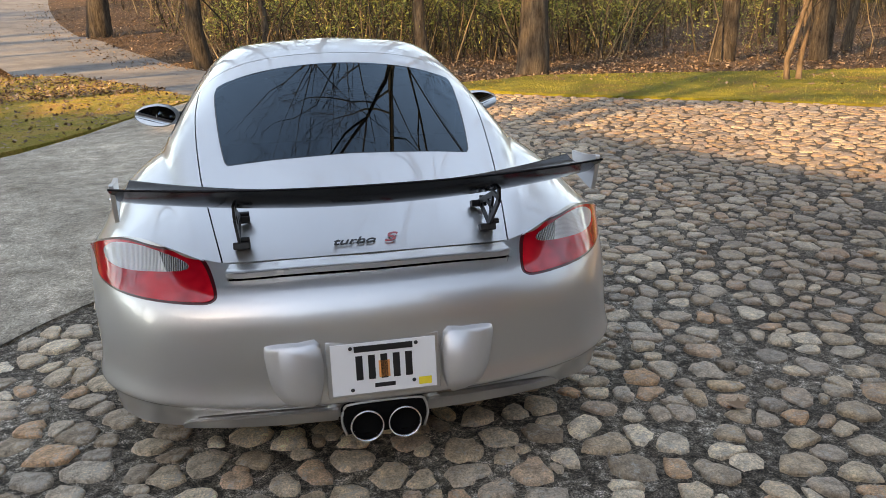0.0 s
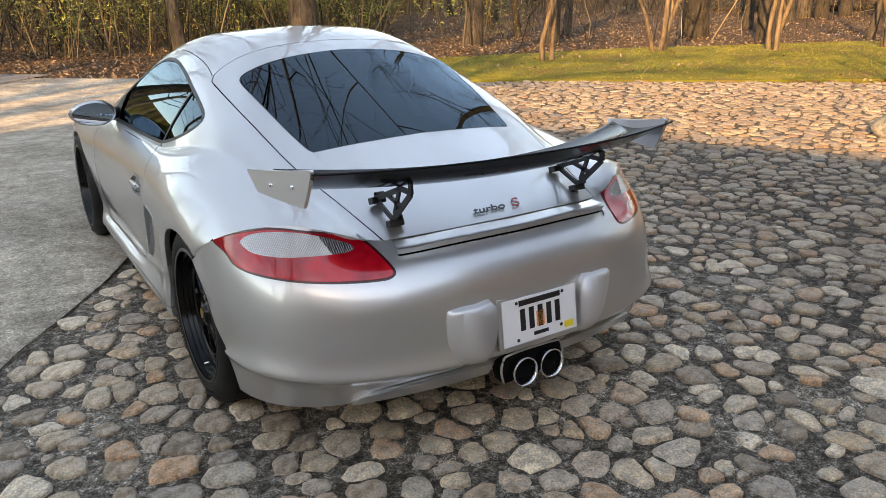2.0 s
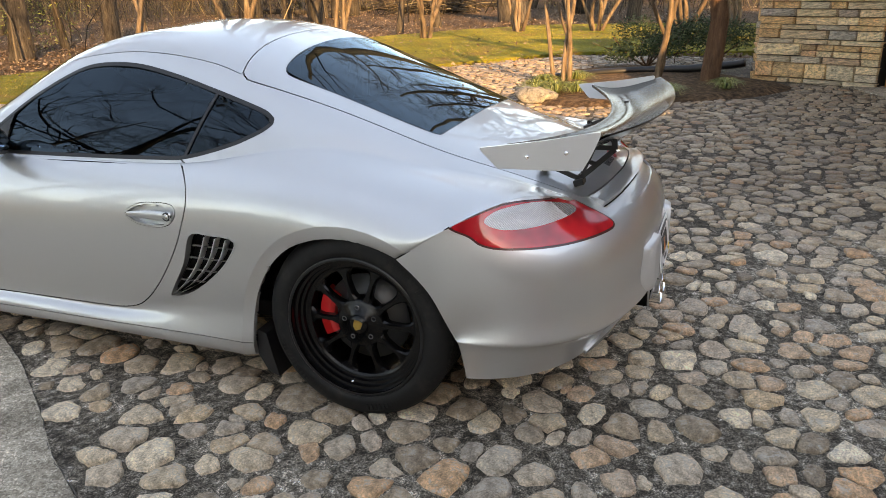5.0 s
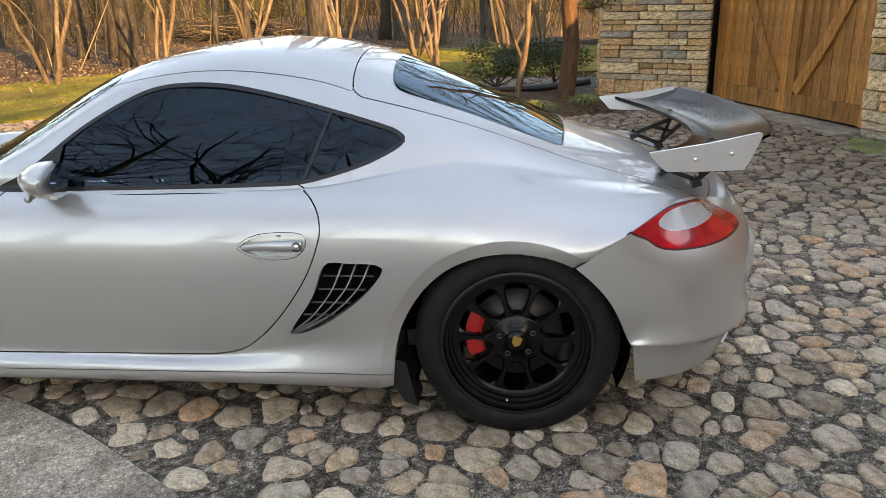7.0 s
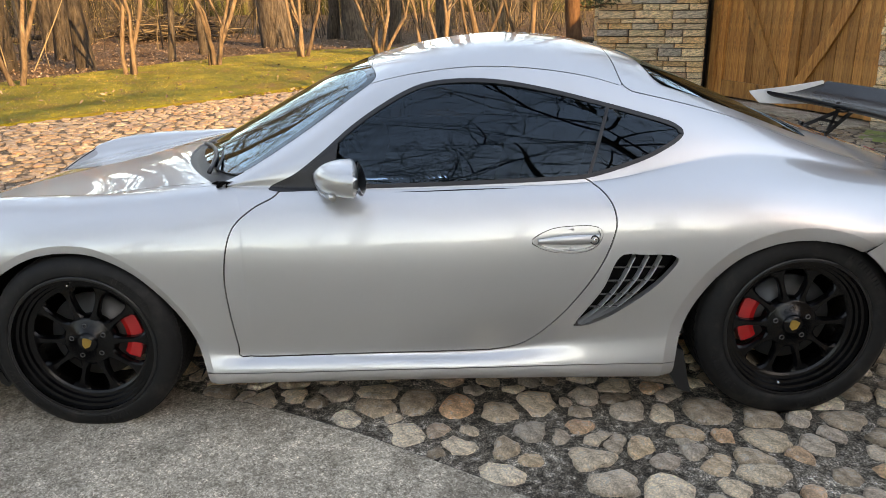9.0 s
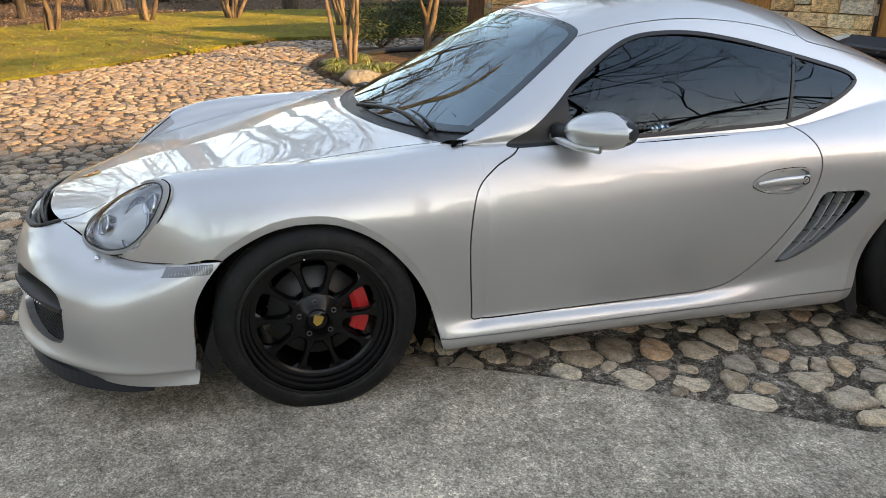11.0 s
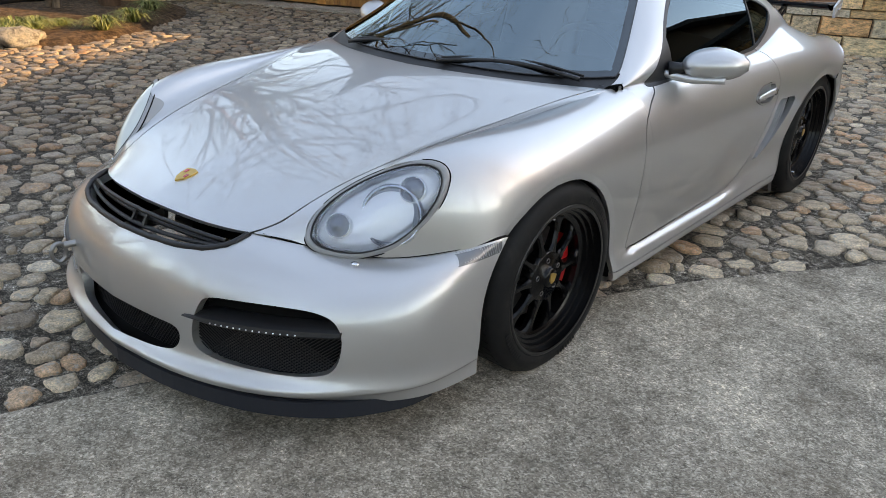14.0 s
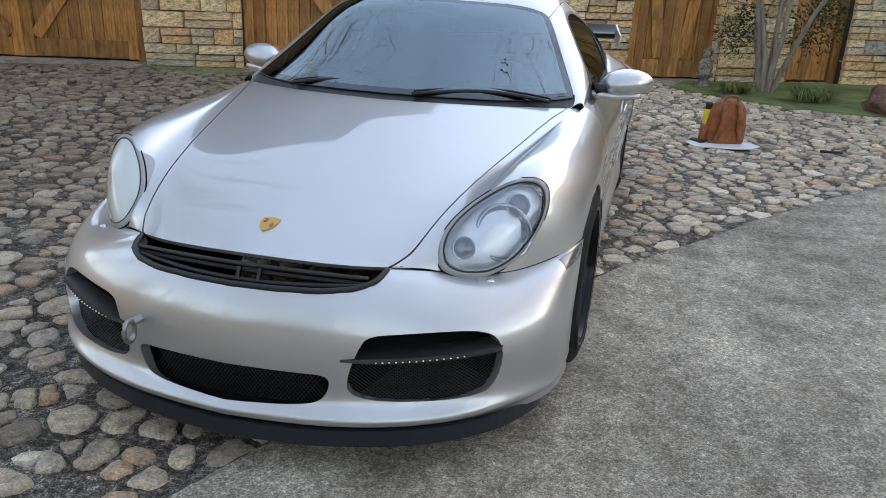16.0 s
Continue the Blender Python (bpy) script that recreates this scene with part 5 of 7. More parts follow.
c = mixc(CONCRETE, c, ramp(CONCRETE, noise_tex(CONCRETE, v, .8, 8, .72), ((.34, (.66, .65, .63)), (.5, (.98, .975, .97)), (.64, (1.36, 1.36, 1.35)))), 1.0, "MULTIPLY")
c = mixc(CONCRETE, c, ramp(CONCRETE, noise_tex(CONCRETE, v, 6, 8, .78), ((.36, (.60, .59, .57)), (.52, (1.02, 1.01, 1.0)), (.66, (1.42, 1.41, 1.39)))), .9, "MULTIPLY")
c = mixc(CONCRETE, c, (.15, .115, .08), ramp(CONCRETE, noise_tex(CONCRETE, v, 2.6, 9, .8), ((.52, (0, 0, 0)), (.68, (.55, .55, .55)))))
paint(CONCRETE, c)
bump(CONCRETE, noise_tex(CONCRETE, v, 110, 5, .8), .7, .005)

ROAD = mat("worn_drive", (.2, .2, .19), .9, 0, .3)
v = coords(ROAD)
paint(ROAD, ramp(ROAD, noise_tex(ROAD, v, 1.2, 6, .7), ((.3, (.10, .097, .092)), (.55, (.17, .162, .15)), (.75, (.24, .22, .19)))))
bump(ROAD, noise_tex(ROAD, v, 60, 4), .5, .006)

LITTER = mat("leaf_litter", (.16, .10, .06), .95, 0, .2)
v = coords(LITTER)
c = ramp(LITTER, noise_tex(LITTER, v, 14, 8, .8), ((.32, (.018, .012, .008)), (.46, (.066, .043, .027)), (.58, (.16, .105, .065)), (.72, (.30, .205, .13))))
c = mixc(LITTER, c, ramp(LITTER, noise_tex(LITTER, v, .35, 3), ((.4, (.7, .66, .62)), (.65, (1.15, 1.1, 1.0)))), .8, "MULTIPLY")
paint(LITTER, c)
bump(LITTER, noise_tex(LITTER, v, 20, 6, .8), 1.0, .06)

GRASS = mat("mossy_grass", (.12, .13, .03), .95, 0, .2)
v = coords(GRASS)
c = ramp(GRASS, noise_tex(GRASS, v, .9, 7, .72), ((.34, (.20, .125, .055)), (.43, (.17, .145, .028)), (.52, (.165, .165, .024)), (.62, (.27, .235, .032)), (.74, (.31, .20, .08))))
paint(GRASS, mixc(GRASS, c, ramp(GRASS, noise_tex(GRASS, v, 45, 5, .8), ((.3, (.5, .5, .5)), (.65, (1.3, 1.3, 1.2)))), .9, "MULTIPLY"))
bump(GRASS, noise_tex(GRASS, v, 70, 5, .8), 1.0, .04)

BLADE = mat("grass_blades", (.14, .15, .03), .8, 0, .3)
paint(BLADE, ramp(BLADE, island(BLADE), ((0, (.16, .135, .022)), (.5, (.26, .215, .034)), (.85, (.36, .27, .06)), (1, (.40, .28, .10)))))
LEAF = mat("dry_leaf", (.3, .16, .08), .8, 0, .3)
paint(LEAF, ramp(LEAF, island(LEAF), ((0, (.05, .030, .020)), (.4, (.13, .083, .053)), (.8, (.23, .155, .10)), (1, (.36, .27, .19)))))


def rise(x, y):
    """Height of the land: flat round the court, climbing beyond the drive and gently in the woods."""
    a = max(y - 13 + .35 * x, 0) if x < 6 else 0
    hill = .085 * a * min(max((2 - x) / 6, 0), 1)
    d = max(math.hypot(x - 2, y + 1) - 22, 0)
    return hill + .012 * min(d, 60)


def draped(name, xs, ys, z, material, label, category, test=None):
    verts = [(x, y, z + rise(x, y)) for x in xs for y in ys]
    ny = len(ys)
    faces = []
    for i in range(len(xs) - 1):
        for j in range(ny - 1):
            if test is None or test((xs[i] + xs[i + 1]) / 2, (ys[j] + ys[j + 1]) / 2):
                faces.append((i * ny + j, (i + 1) * ny + j, (i + 1) * ny + j + 1, i * ny + j + 1))
    ob = raw(name, verts, faces, material)
    return tagged(ob, label, category, "", "structure")


steps = np.concatenate([[-900, -400, -200, -120, -80], np.arange(-60, 61, 3.0), [80, 120, 200, 400, 900]])
draped("ground", steps, steps, -.06, LITTER, "brown leaf litter on the ground among trees", "ground")


def slab(name, pts, z, depth, material, label, category):
    """A level slab with that outline, its top at z."""
    bm = bmesh.new()
    top_f = bm.faces.new([bm.verts.new((x, y, z)) for x, y in pts])
    bmesh.ops.triangulate(bm, faces=[top_f])
    r = bmesh.ops.extrude_face_region(bm, geom=list(bm.faces))
    bmesh.ops.translate(bm, vec=(0, 0, -depth), verts=[g for g in r["geom"] if isinstance(g, bmesh.types.BMVert)])
    return tagged(part(name, bm, material, None, "", False), label, category, "", "structure")


COURT = [(-16, -9.5), (10, -9.5), (12, -3), (12.2, .6), (9.8, 2.4), (6.6, 5.2), (4.0, 6.9), (2.4, 8.2), (.2, 8.9), (-1.5, 6.0), (-4, 0), (-9, -4)]
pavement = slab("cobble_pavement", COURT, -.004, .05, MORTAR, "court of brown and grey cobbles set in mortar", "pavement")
EDGE = [(.16, 2.62), (.04, 2.33), (-.06, 2.1), (-.36, 1.5), (-.62, .98), (-.78, .60), (-.96, .27), (-1.09, .08), (-1.24, -.14), (-1.42, -.38), (-1.62, -.72), (-2.13, -1.42), (-3.4, -2.9), (-5.0, -4.6)]
DRIVE = EDGE + [(-12, -6), (-14, 1), (-6, 2.2), (-3.4, 3.6), (-2.9, 4.4), (-2.5, 5.4), (-2.1, 6.9), (-1.5, 8.5), (-2.3, 10.2), (-.2, 10.9), (1.4, 9.6), (1.5, 8.2), (1.15, 6.0), (.65, 4.2)]
slab("driveway", DRIVE, .012, .06, CONCRETE, "grey exposed-aggregate concrete drive with stains", "driveway")
bm = bmesh.new()
jpts = spline([(x, y, .0115) for x, y in EDGE[:12]], False, 6)
tube(bm, [(p[0] + .004 * math.sin(9 * i), p[1], .0095) for i, p in enumerate(jpts)], [.0026 + .0014 * math.sin(2.3 * i) for i in range(len(jpts))], 5)
tagged(part("drive_joint", bm, mat("joint_grit", (.075, .066, .055), .95)), "dark joint between concrete and cobbles", "joint", "", "structure")
bm = bmesh.new()
road = spline([(-1.0, 10.0, 0), (-2.6, 11.6, 0), (-4.6, 15.5, 0), (-6.8, 20, 0), (-9.5, 27, 0), (-12, 36, 0), (-15, 50, 0)], False, 8)
rows = []
for i, p in enumerate(road):
    d = road[min(i + 1, len(road) - 1)] - road[max(i - 1, 0)]
    nrm2 = Vector((-d[1], d[0], 0)).normalized() * 1.7
    rows.append([bm.verts.new((p[0] + k * nrm2.x, p[1] + k * nrm2.y, rise(p[0], p[1]) + .02)) for k in (-1, 0, 1)])
for a, b in zip(rows, rows[1:]):
    for k in range(2):
        bm.faces.new((a[k], a[k + 1], b[k + 1], b[k]))
tagged(part("road", bm, ROAD), "grey drive climbing between leaf-covered banks", "road", "", "structure")

LAWN = [(2.2, 9.0), (3.6, 7.35), (6.4, 5.45), (8.6, 3.6), (10.6, 2.2), (12.6, .8), (13.4, -3.8), (18, -9), (22, -6), (22.4, 0), (21.5, 3.6), (19.0, 5.5), (16.4, 6.8), (13.8, 7.7), (11.5, 8.7), (9.0, 9.1), (6.7, 9.6), (4.6, 10.0)]
slab("lawn", LAWN, .02, .10, GRASS, "yellow-green mossy lawn with fallen leaves", "lawn")
BANK = [(-3.3, 4.05), (-2.75, 5.0), (-2.4, 6.0), (-2.0, 7.3), (-1.5, 8.6), (-2.4, 10.3), (-4.4, 13.5), (-8, 14.5), (-16, 11), (-16, 3), (-6, 2.3)]
STRAW = mat("dry_verge_grass", (.3, .2, .07), .95, 0, .2)
v = coords(STRAW)
c = ramp(STRAW, noise_tex(STRAW, v, 1.3, 8, .75), ((.34, (.36, .19, .075)), (.45, (.40, .27, .07)), (.54, (.26, .225, .035)), (.66, (.46, .30, .085))))
paint(STRAW, mixc(STRAW, c, ramp(STRAW, noise_tex(STRAW, v, 45, 5, .8), ((.3, (.45, .45, .45)), (.65, (1.35, 1.35, 1.25)))), .9, "MULTIPLY"))
bump(STRAW, noise_tex(STRAW, v, 70, 5, .8), 1.0, .04)
slab("verge", BANK, .025, .10, STRAW, "grassy verge strewn with leaves", "lawn")


def inside(poly, x, y):
    hit = False
    for (ax, ay), (bx, by) in zip(poly, poly[1:] + poly[:1]):
        if (ay > y) != (by > y) and x < ax + (y - ay) * (bx - ax) / (by - ay):
            hit = not hit
    return hit


CELL = (.139, .112)
seeds, weight = {}, {}
for i in range(int(18.5 / CELL[0])):
    for j in range(int(18 / CELL[1])):
        x = -6.5 + CELL[0] * (i + .5 * (j % 2)) + rng.uniform(-.072, .072)
        y = -8.6 + CELL[1] * j + rng.uniform(-.058, .058)
        if rng.random() > .07:
            seeds[i, j] = (x, y)
            weight[i, j] = rng.uniform(.36, 1.64)
BEDBOX = [(6.3, .2), (6.0, -.2), (6.0, -.7), (7.3, -2.8), (10, -3.2), (10.6, -.2), (8.5, .4), (7.2, .4)]


def cell_outline(i, j, n=14):
    """Radii of the room round a seed, at n angles, up to the walls between it and its neighbours."""
    x, y = seeds[i, j]
    ang = np.linspace(0, 2 * math.pi, n, endpoint=False) + rng.uniform(0, .5)
    turn, long = rng.uniform(0, math.pi), rng.uniform(1.0, 1.6)
    rad = .094 / np.sqrt((np.cos(ang - turn) / long) ** 2 + np.sin(ang - turn) ** 2)
    for di in (-2, -1, 0, 1, 2):
        for dj in (-2, -1, 0, 1, 2):
            q = seeds.get((i + di, j + dj))
            if q is None or (di == 0 and dj == 0):
                continue
            dx, dy = q[0] - x, q[1] - y
            d = math.hypot(dx, dy)
            share = weight[i, j] / (weight[i, j] + weight[i + di, j + dj])
            c = (np.cos(ang) * dx + np.sin(ang) * dy) / d
            rad = np.where(c > .05, np.minimum(rad, d * share / np.maximum(c, .05)), rad)
    return ang, rad


def cobble(i, j):
    x, y = seeds[i, j]
    ang, rad = cell_outline(i, j)
    n = len(ang)
    r2 = (np.roll(rad, 2) + 2 * np.roll(rad, 1) + 2 * rad + 2 * np.roll(rad, -1) + np.roll(rad, -2)) / 8
    p2, p3 = rng.uniform(0, 6.28, 2)
    lumpy = 1 - .07 * (1 + np.sin(2 * ang + p2)) * rng.uniform(.2, 1.0) - .06 * (1 + np.sin(3 * ang + p3)) * rng.uniform(.2, 1.4)
    rad = np.minimum(rad, r2 * 1.06) * rng.uniform(.84, 1.06) * lumpy * rng.uniform(.83, 1.07, n) - .002
    rad = np.maximum(rad, .012)
    h, tip = rng.uniform(.004, .017), rng.uniform(-.09, .09, 2)
    P = []
    for k, z in ((1.0, -.8), (.985, .10), (.93, .62), (.74, .93), (.40, 1.0)):
        for a, q in zip(ang, rad):
            px, py = k * q * math.cos(a), k * q * math.sin(a)
            P.append((px, py, h * z + (tip[0] * px + tip[1] * py + rng.uniform(-.0016, .0016) if z > 0 else 0)))
    P.append((0, 0, h * 1.02))
    Q = [(m * n + i, m * n + (i + 1) % n, (m + 1) * n + (i + 1) % n, (m + 1) * n + i) for m in range(4) for i in range(n)]
    Q += [(4 * n + i, 4 * n + (i + 1) % n, 5 * n) for i in range(n)]
    return x, y, P, Q


near, vs, fs, count = [], [], [], 0
for (i, j), (x, y) in seeds.items():
    if not inside(COURT, x, y) or inside(DRIVE, x - .03, y + .02) or inside(BEDBOX, x, y):
        continue
    if x > 8.6 and y < -2:
        continue
    x, y, P, Q = cobble(i, j)
    if -2.3 < x < -.5 and -2.5 < y < .2 and len(near) < 300:
        near.append((x, y, P, Q))
        continue
    P = np.array(P)
    P[:, :2] += (x, y)
    vs.append(P)
    fs += [tuple(k + count for k in f) for f in Q]
    count += len(P)
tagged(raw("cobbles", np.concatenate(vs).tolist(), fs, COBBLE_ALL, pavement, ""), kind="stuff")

# ---- the house ----
WALL_STOPS = ((0, (.40, .28, .17)), (.16, (.68, .44, .23)), (.34, (.78, .55, .31)), (.46, (.50, .44, .36)), (.56, (.62, .50, .34)), (.70, (.80, .63, .41)), (.84, (.72, .42, .22)), (.93, (.38, .35, .32)), (1, (.64, .52, .37)))
WALLSTONE = stone_like("wall_stone", object_random, WALL_STOPS, .85, .35)
JOINT = mat("wall_joint", (.05, .042, .035), .95)
WOOD = mat("stained_door_wood", (.3, .13, .045), .5, 0, .4)
v = coords(WOOD, (9, 9, .9))
grain = noise_tex(WOOD, v, 3.0, 8, .7)
c = ramp(WOOD, grain, ((.28, (.17, .065, .018)), (.45, (.40, .17, .048)), (.60, (.56, .27, .08)), (.78, (.68, .38, .14))))
c = mixc(WOOD, c, ramp(WOOD, object_random(WOOD), ((0, (.62, .58, .55)), (.5, (1, 1, 1)), (1, (1.25, 1.15, 1.05)))), 1.0, "MULTIPLY")
v2 = coords(WOOD, (3.2, 3.2, 1.4), "Object")
c = mixc(WOOD, c, (.045, .028, .018), ramp(WOOD, noise_tex(WOOD, v2, 2.4, 6, .75), ((.52, (0, 0, 0)), (.68, (.75, .75, .75)))))
paint(WOOD, c)
bump(WOOD, grain, .35, .004)
SHINGLE = mat("roof_shingle", (.06, .055, .05), .9)
SIDING = mat("dark_timber", (.14, .075, .035), .7)

blocks = []
for k in range(10):
    r = np.random.default_rng(40 + k)
    V0 = []
    for x, z in ((-.5, -.5), (.5, -.5), (.5, .5), (-.5, .5)):
        V0.append((x + r.uniform(-.02, .02), 0.0, z + r.uniform(-.05, .05)))
    front_v = [(x * .94, -.5 - r.uniform(-.15, .15), z * .90) for x, _, z in V0]
    back_v = [(x, .5, z) for x, _, z in V0]
    mid_v = [(x, -.25, z) for x, _, z in V0]
    me = bpy.data.meshes.new("stone")
    allv = front_v + mid_v + back_v
    f = [(0, 1, 2, 3)]
    for j in (0, 4):
        f += [(j + (i + 1) % 4, j + i, j + 4 + i, j + 4 + (i + 1) % 4) for i in range(4)]
    me.from_pydata(allv, [], f)
    me.materials.append(WALLSTONE)
    blocks.append(me)


def stone_face(parent, p, q, h, seed, z0=0.0, into=.10, least=.28):
    """Courses of rough stones on the upright face from p to q."""
    r = np.random.default_rng(seed)
    p, q = Vector((*p, 0)), Vector((*q, 0))
    length = (q - p).length
    d = (q - p) / length
    ang = math.atan2(d.y, d.x)
    z = z0
    while z < h - .03:
        course = min(r.choice([.065, .09, .12, .16, .20]), h - z)
        x = 0.0
        while x < length - .02:
            w = min(r.uniform(.15, .52) * (1.25 if course > .1 else 1), length - x)
            if length - x - w < .10:
                w = length - x
            split = course > .14 and r.random() < .35
            for zz, hh in (((z, course * .5), (z + course * .5, course * .5)) if split else ((z, course),)):
                ob = bpy.data.objects.new("stone", blocks[r.integers(10)])
                scene.collection.objects.link(ob)
                c = p + d * (x + w / 2)
                ob.matrix_basis = Matrix.Translation((c.x, c.y, zz + hh / 2)) @ Matrix.Rotation(ang, 4, "Z") @ Matrix.Diagonal((w - .008, into + r.uniform(0, .04), hh - .008, 1))
                ob.parent = parent
            x += w
        z += course


def solid(name, pts, z0, z1, material, label, category="wall", kind="structure"):
    bm = bmesh.new()
    prism(bm, pts, Matrix.Translation((0, 0, (z0 + z1) / 2)), z1 - z0)
    return tagged(part(name, bm, material, None, "", False), label, category, "", kind)


def off(p, q, d):
    """The stretch p-q moved by d to its right-hand side."""
    n = Vector((q[1] - p[1], -(q[0] - p[0]))).normalized() * d
    return (p[0] + n.x, p[1] + n.y), (q[0] + n.x, q[1] + n.y)


def pier(name, p, q, depth, h, seed, label):
    """A stone pier whose face runs from p to q, with the room behind on the right-hand side of q to p."""
    a, b = off(q, p, depth)
    body = solid(name, [p, q, a, b], 0, h, JOINT, label)
    stone_face(body, p, q, h, seed)
    if seed % 2:
        stone_face(body, b, p, h, seed + 50)
    return body


# corners of the front, from the far end to the near end
A0, A1, B0, B1, C0, C1, D1, E1, F1, G1 = (8.95, -2.50), (8.30, -3.95), (5.28, -4.86), (4.12, -5.28), (1.15, -6.28), (-.62, -6.95), (-1.80, -7.42), (-2.72, -7.86), (-3.50, -8.22), (-5.4, -9.0)
pier("wall_corner", A0, A1, .9, 2.62, 11, "stacked stone garage corner in warm tan and grey")
pier("wall_pier", B0, B1, .6, 2.62, 12, "stacked stone pier between the garage doors")
pier("wall_pier_middle", C0, C1, .6, 2.62, 13, "stacked stone pier beside a wooden door")
pier("wall_pier_side", D1, E1, .6, 2.62, 15, "grey and tan stacked stone pier")
pier("wall_end", F1, G1, .6, 2.62, 16, "stacked stone wall at the far corner")


def garage_door(name, p, q, h, label, windows=False, thickness=.06):
    """A pair of boarded leaves with frame, rails and curved braces, from p to q."""
    p, q = Vector((*p, 0)), Vector((*q, 0))
    L = (q - p).length
    d = (q - p) / L
    m = Matrix(((d.x, d.y, 0, p.x), (d.y, -d.x, 0, p.y), (0, 0, 1, 0), (0, 0, 0, 1)))
    m = Matrix.Translation(p) @ Matrix.Rotation(math.atan2(d.y, d.x), 4, "Z")
    door = tagged(new(name), label, "door", "", "structure")
    door.matrix_basis = m

    def piece(nm, x, z, w, hh, y, t=.04, material=WOOD):
        bm = bmesh.new()
        box(bm, (w, t, hh), Matrix.Translation((0, 0, 0)), .004)
        ob = part(nm, bm, material, door, smooth=False)
        ob.location = (x, y, z)
        return ob
    set_in = .16
    piece("jamb", .06, h / 2, .12, h, set_in - .02, .10)
    piece("jamb", L - .06, h / 2, .12, h, set_in - .02, .10)
    half = (L - .24) / 2
    for k in range(2):
        x0 = .12 + k * half
        n = max(int(half / .14), 3)
        for i in range(n):
            piece("plank", x0 + (i + .5) * half / n, h / 2 + .02, half / n - .006, h - .04, set_in + .03 + .004 * (i % 2), .03)
        for x in (x0 + .07, x0 + half - .07):
            piece("stile", x, h / 2 + .02, .135, h - .04, set_in - .005, .035)
        for z in (.16, h - .12):
            piece("rail", x0 + half / 2, z, half - .28, .22, set_in - .005, .035)
        if not windows:
            piece("rail", x0 + half / 2, h * .62, half - .28, .012, set_in - .005, .02, JOINT)
        bm = bmesh.new()
        x_in, x_out = (x0 + half - .16, x0 + .16) if k == 0 else (x0 + .16, x0 + half - .16)
        pts = [Vector((x_in + (x_out - x_in) * f, 0, .30 + (h - .62) * f + .10 * math.sin(math.pi * f) * -1)) for f in np.linspace(0, 1, 12)]
        for a, b in zip(pts, pts[1:]):
            bar(bm, a, b, .15, .03)
        ob = part("brace", bm, WOOD, door, "curved wooden brace", False)
        ob.location = (0, set_in - .006, 0)
    if windows:
        for k in range(4):
            piece("pane", .3 + k * (L - .6) / 3, h - .30, .16, .22, set_in - .03, .01, BLACK)
    return door


garage_door("door_1", A1, B0, 2.35, "honey-stained wooden double garage door with curved braces")
garage_door("door_2", B1, C0, 2.35, "brown stained wooden garage door with brace")
garage_door("door_3", C1, D1, 2.25, "weathered brown boarded door in stone wall", True)
garage_door("door_4", E1, F1, 2.25, "brown boarded door with small panes", True)
for nm, p, q in (("lintel", B0, A1), ("lintel_middle", C0, B1), ("lintel_side", D1, C1), ("lintel_end", F1, E1)):
    a, b = off(p, q, .5)
    c0, c1 = off(p, q, .08)
    solid(nm, [c0, c1, b, a], 2.36 if nm in ("lintel", "lintel_middle") else 2.26, 2.62, SIDING, "dark timber lintel above the door", "lintel")
for nm, p, q in (("sill", B0, A1), ("sill_middle", C0, B1), ("sill_side", D1, C1)):
    a, b = off(q, p, .28)
    c0, c1 = off(p, q, .5)
    solid(nm, [b, a, c1, c0], -.05, .022, CONCRETE, "narrow concrete apron under the door", "apron")
solid("garage_back", [(9.2, -3.0), (8.5, -4.6), (4.3, -5.95), (-1.0, -7.8), (-5.6, -9.9), (-5.6, -15), (6, -13), (9.8, -7)], 0, 2.60, SIDING, "plain dark garage body behind the doors", "wall")
solid("garage_roof", [(9.4, -2.2), (8.4, -3.5), (4.0, -4.95), (-.7, -6.6), (-5.4, -8.7), (-5.6, -15), (6, -13), (10.2, -6)], 2.62, 2.74, SHINGLE, "low dark garage roof with overhanging eave", "roof")
# an unseen gabled house, added and sized to cast the court's shade
bm = bmesh.new()
gx0, gx1, gy, depth = -3.6, -31.0, -8.9, 11.0
pr = [(gx0, 0), (gx0, 3.9), ((gx0 + gx1) / 2, 8.2), (gx1, 3.9), (gx1, 0)]
prism(bm, pr, Matrix(((1, 0, 0, 0), (0, 0, -1, gy - depth / 2), (0, 1, 0, 0), (0, 0, 0, 1))), depth)
tagged(part("house_wall", bm, SIDING, None, "", False), "unseen dark timber gable wall added to shade the court", "wall", "", "structure")
bm = bmesh.new()
for sx, e in ((1, gx0 + .5), (-1, gx1 - .5)):
    mid = (gx0 + gx1) / 2
    a, b = Vector((e, gy - depth / 2, 3.78)), Vector((mid, gy - depth / 2, 8.3))
    m = Matrix.Translation((a + b) / 2) @ Matrix.Rotation(-math.atan2((b - a).z, (b - a).x), 4, "Y")
    box(bm, ((b - a).length, depth + .8, .14), m)
tagged(part("house_roof", bm, SHINGLE, None, "", False), "unseen dark shingled gable roof added to shade the court", "roof", "", "structure")

# unseen block, added only to keep the sun off the drive
solid("house_wing_wall", [(-34, -9.2), (-22.6, -9.2), (-22.6, -19), (-34, -19)], 0, 9.2, SIDING, "unseen dark timber block added to shade the drive", "wall")
# unseen block with roof slab, added as a dark outline mirrored in the hood
solid("house_upper_wall", [(4.0, -12.2), (14.5, -9.4), (16.2, -13.4), (5.0, -16.5)], 0, 9.5, SIDING, "unseen dark block behind the garage, added for the hood to mirror", "wall")
solid("house_upper_roof", [(3.6, -11.8), (14.9, -8.8), (16.8, -13.8), (4.6, -17.0)], 9.5, 9.85, SHINGLE, "unseen dark roof slab on the block that the hood mirrors", "roof")

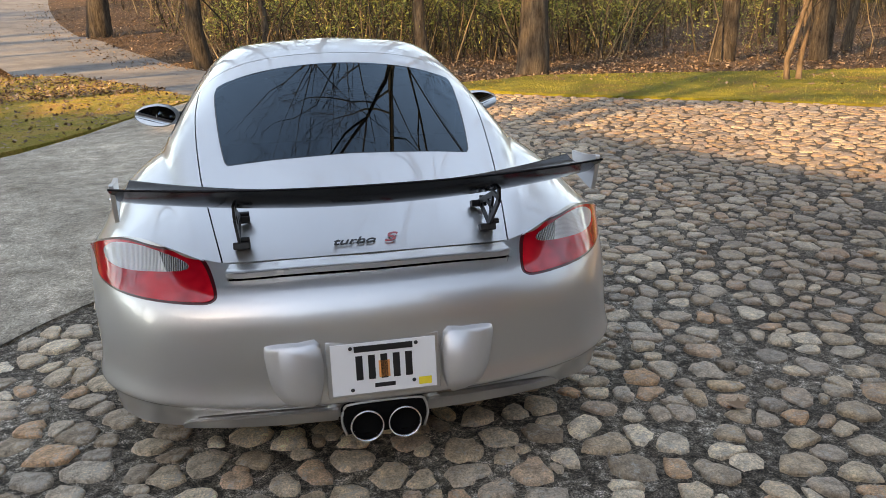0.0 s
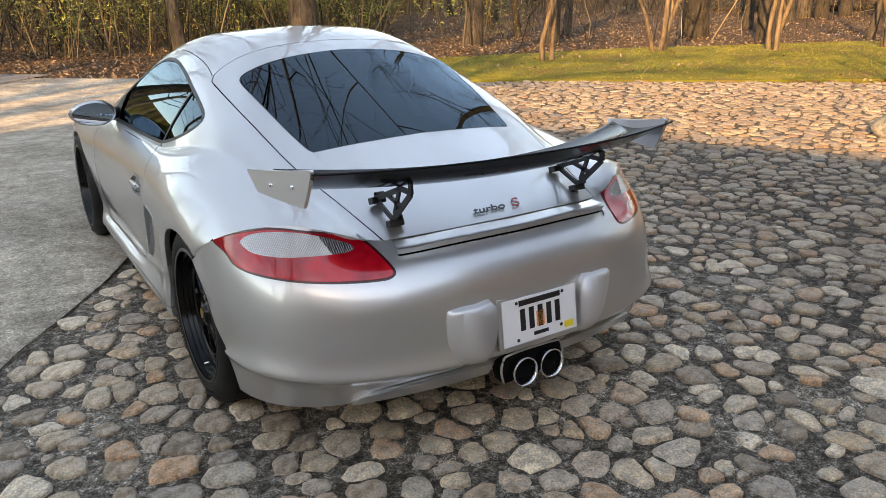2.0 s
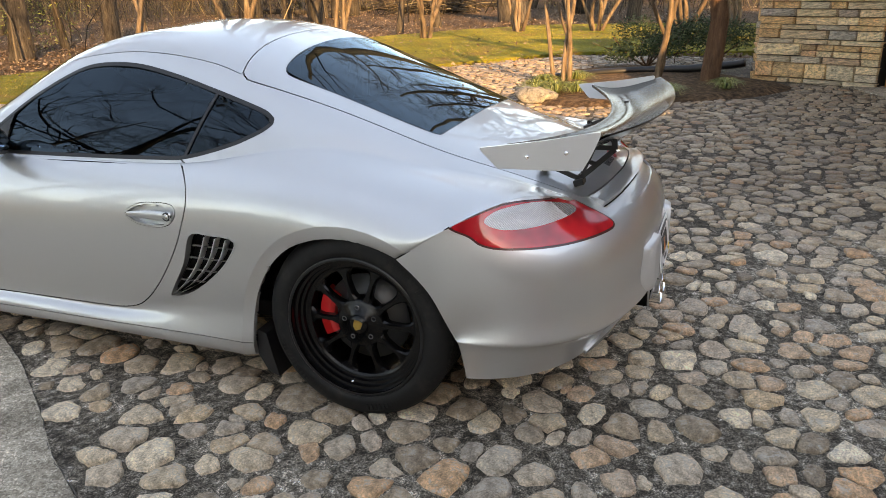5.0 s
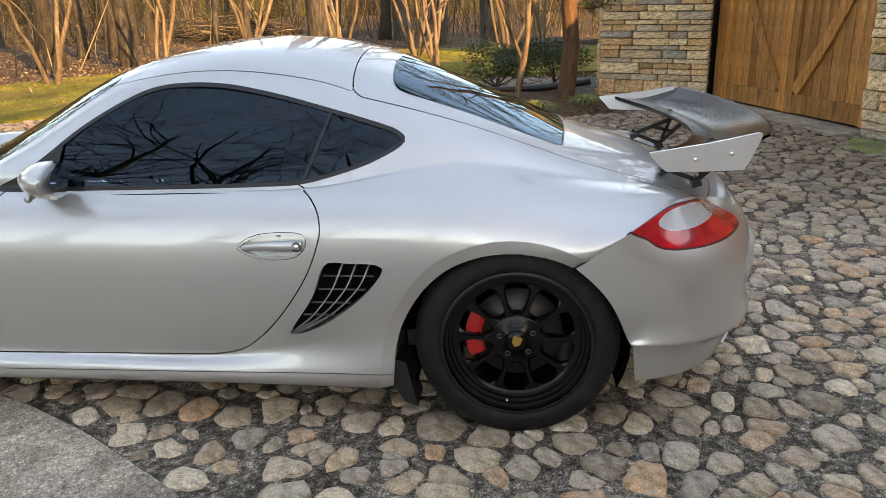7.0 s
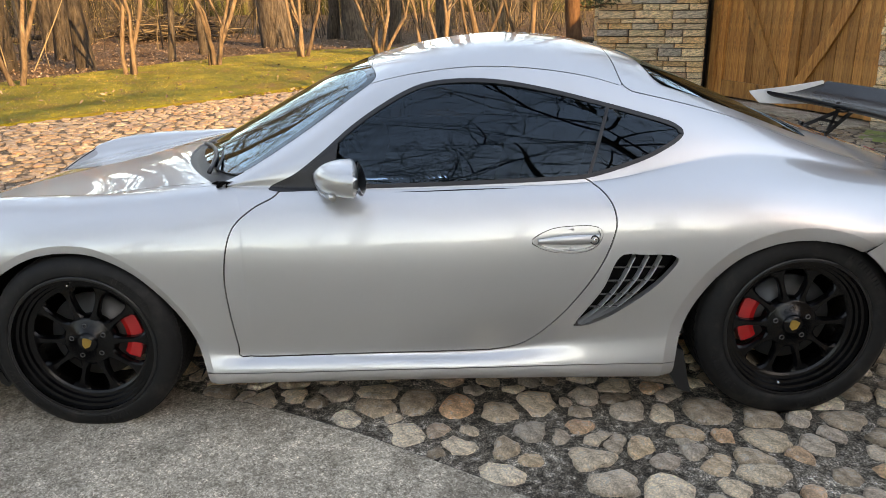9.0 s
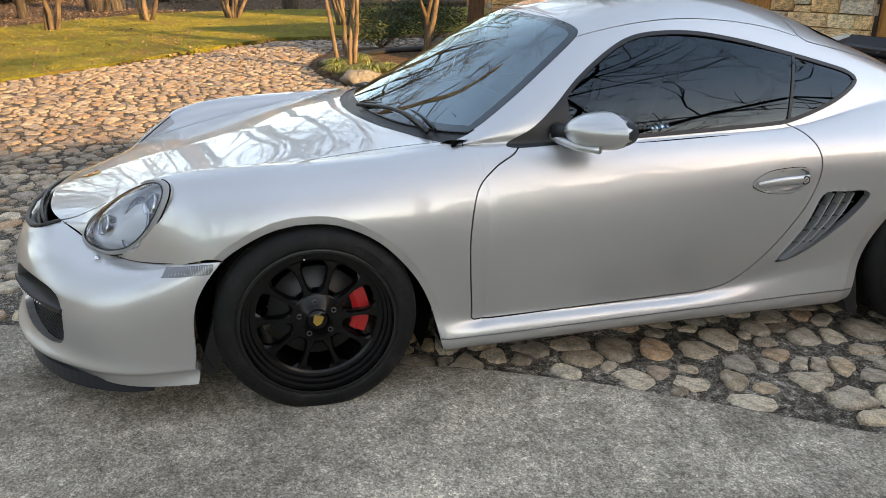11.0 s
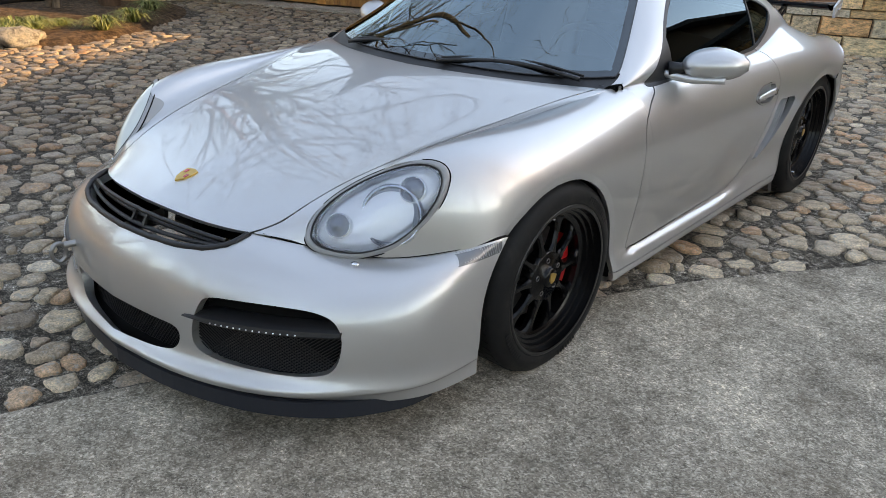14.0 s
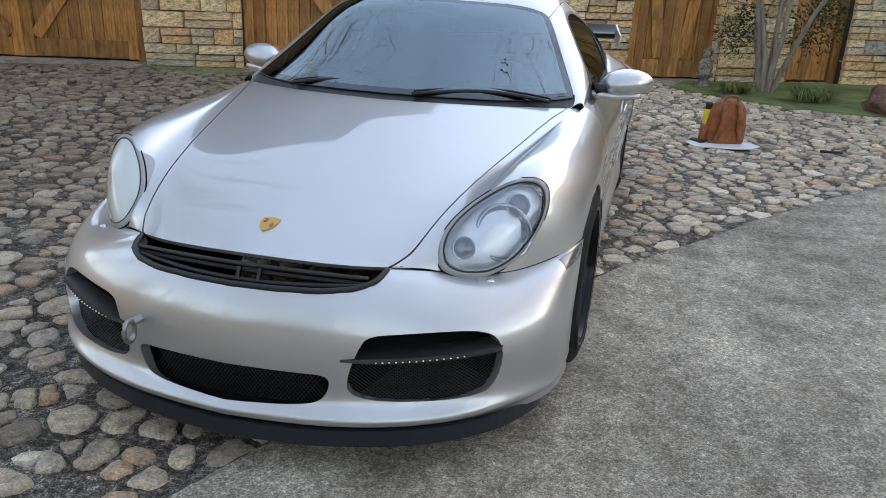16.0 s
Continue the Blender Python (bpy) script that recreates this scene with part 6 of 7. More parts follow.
# ---- trees and plants ----
def bark(name, dark, light, scale, strength):
    m = mat(name, light, .95, 0, .15)
    v = coords(m, (scale, scale, scale * .18))
    n = noise_tex(m, v, 5, 7, .75)
    c = ramp(m, n, ((.33, dark), (.52, tuple((a + b) / 2 for a, b in zip(dark, light))), (.68, light)))
    c = mixc(m, c, ramp(m, object_random(m), ((0, (.65, .62, .60)), (1, (1.25, 1.2, 1.15)))), 1.0, "MULTIPLY")
    paint(m, c)
    bump(m, n, strength, .05)
    return m


OAK_BARK = bark("oak_bark", (.016, .013, .011), (.125, .108, .088), 3.6, 1.0)
MYRTLE_BARK = bark("crape_myrtle_bark", (.060, .042, .029), (.235, .178, .124), 2.6, .35)
CEDAR_BARK = bark("cedar_bark", (.07, .04, .025), (.20, .12, .075), 3.0, .8)
TWIG = mat("twig_bark", (.16, .12, .09), .9)
paint(TWIG, ramp(TWIG, island(TWIG), ((0, (.012, .009, .006)), (.45, (.035, .026, .017)), (.8, (.10, .072, .042)), (1, (.26, .20, .115)))))


class Mesh:
    """Collects rings and faces for one mesh."""

    def __init__(self):
        self.v, self.f = [], []

    def limb(self, pts, radii, n=6):
        base = len(self.v)
        for i, p in enumerate(pts):
            d = (pts[min(i + 1, len(pts) - 1)] - pts[max(i - 1, 0)]).normalized()
            s = d.cross(Vector((0, 0, 1)) if abs(d.z) < .9 else Vector((1, 0, 0))).normalized()
            t = s.cross(d)
            for k in range(n):
                a = 2 * math.pi * k / n
                self.v.append(p + radii[i] * (math.cos(a) * s + math.sin(a) * t))
        for i in range(len(pts) - 1):
            for k in range(n):
                self.f.append((base + i * n + k, base + i * n + (k + 1) % n, base + (i + 1) * n + (k + 1) % n, base + (i + 1) * n + k))

    def quad(self, c, a, b):
        i = len(self.v)
        self.v += [c - a, c + b * .5, c + a, c - b * .5]
        self.f.append((i, i + 1, i + 2, i + 3))

    def object(self, name, material, parent=None, label=""):
        return raw(name, self.v, self.f, material, parent, label)


def grow(mesh, p, d, length, radius, depth, r, n=5, droop=0.0):
    """A limb with side limbs, down to twigs."""
    pts, radii = [p], [radius]
    steps_n = 5
    for k in range(steps_n):
        d = (d + Vector((r.gauss(0, .16), r.gauss(0, .16), r.gauss(.03, .10) - droop))).normalized()
        pts.append(pts[-1] + d * length / steps_n)
        radii.append(radius * (1 - .72 * (k + 1) / steps_n))
    mesh.limb(pts, radii, n if depth > 1 else 3)
    if depth <= 0:
        return
    for k in range(r.randint(3, 5)):
        j = r.randint(2, steps_n)
        side = Vector((r.gauss(0, 1), r.gauss(0, 1), r.gauss(.25, .5))).normalized()
        grow(mesh, pts[j], (d * .55 + side * .75).normalized(), length * r.uniform(.45, .70), max(radii[j] * .75, .004), depth - 1, r, n, droop)


def bare_tree(seed, height, radius, depth=3, fork=.38, reach=1.0, count=13):
    r = random.Random(seed)
    tree = new("tree")
    trunk, limbs = Mesh(), Mesh()
    pts, radii = [], []
    x = y = 0.0
    for k in range(15):
        f = k / 14
        flare = .34 * math.exp(-f * 32)
        pts.append(Vector((x, y, height * f - .1)))
        radii.append(radius * (1 + flare) * (1 - .78 * f))
        x += r.gauss(0, .018) * height * .25
        y += r.gauss(0, .018) * height * .25
    trunk.limb(pts, radii, 14)
    for i, w in enumerate(trunk.v):
        k = 1 + .05 * math.sin(i * 2.1) + r.uniform(-.03, .03)
        c = pts[i // 14]
        trunk.v[i] = c + (w - c) * k
    trunk.object("trunk", OAK_BARK, tree)
    for k in range(count):
        j = r.randint(int(14 * fork), 13)
        a = r.uniform(0, 2 * math.pi)
        d = Vector((math.cos(a), math.sin(a), r.uniform(.25, .9))).normalized()
        grow(limbs, pts[j], d, height * r.uniform(.16, .30) * reach, radii[j] * r.uniform(.35, .55), depth, r)
    limbs.object("limbs", OAK_BARK, tree, "bare winter limbs")
    return tagged(tree, "tall bare winter tree with furrowed grey-brown bark", "tree", "woodland trees")


def place_tree(src, x, y, scale=1.0, turn=0.0, lean=0.0):
    return copy_thing(src, pose(x, y, rise(x, y) - .05, lean, 0, turn)) if scale == 1 else scaled(src, x, y, scale, turn, lean)


def scaled(src, x, y, scale, turn, lean):
    ob = copy_thing(src, pose(x, y, rise(x, y) - .05, lean, 0, turn))
    ob.scale = (scale, scale, scale)
    return ob


kinds = [bare_tree(1, 15, .20), bare_tree(2, 17, .26), bare_tree(3, 14, .16), bare_tree(4, 16, .19, 2), bare_tree(5, 11, .085, 2), bare_tree(6, 12, .11, 2), bare_tree(7, 14, .17, 3, .30, 1.6, 20), bare_tree(8, 13, .15, 3, .28, 1.7, 20)]
spots = [(4.75, 10.9, 6, 1.55), (-1.85, 14.4, 0, .9), (-.5, 14.6, 4, 1.0), (1.2, 18.6, 1, 1.0), (5.8, 13.6, 5, 1.0), (9.7, 12.2, 0, 1.0), (11.5, 11.3, 2, 1.0), (15.6, 10.3, 1, 1.1), (-5.4, 21.5, 1, 1.1),
         (4.9, 19.5, 0, 1.1), (19.5, 10.6, 3, 1.0), (23.0, 12.6, 2, 1.1), (25.8, 13.9, 0, 1.1), (24.5, 5.4, 1, 1.75), (33.0, 7.2, 1, 1.2), (27.5, 13.3, 3, 1.0), (14.0, 13.6, 5, 1.0), (7.6, 15.6, 3, 1.0), (3.1, 13.8, 5, 1.2)]
for x, y, k, s in spots:
    place_tree(kinds[k], x, y, s * .999, random.uniform(0, 360), random.uniform(-1.5, 1.5))
r = random.Random(11)
n_trees = 0
while n_trees < 120:
    ang, d = r.uniform(-25, 115), r.uniform(17, 62)
    x, y = d * math.cos(radians(ang)) - 1, d * math.sin(radians(ang))
    if inside(LAWN, x, y) or (-16 < x < -1 and abs(x + 4.6 + (y - 15.5) * .33) < 3.5) or math.hypot(x - 12, y - 4) < 6:
        continue
    place_tree(kinds[r.choice((0, 1, 2, 3, 3, 4, 4, 5, 5))], x, y, r.uniform(.8, 1.25), r.uniform(0, 360), r.uniform(-2, 2))
    n_trees += 1
# trees on the open side of the drive, which the glass and paint mirror
# the unseen one at (-11, -6.6) is there to keep sun off the hood
for x, y, k, s in ((-15.5, -3.2, 6, 1.35), (-13.2, 1.6, 7, 1.25), (-10.8, 9.8, 7, 1.4), (-9.6, -4.6, 6, 1.5), (-17.5, -6.5, 7, 1.3), (-12.5, 5, 7, 1.2), (-13, 9, 1, 1.1), (-12.5, 12.5, 2, .9), (-11, -6.6, 0, .8), (-22, 9, 1, 1.1), (-26, -2, 0, 1.2), (-14, 17, 3, 1.0), (-27, 5, 2, 1.2), (-24, 16, 1, 1.2), (-30, 10, 0, 1.2), (-18, 22, 0, 1.1), (15.0, -6.4, 6, 1.5), (19.5, -8.0, 7, 1.6)):
    place_tree(kinds[k], x, y, s * .999, random.uniform(0, 360), random.uniform(-1.5, 1.5))
for k in kinds:
    for o in list(k.children):
        bpy.data.objects.remove(o)
    bpy.data.objects.remove(k)


def crape_myrtle(seed, x, y, stems, height, spread, stout=1.0):
    r = random.Random(seed)
    t = new("crape_myrtle")
    for k in range(stems):
        m = Mesh()
        a = 2 * math.pi * k / stems + r.uniform(-.4, .4)
        d = Vector((math.cos(a) * spread * .8, math.sin(a) * spread * .8, 1)).normalized()
        p = Vector((.10 * math.cos(a), .10 * math.sin(a), -.05))
        pts, radii = [p], [.056 * stout]
        for j in range(7):
            d = (d + Vector((r.gauss(0, .13), r.gauss(0, .13), .07))).normalized()
            pts.append(pts[-1] + d * height / 7)
            radii.append((.050 - .0045 * j + r.uniform(-.008, .008)) * stout)
        m.limb(pts, radii, 9)
        m.object("stem", MYRTLE_BARK, t, "smooth tan stem")
        if k % 2 == 0:
            fk = Mesh()
            q, e = pts[2 + k % 3], Vector((math.cos(a + 1.9) * .35, math.sin(a + 1.9) * .35, 1)).normalized()
            fp = [q]
            for j in range(5):
                e = (e + Vector((r.gauss(0, .12), r.gauss(0, .12), .08))).normalized()
                fp.append(fp[-1] + e * height / 8)
            fk.limb(fp, [.034 * stout, .031 * stout, .028 * stout, .025 * stout, .022 * stout, .018 * stout], 8)
            fk.object("fork", MYRTLE_BARK, t)
        tw = Mesh()
        for j in range(5):
            a2 = r.uniform(0, 6.28)
            grow(tw, pts[r.randint(4, 7)], Vector((math.cos(a2) * .7, math.sin(a2) * .7, 1)).normalized(), r.uniform(.9, 1.6), .016, 1, r, 5)
        tw.object("twigs", MYRTLE_BARK, t)
    t.location = (x, y, 0)
    return tagged(t, "bare multi-stemmed crape myrtle with smooth tan bark", "tree", "crape myrtles")


for i, (x, y, st, h, sp, *stout) in enumerate(((8.3, 7.7, 2, 2.8, .10), (11.4, 7.75, 3, 2.8, .20), (13.4, 6.4, 3, 3.0, .16), (15.8, 5.3, 4, 3.0, .20), (18.4, 3.6, 4, 3.0, .22), (18.8, 1.5, 5, 2.9, .26), (7.68, -.03, 4, 2.4, .16, .62), (8.18, -1.22, 2, 2.4, .12, .85), (15.5, -1.0, 4, 2.8, .22), (20.5, -2.0, 4, 2.8, .24))):
    crape_myrtle(200 + i, x, y, st, h, sp, *stout)

GREEN = mat("dark_needles", (.03, .05, .02), .7, 0, .3)
paint(GREEN, ramp(GREEN, island(GREEN), ((0, (.012, .022, .010)), (.5, (.030, .052, .020)), (1, (.065, .085, .030)))))
PINE = mat("pine_green", (.08, .12, .03), .7, 0, .3)
paint(PINE, ramp(PINE, island(PINE), ((0, (.03, .05, .014)), (.5, (.12, .155, .04)), (1, (.32, .32, .09)))))
STRAP = mat("strap_leaves", (.06, .10, .03), .6, 0, .4)
paint(STRAP, ramp(STRAP, island(STRAP), ((0, (.035, .055, .014)), (.5, (.11, .14, .032)), (.8, (.24, .26, .07)), (1, (.42, .40, .18)))))


def leaf_ball(mesh, c, radius, count, size, r, squash=1.0):
    for _ in range(count):
        d = Vector((r.gauss(0, 1), r.gauss(0, 1), r.gauss(0, 1))).normalized()
        p = c + Vector((d.x * radius, d.y * radius, d.z * radius * squash)) * r.uniform(.55, 1.08)
        a = Vector((r.gauss(0, 1), r.gauss(0, 1), r.gauss(0, .7))).normalized()
        b = a.cross(d).normalized()
        mesh.quad(p, a * size * r.uniform(.6, 1.2), b * size * r.uniform(.35, .6))


# planting bed with its edging, mulch, tufts and shrubs
BED = spline([(6.30, .16), (6.0, -.12), (5.92, -.45), (6.02, -.85), (6.3, -1.4), (6.75, -2.0), (7.35, -2.6), (8.2, -2.95), (8.8, -2.45), (9.6, -1.7), (10.2, -.6), (9.4, .12), (8.4, .42), (7.1, .42)], True, 4)
bm = bmesh.new()
cx, cy = 7.9, -.7
ring_a = [bm.verts.new((x, y, .0)) for x, y in BED]
ring_b = [bm.verts.new((cx + (x - cx) * .93, cy + (y - cy) * .93, .055)) for x, y in BED]
ring_c = [bm.verts.new((cx + (x - cx) * .5, cy + (y - cy) * .5, .09)) for x, y in BED]
for p, q in ((ring_a, ring_b), (ring_b, ring_c)):
    for i in range(len(p)):
        bm.faces.new((p[i], p[(i + 1) % len(p)], q[(i + 1) % len(p)], q[i]))
bm.faces.new(ring_c)
tagged(part("planting_bed", bm, LITTER), "planting bed covered with brown leaf mulch", "flower bed", "", "structure")


def tuft(seed, x, y, z, size, count):
    r = random.Random(seed)
    m = Mesh()
    for _ in range(count):
        a, reach = r.uniform(0, 6.28), r.uniform(.35, 1.0) * size
        d = Vector((math.cos(a), math.sin(a), 0))
        w = Vector((-d.y, d.x, 0)) * .006
        base = len(m.v)
        o = d * r.uniform(0, .05)
        for k in range(5):
            f = k / 4
            p = o + d * reach * f + Vector((0, 0, size * .85 * (1.9 * f - 1.65 * f * f) * (1.25 - reach / size * .5)))
            m.v += [p - w * (1 - f * .9), p + w * (1 - f * .9)]
        for k in range(4):
            i = base + 2 * k
            m.f.append((i, i + 1, i + 3, i + 2))
    ob = raw("strap_leaf_tuft", m.v, m.f, STRAP)
    ob.location = (x, y, z)
    return tagged(ob, "arching tuft of green and straw strap leaves", "plant", "tufts in the beds")


for i, (x, y, s) in enumerate(((6.62, -.16, .30), (6.42, .0, .26), (6.72, -.42, .26), (7.85, -.20, .26), (7.45, .16, .24), (6.98, .18, .22), (6.32, -.95, .28), (6.78, -.72, .18), (6.68, -1.50, .29), (7.45, -2.15, .26))):
    tuft(300 + i, x, y, .04, s * 1.25, 190)
for i, (x, y, s) in enumerate(((-2.05, -6.35, .30), (-2.85, -6.05, .34), (-3.0, -6.3, .30))):
    tuft(330 + i, x, y, .0, s, 110)


def shrub(seed, x, y, blobs, label):
    r = random.Random(seed)
    t = new("juniper_shrub")
    stems = Mesh()
    for dx, dy, z, rad in blobs:
        grow(stems, Vector((0, 0, 0)), Vector((dx, dy, z)).normalized(), math.sqrt(dx * dx + dy * dy + z * z), .02, 1, r, 5)
    stems.object("stem", CEDAR_BARK, t)
    m = Mesh()
    for dx, dy, z, rad in blobs:
        leaf_ball(m, Vector((dx, dy, z)), rad, int(700 * rad / .3), .035, r, .6)
    m.object("foliage", GREEN, t, "dark green needle foliage")
    t.location = (x, y, .05)
    return tagged(t, label, "shrub", "shrubs by the garage")


shrub(1, 9.9, -.9, ((-.5, .1, .35, .34), (.05, .2, .55, .40), (.45, -.2, .40, .36), (-.1, -.3, .35, .34), (-.8, .3, .28, .26), (.9, -.35, .45, .38), (1.2, -.6, .5, .4)), "low dark green juniper beside the garage")
shrub(2, 10.6, -1.9, ((-.5, .1, .4, .36), (.1, .2, .55, .42), (.5, -.1, .5, .38), (-.1, -.3, .45, .36)), "rounded dark green shrub by the stone corner")
bm = bmesh.new()
tube(bm, [tuple(p) for p in spline([(7.6, .35, .09), (8.1, -.05, .10), (8.7, -.7, .11), (9.0, -1.5, .12), (8.9, -2.15, .20), (8.85, -2.35, .24)], False, 6)], .055, 10)
tagged(part("garden_edging", bm, BLACK), "thick black edging pipe around the bed", "edging")
# cedar by the corner
cedar = new("cedar_tree")
r = random.Random(5)
m = Mesh()
pts = [Vector((.05 * math.sin(k), .04 * math.cos(1.7 * k), .45 * k - .05)) for k in range(13)]
m.limb(pts, [.13 - .008 * k for k in range(13)], 12)
m.object("trunk", CEDAR_BARK, cedar)
m = Mesh()
pts2 = [p + Vector((.16 - .01 * k, .03 * math.sin(k * 1.3), 0)) for k, p in enumerate(pts[:9])]
m.limb(pts2, [.07 - .004 * k for k in range(9)], 9)
m.object("second_trunk", CEDAR_BARK, cedar)
br, fol = Mesh(), Mesh()
for k in range(26):
    z, a, L = r.uniform(1.35, 5.2), r.uniform(0, 6.28), r.uniform(.7, 1.7)
    d = Vector((math.cos(a), math.sin(a), .12))
    p = Vector((0, 0, z))
    pp = [p + d * L * f + Vector((0, 0, -.12 * math.sin(3 * f))) for f in np.linspace(0, 1, 6)]
    br.limb(pp, [.022 - .003 * i for i in range(6)], 5)
    for q in pp[2:]:
        leaf_ball(fol, q + Vector((0, 0, .04)), .24, 80, .035, r, .28)
br.object("branches", CEDAR_BARK, cedar)
fol.object("foliage", GREEN, cedar, "flat sprays of dark needles")
cedar.location = (8.0, -1.95, 0)
tagged(cedar, "small conifer with double trunk and flat sprays", "tree")

STRAW = mat("straw_leaf", (.3, .2, .08), .8, 0, .25)
paint(STRAW, ramp(STRAW, island(STRAW), ((0, (.02, .015, .008)), (.4, (.075, .058, .022)), (.7, (.17, .125, .045)), (.9, (.12, .13, .035)), (1, (.36, .27, .11)))))
# undergrowth of the woods: sticks, dry leaves, evergreen patches, leaf litter, lawn blades
r = random.Random(21)
sticks, dry, green = Mesh(), Mesh(), Mesh()
k = 0
while k < 4200:
    ang, d = r.uniform(-22, 118), r.uniform(13.5, 46)
    x, y = d * math.cos(radians(ang)), d * math.sin(radians(ang)) + 1
    if ang < 58 and d < 30 and r.random() < .94:
        continue
    if inside(LAWN, x, y) or inside(BANK, x, y) or abs(x + 4.6 + (y - 15.5) * .33) < 3.0 or (x > 8 and y < 9 and d < 27):
        continue
    h = r.uniform(.8, 5.5)
    p = Vector((x, y, rise(x, y) - .05))
    dr = Vector((r.gauss(0, .16), r.gauss(0, .16), 1))
    pts = [p]
    for j in range(4):
        dr = (dr + Vector((r.gauss(0, .26), r.gauss(0, .26), 0))).normalized()
        pts.append(pts[-1] + dr * h / 4)
    q = r.uniform(.003, .013) * (1 + h / 4)
    sticks.limb(pts, [q, q * .8, q * .6, q * .45, q * .2], 4)
    if r.random() < .55:
        for _ in range(5):
            j = r.randint(1, 4)
            e = Vector((r.gauss(0, 1), r.gauss(0, 1), r.gauss(.4, .4))).normalized() * r.uniform(.3, 1.0)
            sticks.limb([pts[j], pts[j] + e * .5, pts[j] + e], [q * .4, q * .25, .002], 3)
    if r.random() < .6:
        for _ in range(46):
            c = p + Vector((r.gauss(0, .4), r.gauss(0, .4), abs(r.gauss(0, 1.1))))
            a = Vector((r.gauss(0, 1), r.gauss(0, 1), r.gauss(0, 1))).normalized() * r.uniform(.016, .038)
            b = a.cross(Vector((r.gauss(0, 1), r.gauss(0, 1), r.gauss(0, 1)))).normalized() * r.uniform(.012, .03)
            dry.quad(c, a, b)
    if r.random() < (.5 if 50 < ang < 92 else .25) and ang > 46:
        c = p + Vector((0, 0, r.uniform(.6, 3.2)))
        leaf_ball(green, c, r.uniform(.4, 1.2), 190, .055, r, .8)
    k += 1
tagged(sticks.object("undergrowth", TWIG), "tangle of bare brown saplings and vines", "undergrowth", "", "stuff")
tagged(dry.object("dry_foliage", STRAW), "dry tan leaves clinging to saplings", "foliage", "", "stuff")
tagged(green.object("evergreen_foliage", PINE), "sunlit yellow-green pine and holly sprays", "foliage", "", "stuff")
litter = Mesh()
k = 0
while k < 42000:
    ang, d = r.uniform(-22, 125), 9 + 24 * r.random() ** 1.4
    x, y = d * math.cos(radians(ang)), d * math.sin(radians(ang)) + 1
    if inside(DRIVE, x, y):
        continue
    thin = inside(LAWN, x, y) or inside(COURT, x, y)
    if thin and r.random() < (.965 if inside(LAWN, x, y) else .985):
        continue
    z = (.03 if thin or inside(BANK, x, y) else -.04) + rise(x, y)
    a = Vector((r.gauss(0, 1), r.gauss(0, 1), r.gauss(0, .45))).normalized() * r.uniform(.02, .055)
    b = Vector((-a.y, a.x, r.gauss(0, .03))).normalized() * r.uniform(.025, .055)
    litter.quad(Vector((x, y, z + r.uniform(.005, .05))), a, b)
    k += 1
for _ in range(5200):
    x, y = r.uniform(-10, -1.4), r.uniform(3, 14)
    if inside(BANK, x, y):
        a = Vector((r.gauss(0, 1), r.gauss(0, 1), r.gauss(0, .4))).normalized() * r.uniform(.02, .04)
        litter.quad(Vector((x, y, .04)), a, Vector((-a.y, a.x, 0)).normalized() * .05)
tagged(litter.object("fallen_leaves", LEAF), "brown fallen leaves on the woodland floor", "leaves", "", "stuff")
blades = Mesh()
k = 0
while k < 30000:
    x, y = r.uniform(2, 24), r.uniform(-8, 10.5)
    if r.random() < .15:
        x, y = r.uniform(-9, -2), r.uniform(3, 13)
    if not (inside(LAWN, x, y) or inside(BANK, x, y)):
        continue
    a = Vector((r.gauss(0, 1), r.gauss(0, 1), 0)).normalized() * r.uniform(.004, .008)
    i = len(blades.v)
    tip = Vector((r.gauss(0, .02), r.gauss(0, .02), r.uniform(.012, .032)))
    p = Vector((x, y, .02))
    blades.v += [p - a, p + a, p + tip]
    blades.f.append((i, i + 1, i + 2))
    k += 1
tagged(blades.object("grass_tips", BLADE), "short yellow-green grass blades on the lawn", "grass", "", "stuff")

# brush heap and fallen logs among the trees
def fallen_log(x, y, length, radius, turn):
    m = Mesh()
    d = Vector((math.cos(turn), math.sin(turn), 0))
    pts = [Vector((0, 0, radius * .8)) + d * length * (f - .5) + Vector((0, 0, .05 * math.sin(5 * f))) for f in (k / 7 for k in range(8))]
    m.limb(pts, [radius * (1 - .05 * k) for k in range(8)], 10)
    for e in (pts[0], pts[-1]):
        m.limb([e, e + d * .01], [radius * .9, .01], 10)
    ob = m.object("fallen_log", OAK_BARK)
    ob.location = (x, y, rise(x, y) - .08)
    return tagged(ob, "weathered fallen log lying on leaf litter", "log", "logs in the woods")


for q in ((31, 15.5, 6.0, .16, 2.2), (28, 18.5, 5.0, .13, 1.7), (33, 10.5, 5.0, .15, 2.6), (24.5, -4.5, 4.0, .12, 1.2)):
    fallen_log(*q)
m = Mesh()
r = random.Random(77)
for _ in range(420):
    a = r.uniform(0, 6.28)
    c = Vector((r.gauss(0, 1.0), r.gauss(0, 1.0), abs(r.gauss(0, .38)) + .05))
    d = Vector((math.cos(a), math.sin(a), r.gauss(0, .25))).normalized() * r.uniform(.5, 1.4)
    q = r.uniform(.008, .03)
    m.limb([c - d, c + Vector((0, 0, .06)), c + d], [q, q * .8, q * .4], 4)
heap = m.object("brush_heap", TWIG)
heap.location = (29.5, 10.6, rise(29.5, 10.6) - .05)
tagged(heap, "heap of cut brown branches on leaf litter", "brush pile", "", "stuff")

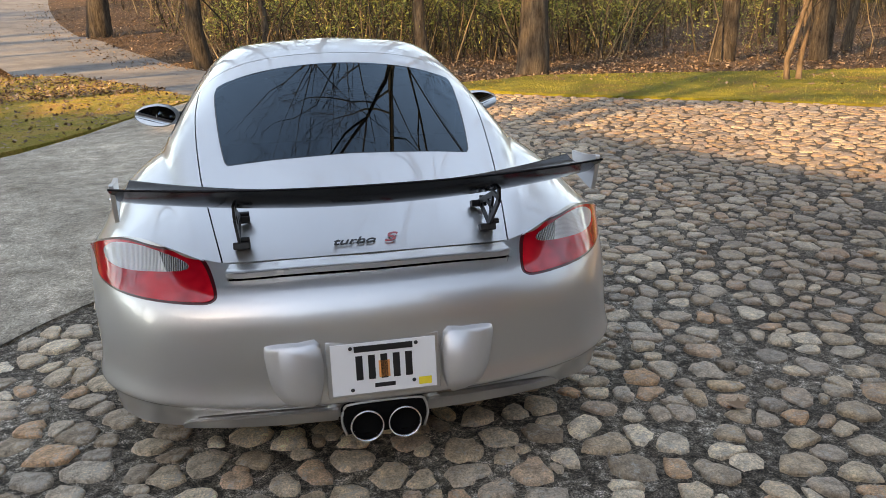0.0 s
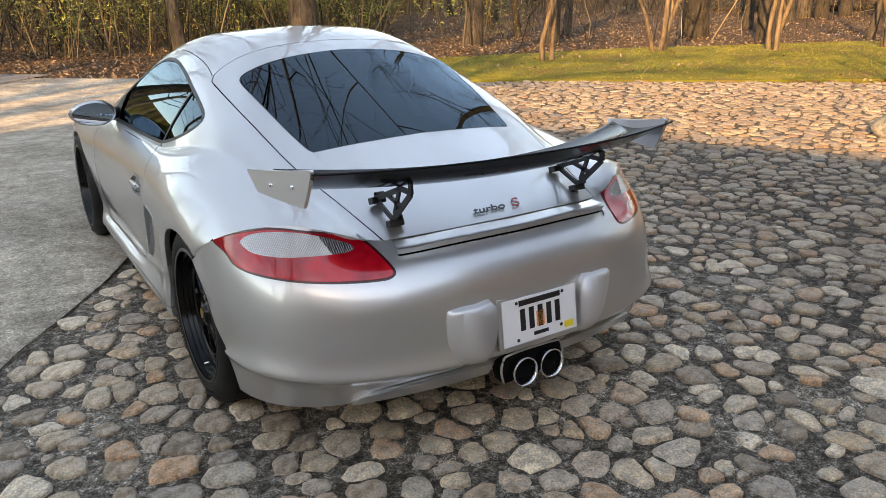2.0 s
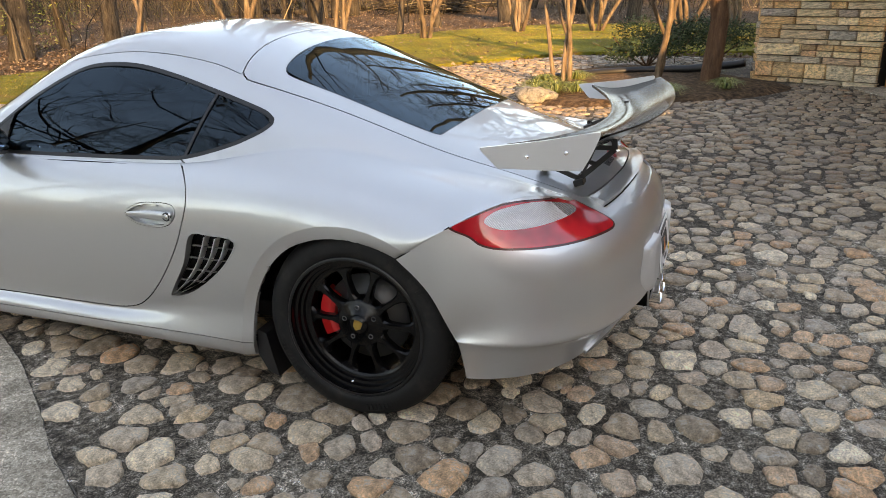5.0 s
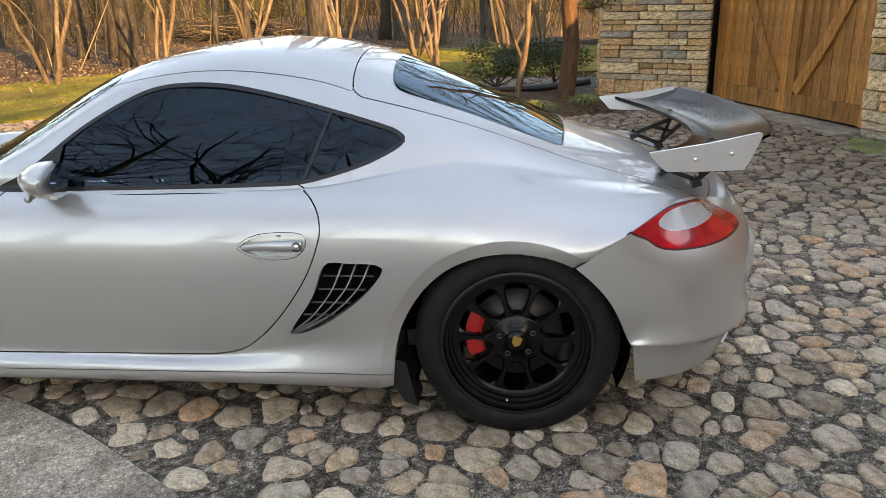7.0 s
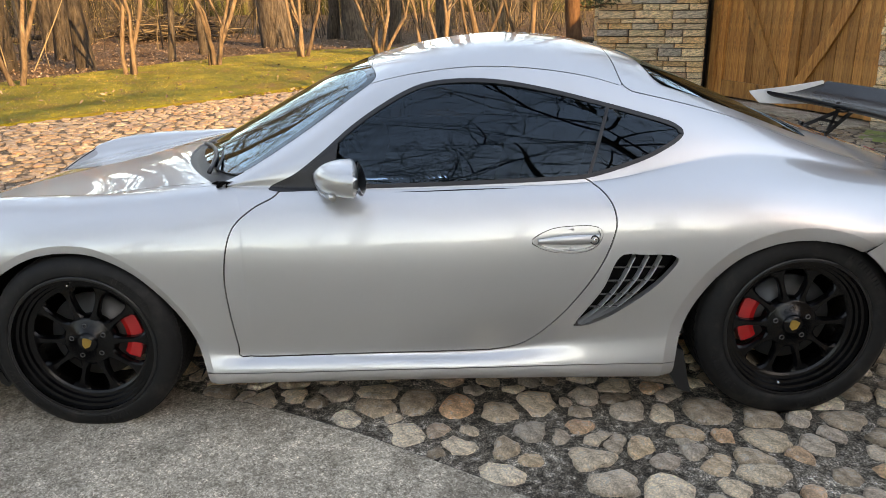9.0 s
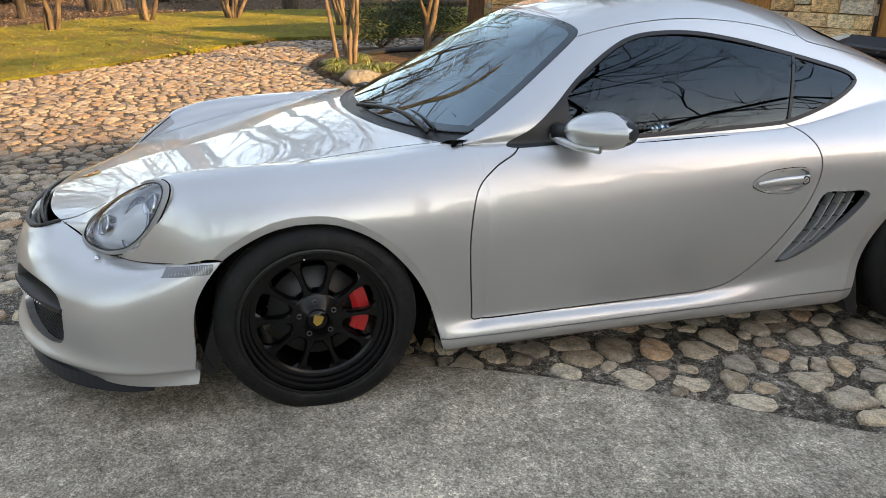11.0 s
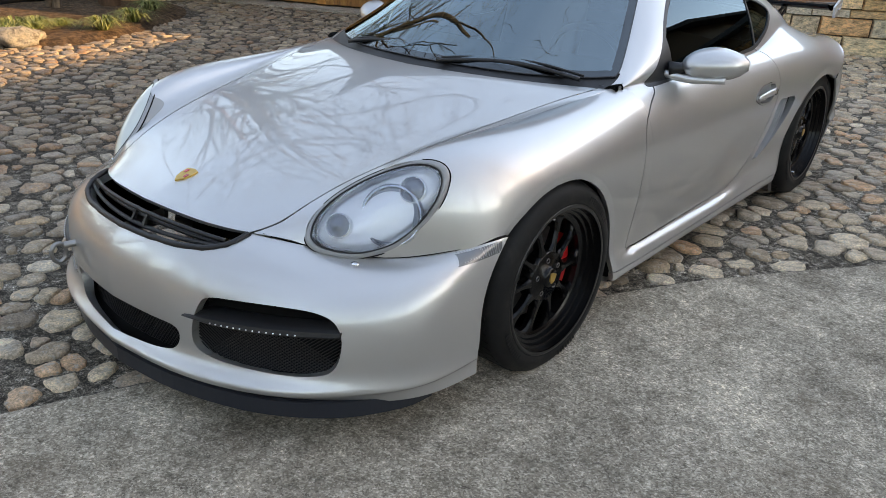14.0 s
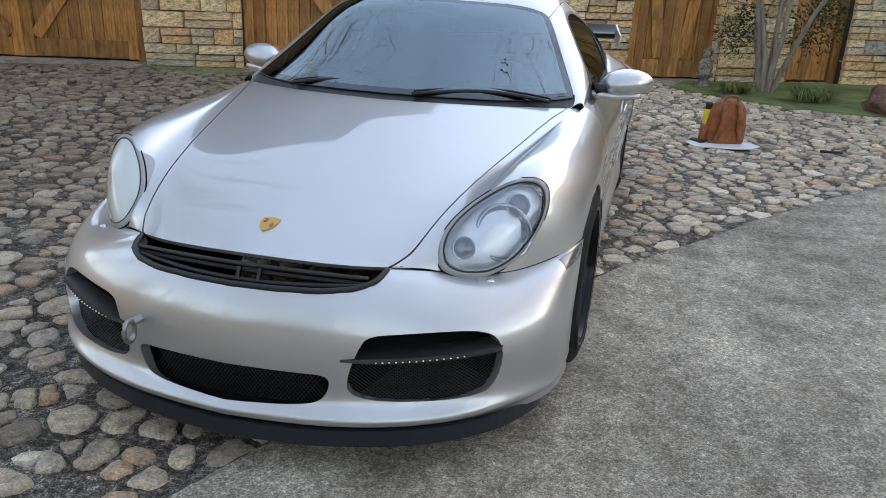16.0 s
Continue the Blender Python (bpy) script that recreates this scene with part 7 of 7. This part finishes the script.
# far woods
HAZE = mat("far_woods", (.12, .09, .06), 1.0, 0, 0)
v = coords(HAZE, (1, 1, .05))
c = ramp(HAZE, noise_tex(HAZE, v, 1.6, 6, .75), ((.35, (.012, .010, .007)), (.5, (.045, .037, .024)), (.65, (.125, .10, .06))))
paint(HAZE, mixc(HAZE, c, ramp(HAZE, noise_tex(HAZE, coords(HAZE), .25, 4), ((.45, (1, 1, 1)), (.60, (.8, 1.1, .45)))), .8, "MULTIPLY"))
bm = bmesh.new()
prev = None
r = random.Random(3)
for k in range(121):
    a = radians(-32 + 262 * k / 120)
    d = 66 + 3 * math.sin(k)
    h = 8.5 + r.uniform(-1.6, 1.6)
    cur = [bm.verts.new((d * math.cos(a), d * math.sin(a), z)) for z in (-1, h)]
    if prev:
        bm.faces.new((prev[0], cur[0], cur[1], prev[1]))
    prev = cur
tagged(part("backdrop", bm, HAZE), "distant brown winter woods closing the view", "backdrop", "", "structure")

# ---- small things on the court ----
TAN = mat("tan_leather", (.40, .125, .05), .5, 0, .4)
v = coords(TAN)
paint(TAN, ramp(TAN, noise_tex(TAN, v, 18, 5), ((.3, (.20, .05, .018)), (.6, (.36, .11, .04)), (.8, (.44, .16, .07)))))
bump(TAN, noise_tex(TAN, v, 90, 4), .3, .003)
PAPER = mat("white_paper", (.75, .76, .78), .7)
pack = thing("backpack", "upright tan leather backpack standing on white paper", "backpack", at=(-1.64, -3.10, .016))
pack.rotation_euler = (radians(-4), 0, radians(16))
pack.scale = (1.06, 1.05, 1.02)


def rounded(size, at, bevel, material, name, parent, label="", rot=(0, 0, 0), taper=1.0):
    bm = bmesh.new()
    box(bm, size, Matrix(), bevel)
    for v in bm.verts:
        k = taper + (1 - taper) * (.5 - v.co.z / size[2])
        v.co.x *= k
    ob = part(name, bm, material, parent, label, True)
    ob.matrix_basis = pose(*at, *rot)
    return ob


bm = bmesh.new()
pack_rows = []
for k, (z, w, d) in enumerate(((0, .130, .062), (.012, .150, .074), (.06, .156, .080), (.15, .152, .080), (.24, .140, .074), (.30, .126, .066), (.335, .106, .056), (.358, .078, .042), (.368, .040, .022))):
    pack_rows.append([bm.verts.new((w * math.copysign(abs(math.cos(a)) ** .55, math.cos(a)), d * math.copysign(abs(math.sin(a)) ** .55, math.sin(a)), z)) for a in (2 * math.pi * i / 28 for i in range(28))])
for a, b in zip(pack_rows, pack_rows[1:]):
    for i in range(28):
        bm.faces.new((a[i], a[(i + 1) % 28], b[(i + 1) % 28], b[i]))
bm.faces.new(pack_rows[-1])
bm.faces.new(pack_rows[0][::-1])
part("pack_body", bm, TAN, pack, "", True)
rounded((.25, .05, .16), (0, -.09, .10), .022, TAN, "front_pocket", pack)
rounded((.06, .07, .14), (.17, 0, .08), .02, TAN, "side_pocket", pack)
for x in (-.075, .075):
    bm = bmesh.new()
    pts = spline([(x * .6, .060, .345), (x * .85, .098, .27), (x * .95, .104, .15), (x * 1.45, .088, .04)], False, 5)
    rows = [[bm.verts.new((p[0] + dx, p[1] + dy, p[2])) for dx, dy in ((-.021, -.005), (.021, -.005), (.021, .007), (-.021, .007))] for p in pts]
    for a, b in zip(rows, rows[1:]):
        for k in range(4):
            bm.faces.new((a[k], a[(k + 1) % 4], b[(k + 1) % 4], b[k]))
    bm.faces.new(rows[0])
    bm.faces.new(rows[-1][::-1])
    part("strap", bm, TAN, pack, "tan shoulder strap", True)
bm = bmesh.new()
tube(bm, [tuple(p) for p in spline([(-.05, .03, .345), (-.04, .03, .395), (.04, .03, .395), (.05, .03, .345)], False, 5)], .011, 8)
part("grab_handle", bm, TAN, pack)
bm = bmesh.new()
prism(bm, [(-.22, -.10), (-.05, -.13), (.19, -.12), (.27, -.02), (.24, .13), (.02, .17), (-.16, .14), (-.26, .03)], Matrix.Translation((0, 0, 0)), .006)
paper = part("paper_sheet", bm, PAPER, None, "", False)
paper.matrix_basis = pose(-1.64, -3.02, .017, 0, 0, 12) @ Matrix.Diagonal((1.15, 1.1, 1, 1))
tagged(paper, "crumpled white paper lying on the cobbles", "paper")
bottle = thing("spray_can", "yellow and black can standing behind the backpack", "can", at=(-1.50, -3.28, .012))
bm = bmesh.new()
lathe(bm, [(.0001, 0), (.038, 0), (.04, .01), (.04, .23), (.036, .25), (.022, .262), (.0001, .262)], 24, pose(0, 0, 0, 0, -90, 0))
part("can_body", bm, YELLOW, bottle)
bm = bmesh.new()
lathe(bm, [(.0405, .07), (.0408, .075), (.0408, .12), (.0405, .125)], 24, pose(0, 0, 0, 0, -90, 0))
part("can_band", bm, INK, bottle, "black band")
bm = bmesh.new()
lathe(bm, [(.03, .25), (.032, .255), (.032, .30), (.028, .31), (.0001, .31)], 20, pose(0, 0, 0, 0, -90, 0))
part("can_cap", bm, INK, bottle, "black cap")
bm = bmesh.new()
box(bm, (.06, .13, .02), Matrix(), .006)
ob = part("sunglasses_case", bm, INK, None, "", False)
ob.matrix_basis = pose(-1.43, -3.03, .030, 0, 0, 40)
tagged(ob, "small black case lying on the paper", "case")
bm = bmesh.new()
tube(bm, [(-.09, 0, 0), (0, .012, 0), (.09, 0, 0)], .012, 8)
ob = part("pocket_torch", bm, INK)
ob.matrix_basis = pose(-2.50, -3.08, .024, 0, 0, 10)
tagged(ob, "slim black tool lying on the cobbles", "tool")
# dry leaves close to the camera's way
r = random.Random(9)


def single_leaf(x, y, size, turn):
    bm = bmesh.new()
    pts = [(0, -.5), (.14, -.28), (.42, -.30), (.30, -.05), (.46, .18), (.20, .16), (.0, .5), (-.2, .18), (-.46, .2), (-.3, -.04), (-.42, -.28), (-.14, -.27)]
    vs = [bm.verts.new((size * a, size * b, .16 * size * abs(a) * 2 + .002)) for a, b in pts]
    c = bm.verts.new((0, 0, 0))
    for i in range(12):
        bm.faces.new((vs[i], vs[(i + 1) % 12], c))
    ob = part("leaf", bm, LEAF, None, "", False)
    ob.matrix_basis = pose(x, y, .018, r.uniform(-8, 8), r.uniform(-8, 8), turn)
    return tagged(ob, "curled dry brown leaf on the cobbles", "leaf", "fallen leaves on the court")


single_leaf(1.315, -1.885, .085, 30)
for x, y in ((2.3, -.9), (3.1, .8), (-1.5, -1.9), (1.9, -3.1), (-.9, -3.4), (.35, 2.75)):
    single_leaf(x, y, r.uniform(.03, .05), r.uniform(0, 360))
# garden figure, shrub and boulder by the far doors
CAST = stone_like("cast_stone", object_random, ((0, (.18, .17, .15)), (1, (.24, .22, .19))), .9)
bm = bmesh.new()
lathe(bm, [(.0001, 0), (.13, 0), (.13, .05), (.08, .07), (.07, .16), (.13, .20), (.14, .23), (.10, .26), (.12, .33), (.11, .42), (.06, .47), (.05, .49), (.075, .53), (.07, .59), (.03, .62), (.0001, .625)], 20, pose(0, 0, 0, 0, -90, 0))
ob = part("garden_ornament", bm, CAST)
ob.location = (-1.62, -6.75, 0)
ob.scale = (.8, .8, .8)
tagged(ob, "weathered grey cast-stone garden ornament on the ground", "ornament")
bush = new("bare_shrub")
stm, lf = Mesh(), Mesh()
r = random.Random(77)
for k in range(7):
    a = 6.28 * k / 7
    d = Vector((math.cos(a) * .13, math.sin(a) * .13, 1)).normalized()
    p = Vector((.06 * math.cos(a), .06 * math.sin(a), 0))
    pts = [p]
    for j in range(6):
        d = (d + Vector((r.gauss(0, .12), r.gauss(0, .12), .03))).normalized()
        pts.append(pts[-1] + d * .36)
    stm.limb(pts, [.036, .033, .030, .026, .023, .018, .010], 9)
    for j in (3, 4, 5):
        grow(stm, pts[j], Vector((r.gauss(0, 1), r.gauss(0, 1), .8)).normalized(), .7, .010, 1, r, 4)
leaf_ball(lf, Vector((.42, -.15, .68)), .27, 420, .036, r)
leaf_ball(lf, Vector((.30, -.2, .92)), .20, 240, .036, r)
leaf_ball(lf, Vector((-.48, -.30, .82)), .34, 700, .036, r)
leaf_ball(lf, Vector((-.62, -.35, 1.05)), .26, 420, .036, r)
PALE_BARK = bark("pale_shrub_bark", (.20, .165, .135), (.46, .40, .34), 2.6, .35)
stm.object("stem", PALE_BARK, bush, "pale bare stems")
lf.object("leaves", GREEN, bush, "dark leaves")
bush.location = (-2.35, -6.55, 0)
tagged(bush, "pale-stemmed shrub with a few dark leaves", "shrub")
MOSS = mat("green_moss", (.12, .2, .04), .95, 0, .2)
v = coords(MOSS)
paint(MOSS, ramp(MOSS, noise_tex(MOSS, v, 2.2, 7, .75), ((.34, (.16, .15, .10)), (.46, (.20, .24, .11)), (.58, (.27, .33, .11)), (.72, (.38, .40, .17)))))
bump(MOSS, noise_tex(MOSS, v, 60, 5, .8), 1.0, .03)
for i, (x, y, s) in enumerate(((-2.70, -6.0, .44), (-1.9, -6.25, .34))):
    tuft(350 + i, x, y, .0, s, 200)
slab("side_bed", [(-1.2, -6.45), (-1.8, -5.95), (-2.6, -5.5), (-3.2, -5.35), (-4.4, -5.4), (-6.5, -6.5), (-6, -9), (-3.2, -8), (-1.4, -7.2)], .026, .06, MOSS, "green mossy strip before the doors", "lawn")
slab("pier_moss", [(5.1, -4.72), (4.6, -4.35), (3.9, -4.75), (4.05, -5.15)], .010, .04, MOSS, "green moss strip at the pier", "lawn")
bm = bmesh.new()
bmesh.ops.create_icosphere(bm, subdivisions=3, radius=1)
for v in bm.verts:
    n = noise.noise(v.co * 1.6) * .22
    v.co = Vector((v.co.x * (.55 + n), v.co.y * (.42 + n), max(v.co.z, -.3) * (.26 + n * .5)))
ob = part("boulder", bm, stone_like("boulder_stone", object_random, ((0, (.16, .09, .065)), (1, (.20, .11, .08))), .9, .4))
ob.location = (-3.75, -5.75, .05)
tagged(ob, "reddish brown boulder on the mossy strip", "rock")

bm = bmesh.new()
bmesh.ops.create_icosphere(bm, subdivisions=3, radius=1)
for v in bm.verts:
    n = noise.noise(v.co * 1.9 + Vector((3, 1, 2))) * .2
    v.co = Vector((v.co.x * (.20 + n * .4), v.co.y * (.26 + n * .4), max(v.co.z, -.4) * (.13 + n * .3)))
ob = part("edge_rock", bm, bpy.data.materials["cast_stone"])
ob.location = (6.22, -.02, .06)
tagged(ob, "flat grey rock at the tip of the planting bed", "rock")

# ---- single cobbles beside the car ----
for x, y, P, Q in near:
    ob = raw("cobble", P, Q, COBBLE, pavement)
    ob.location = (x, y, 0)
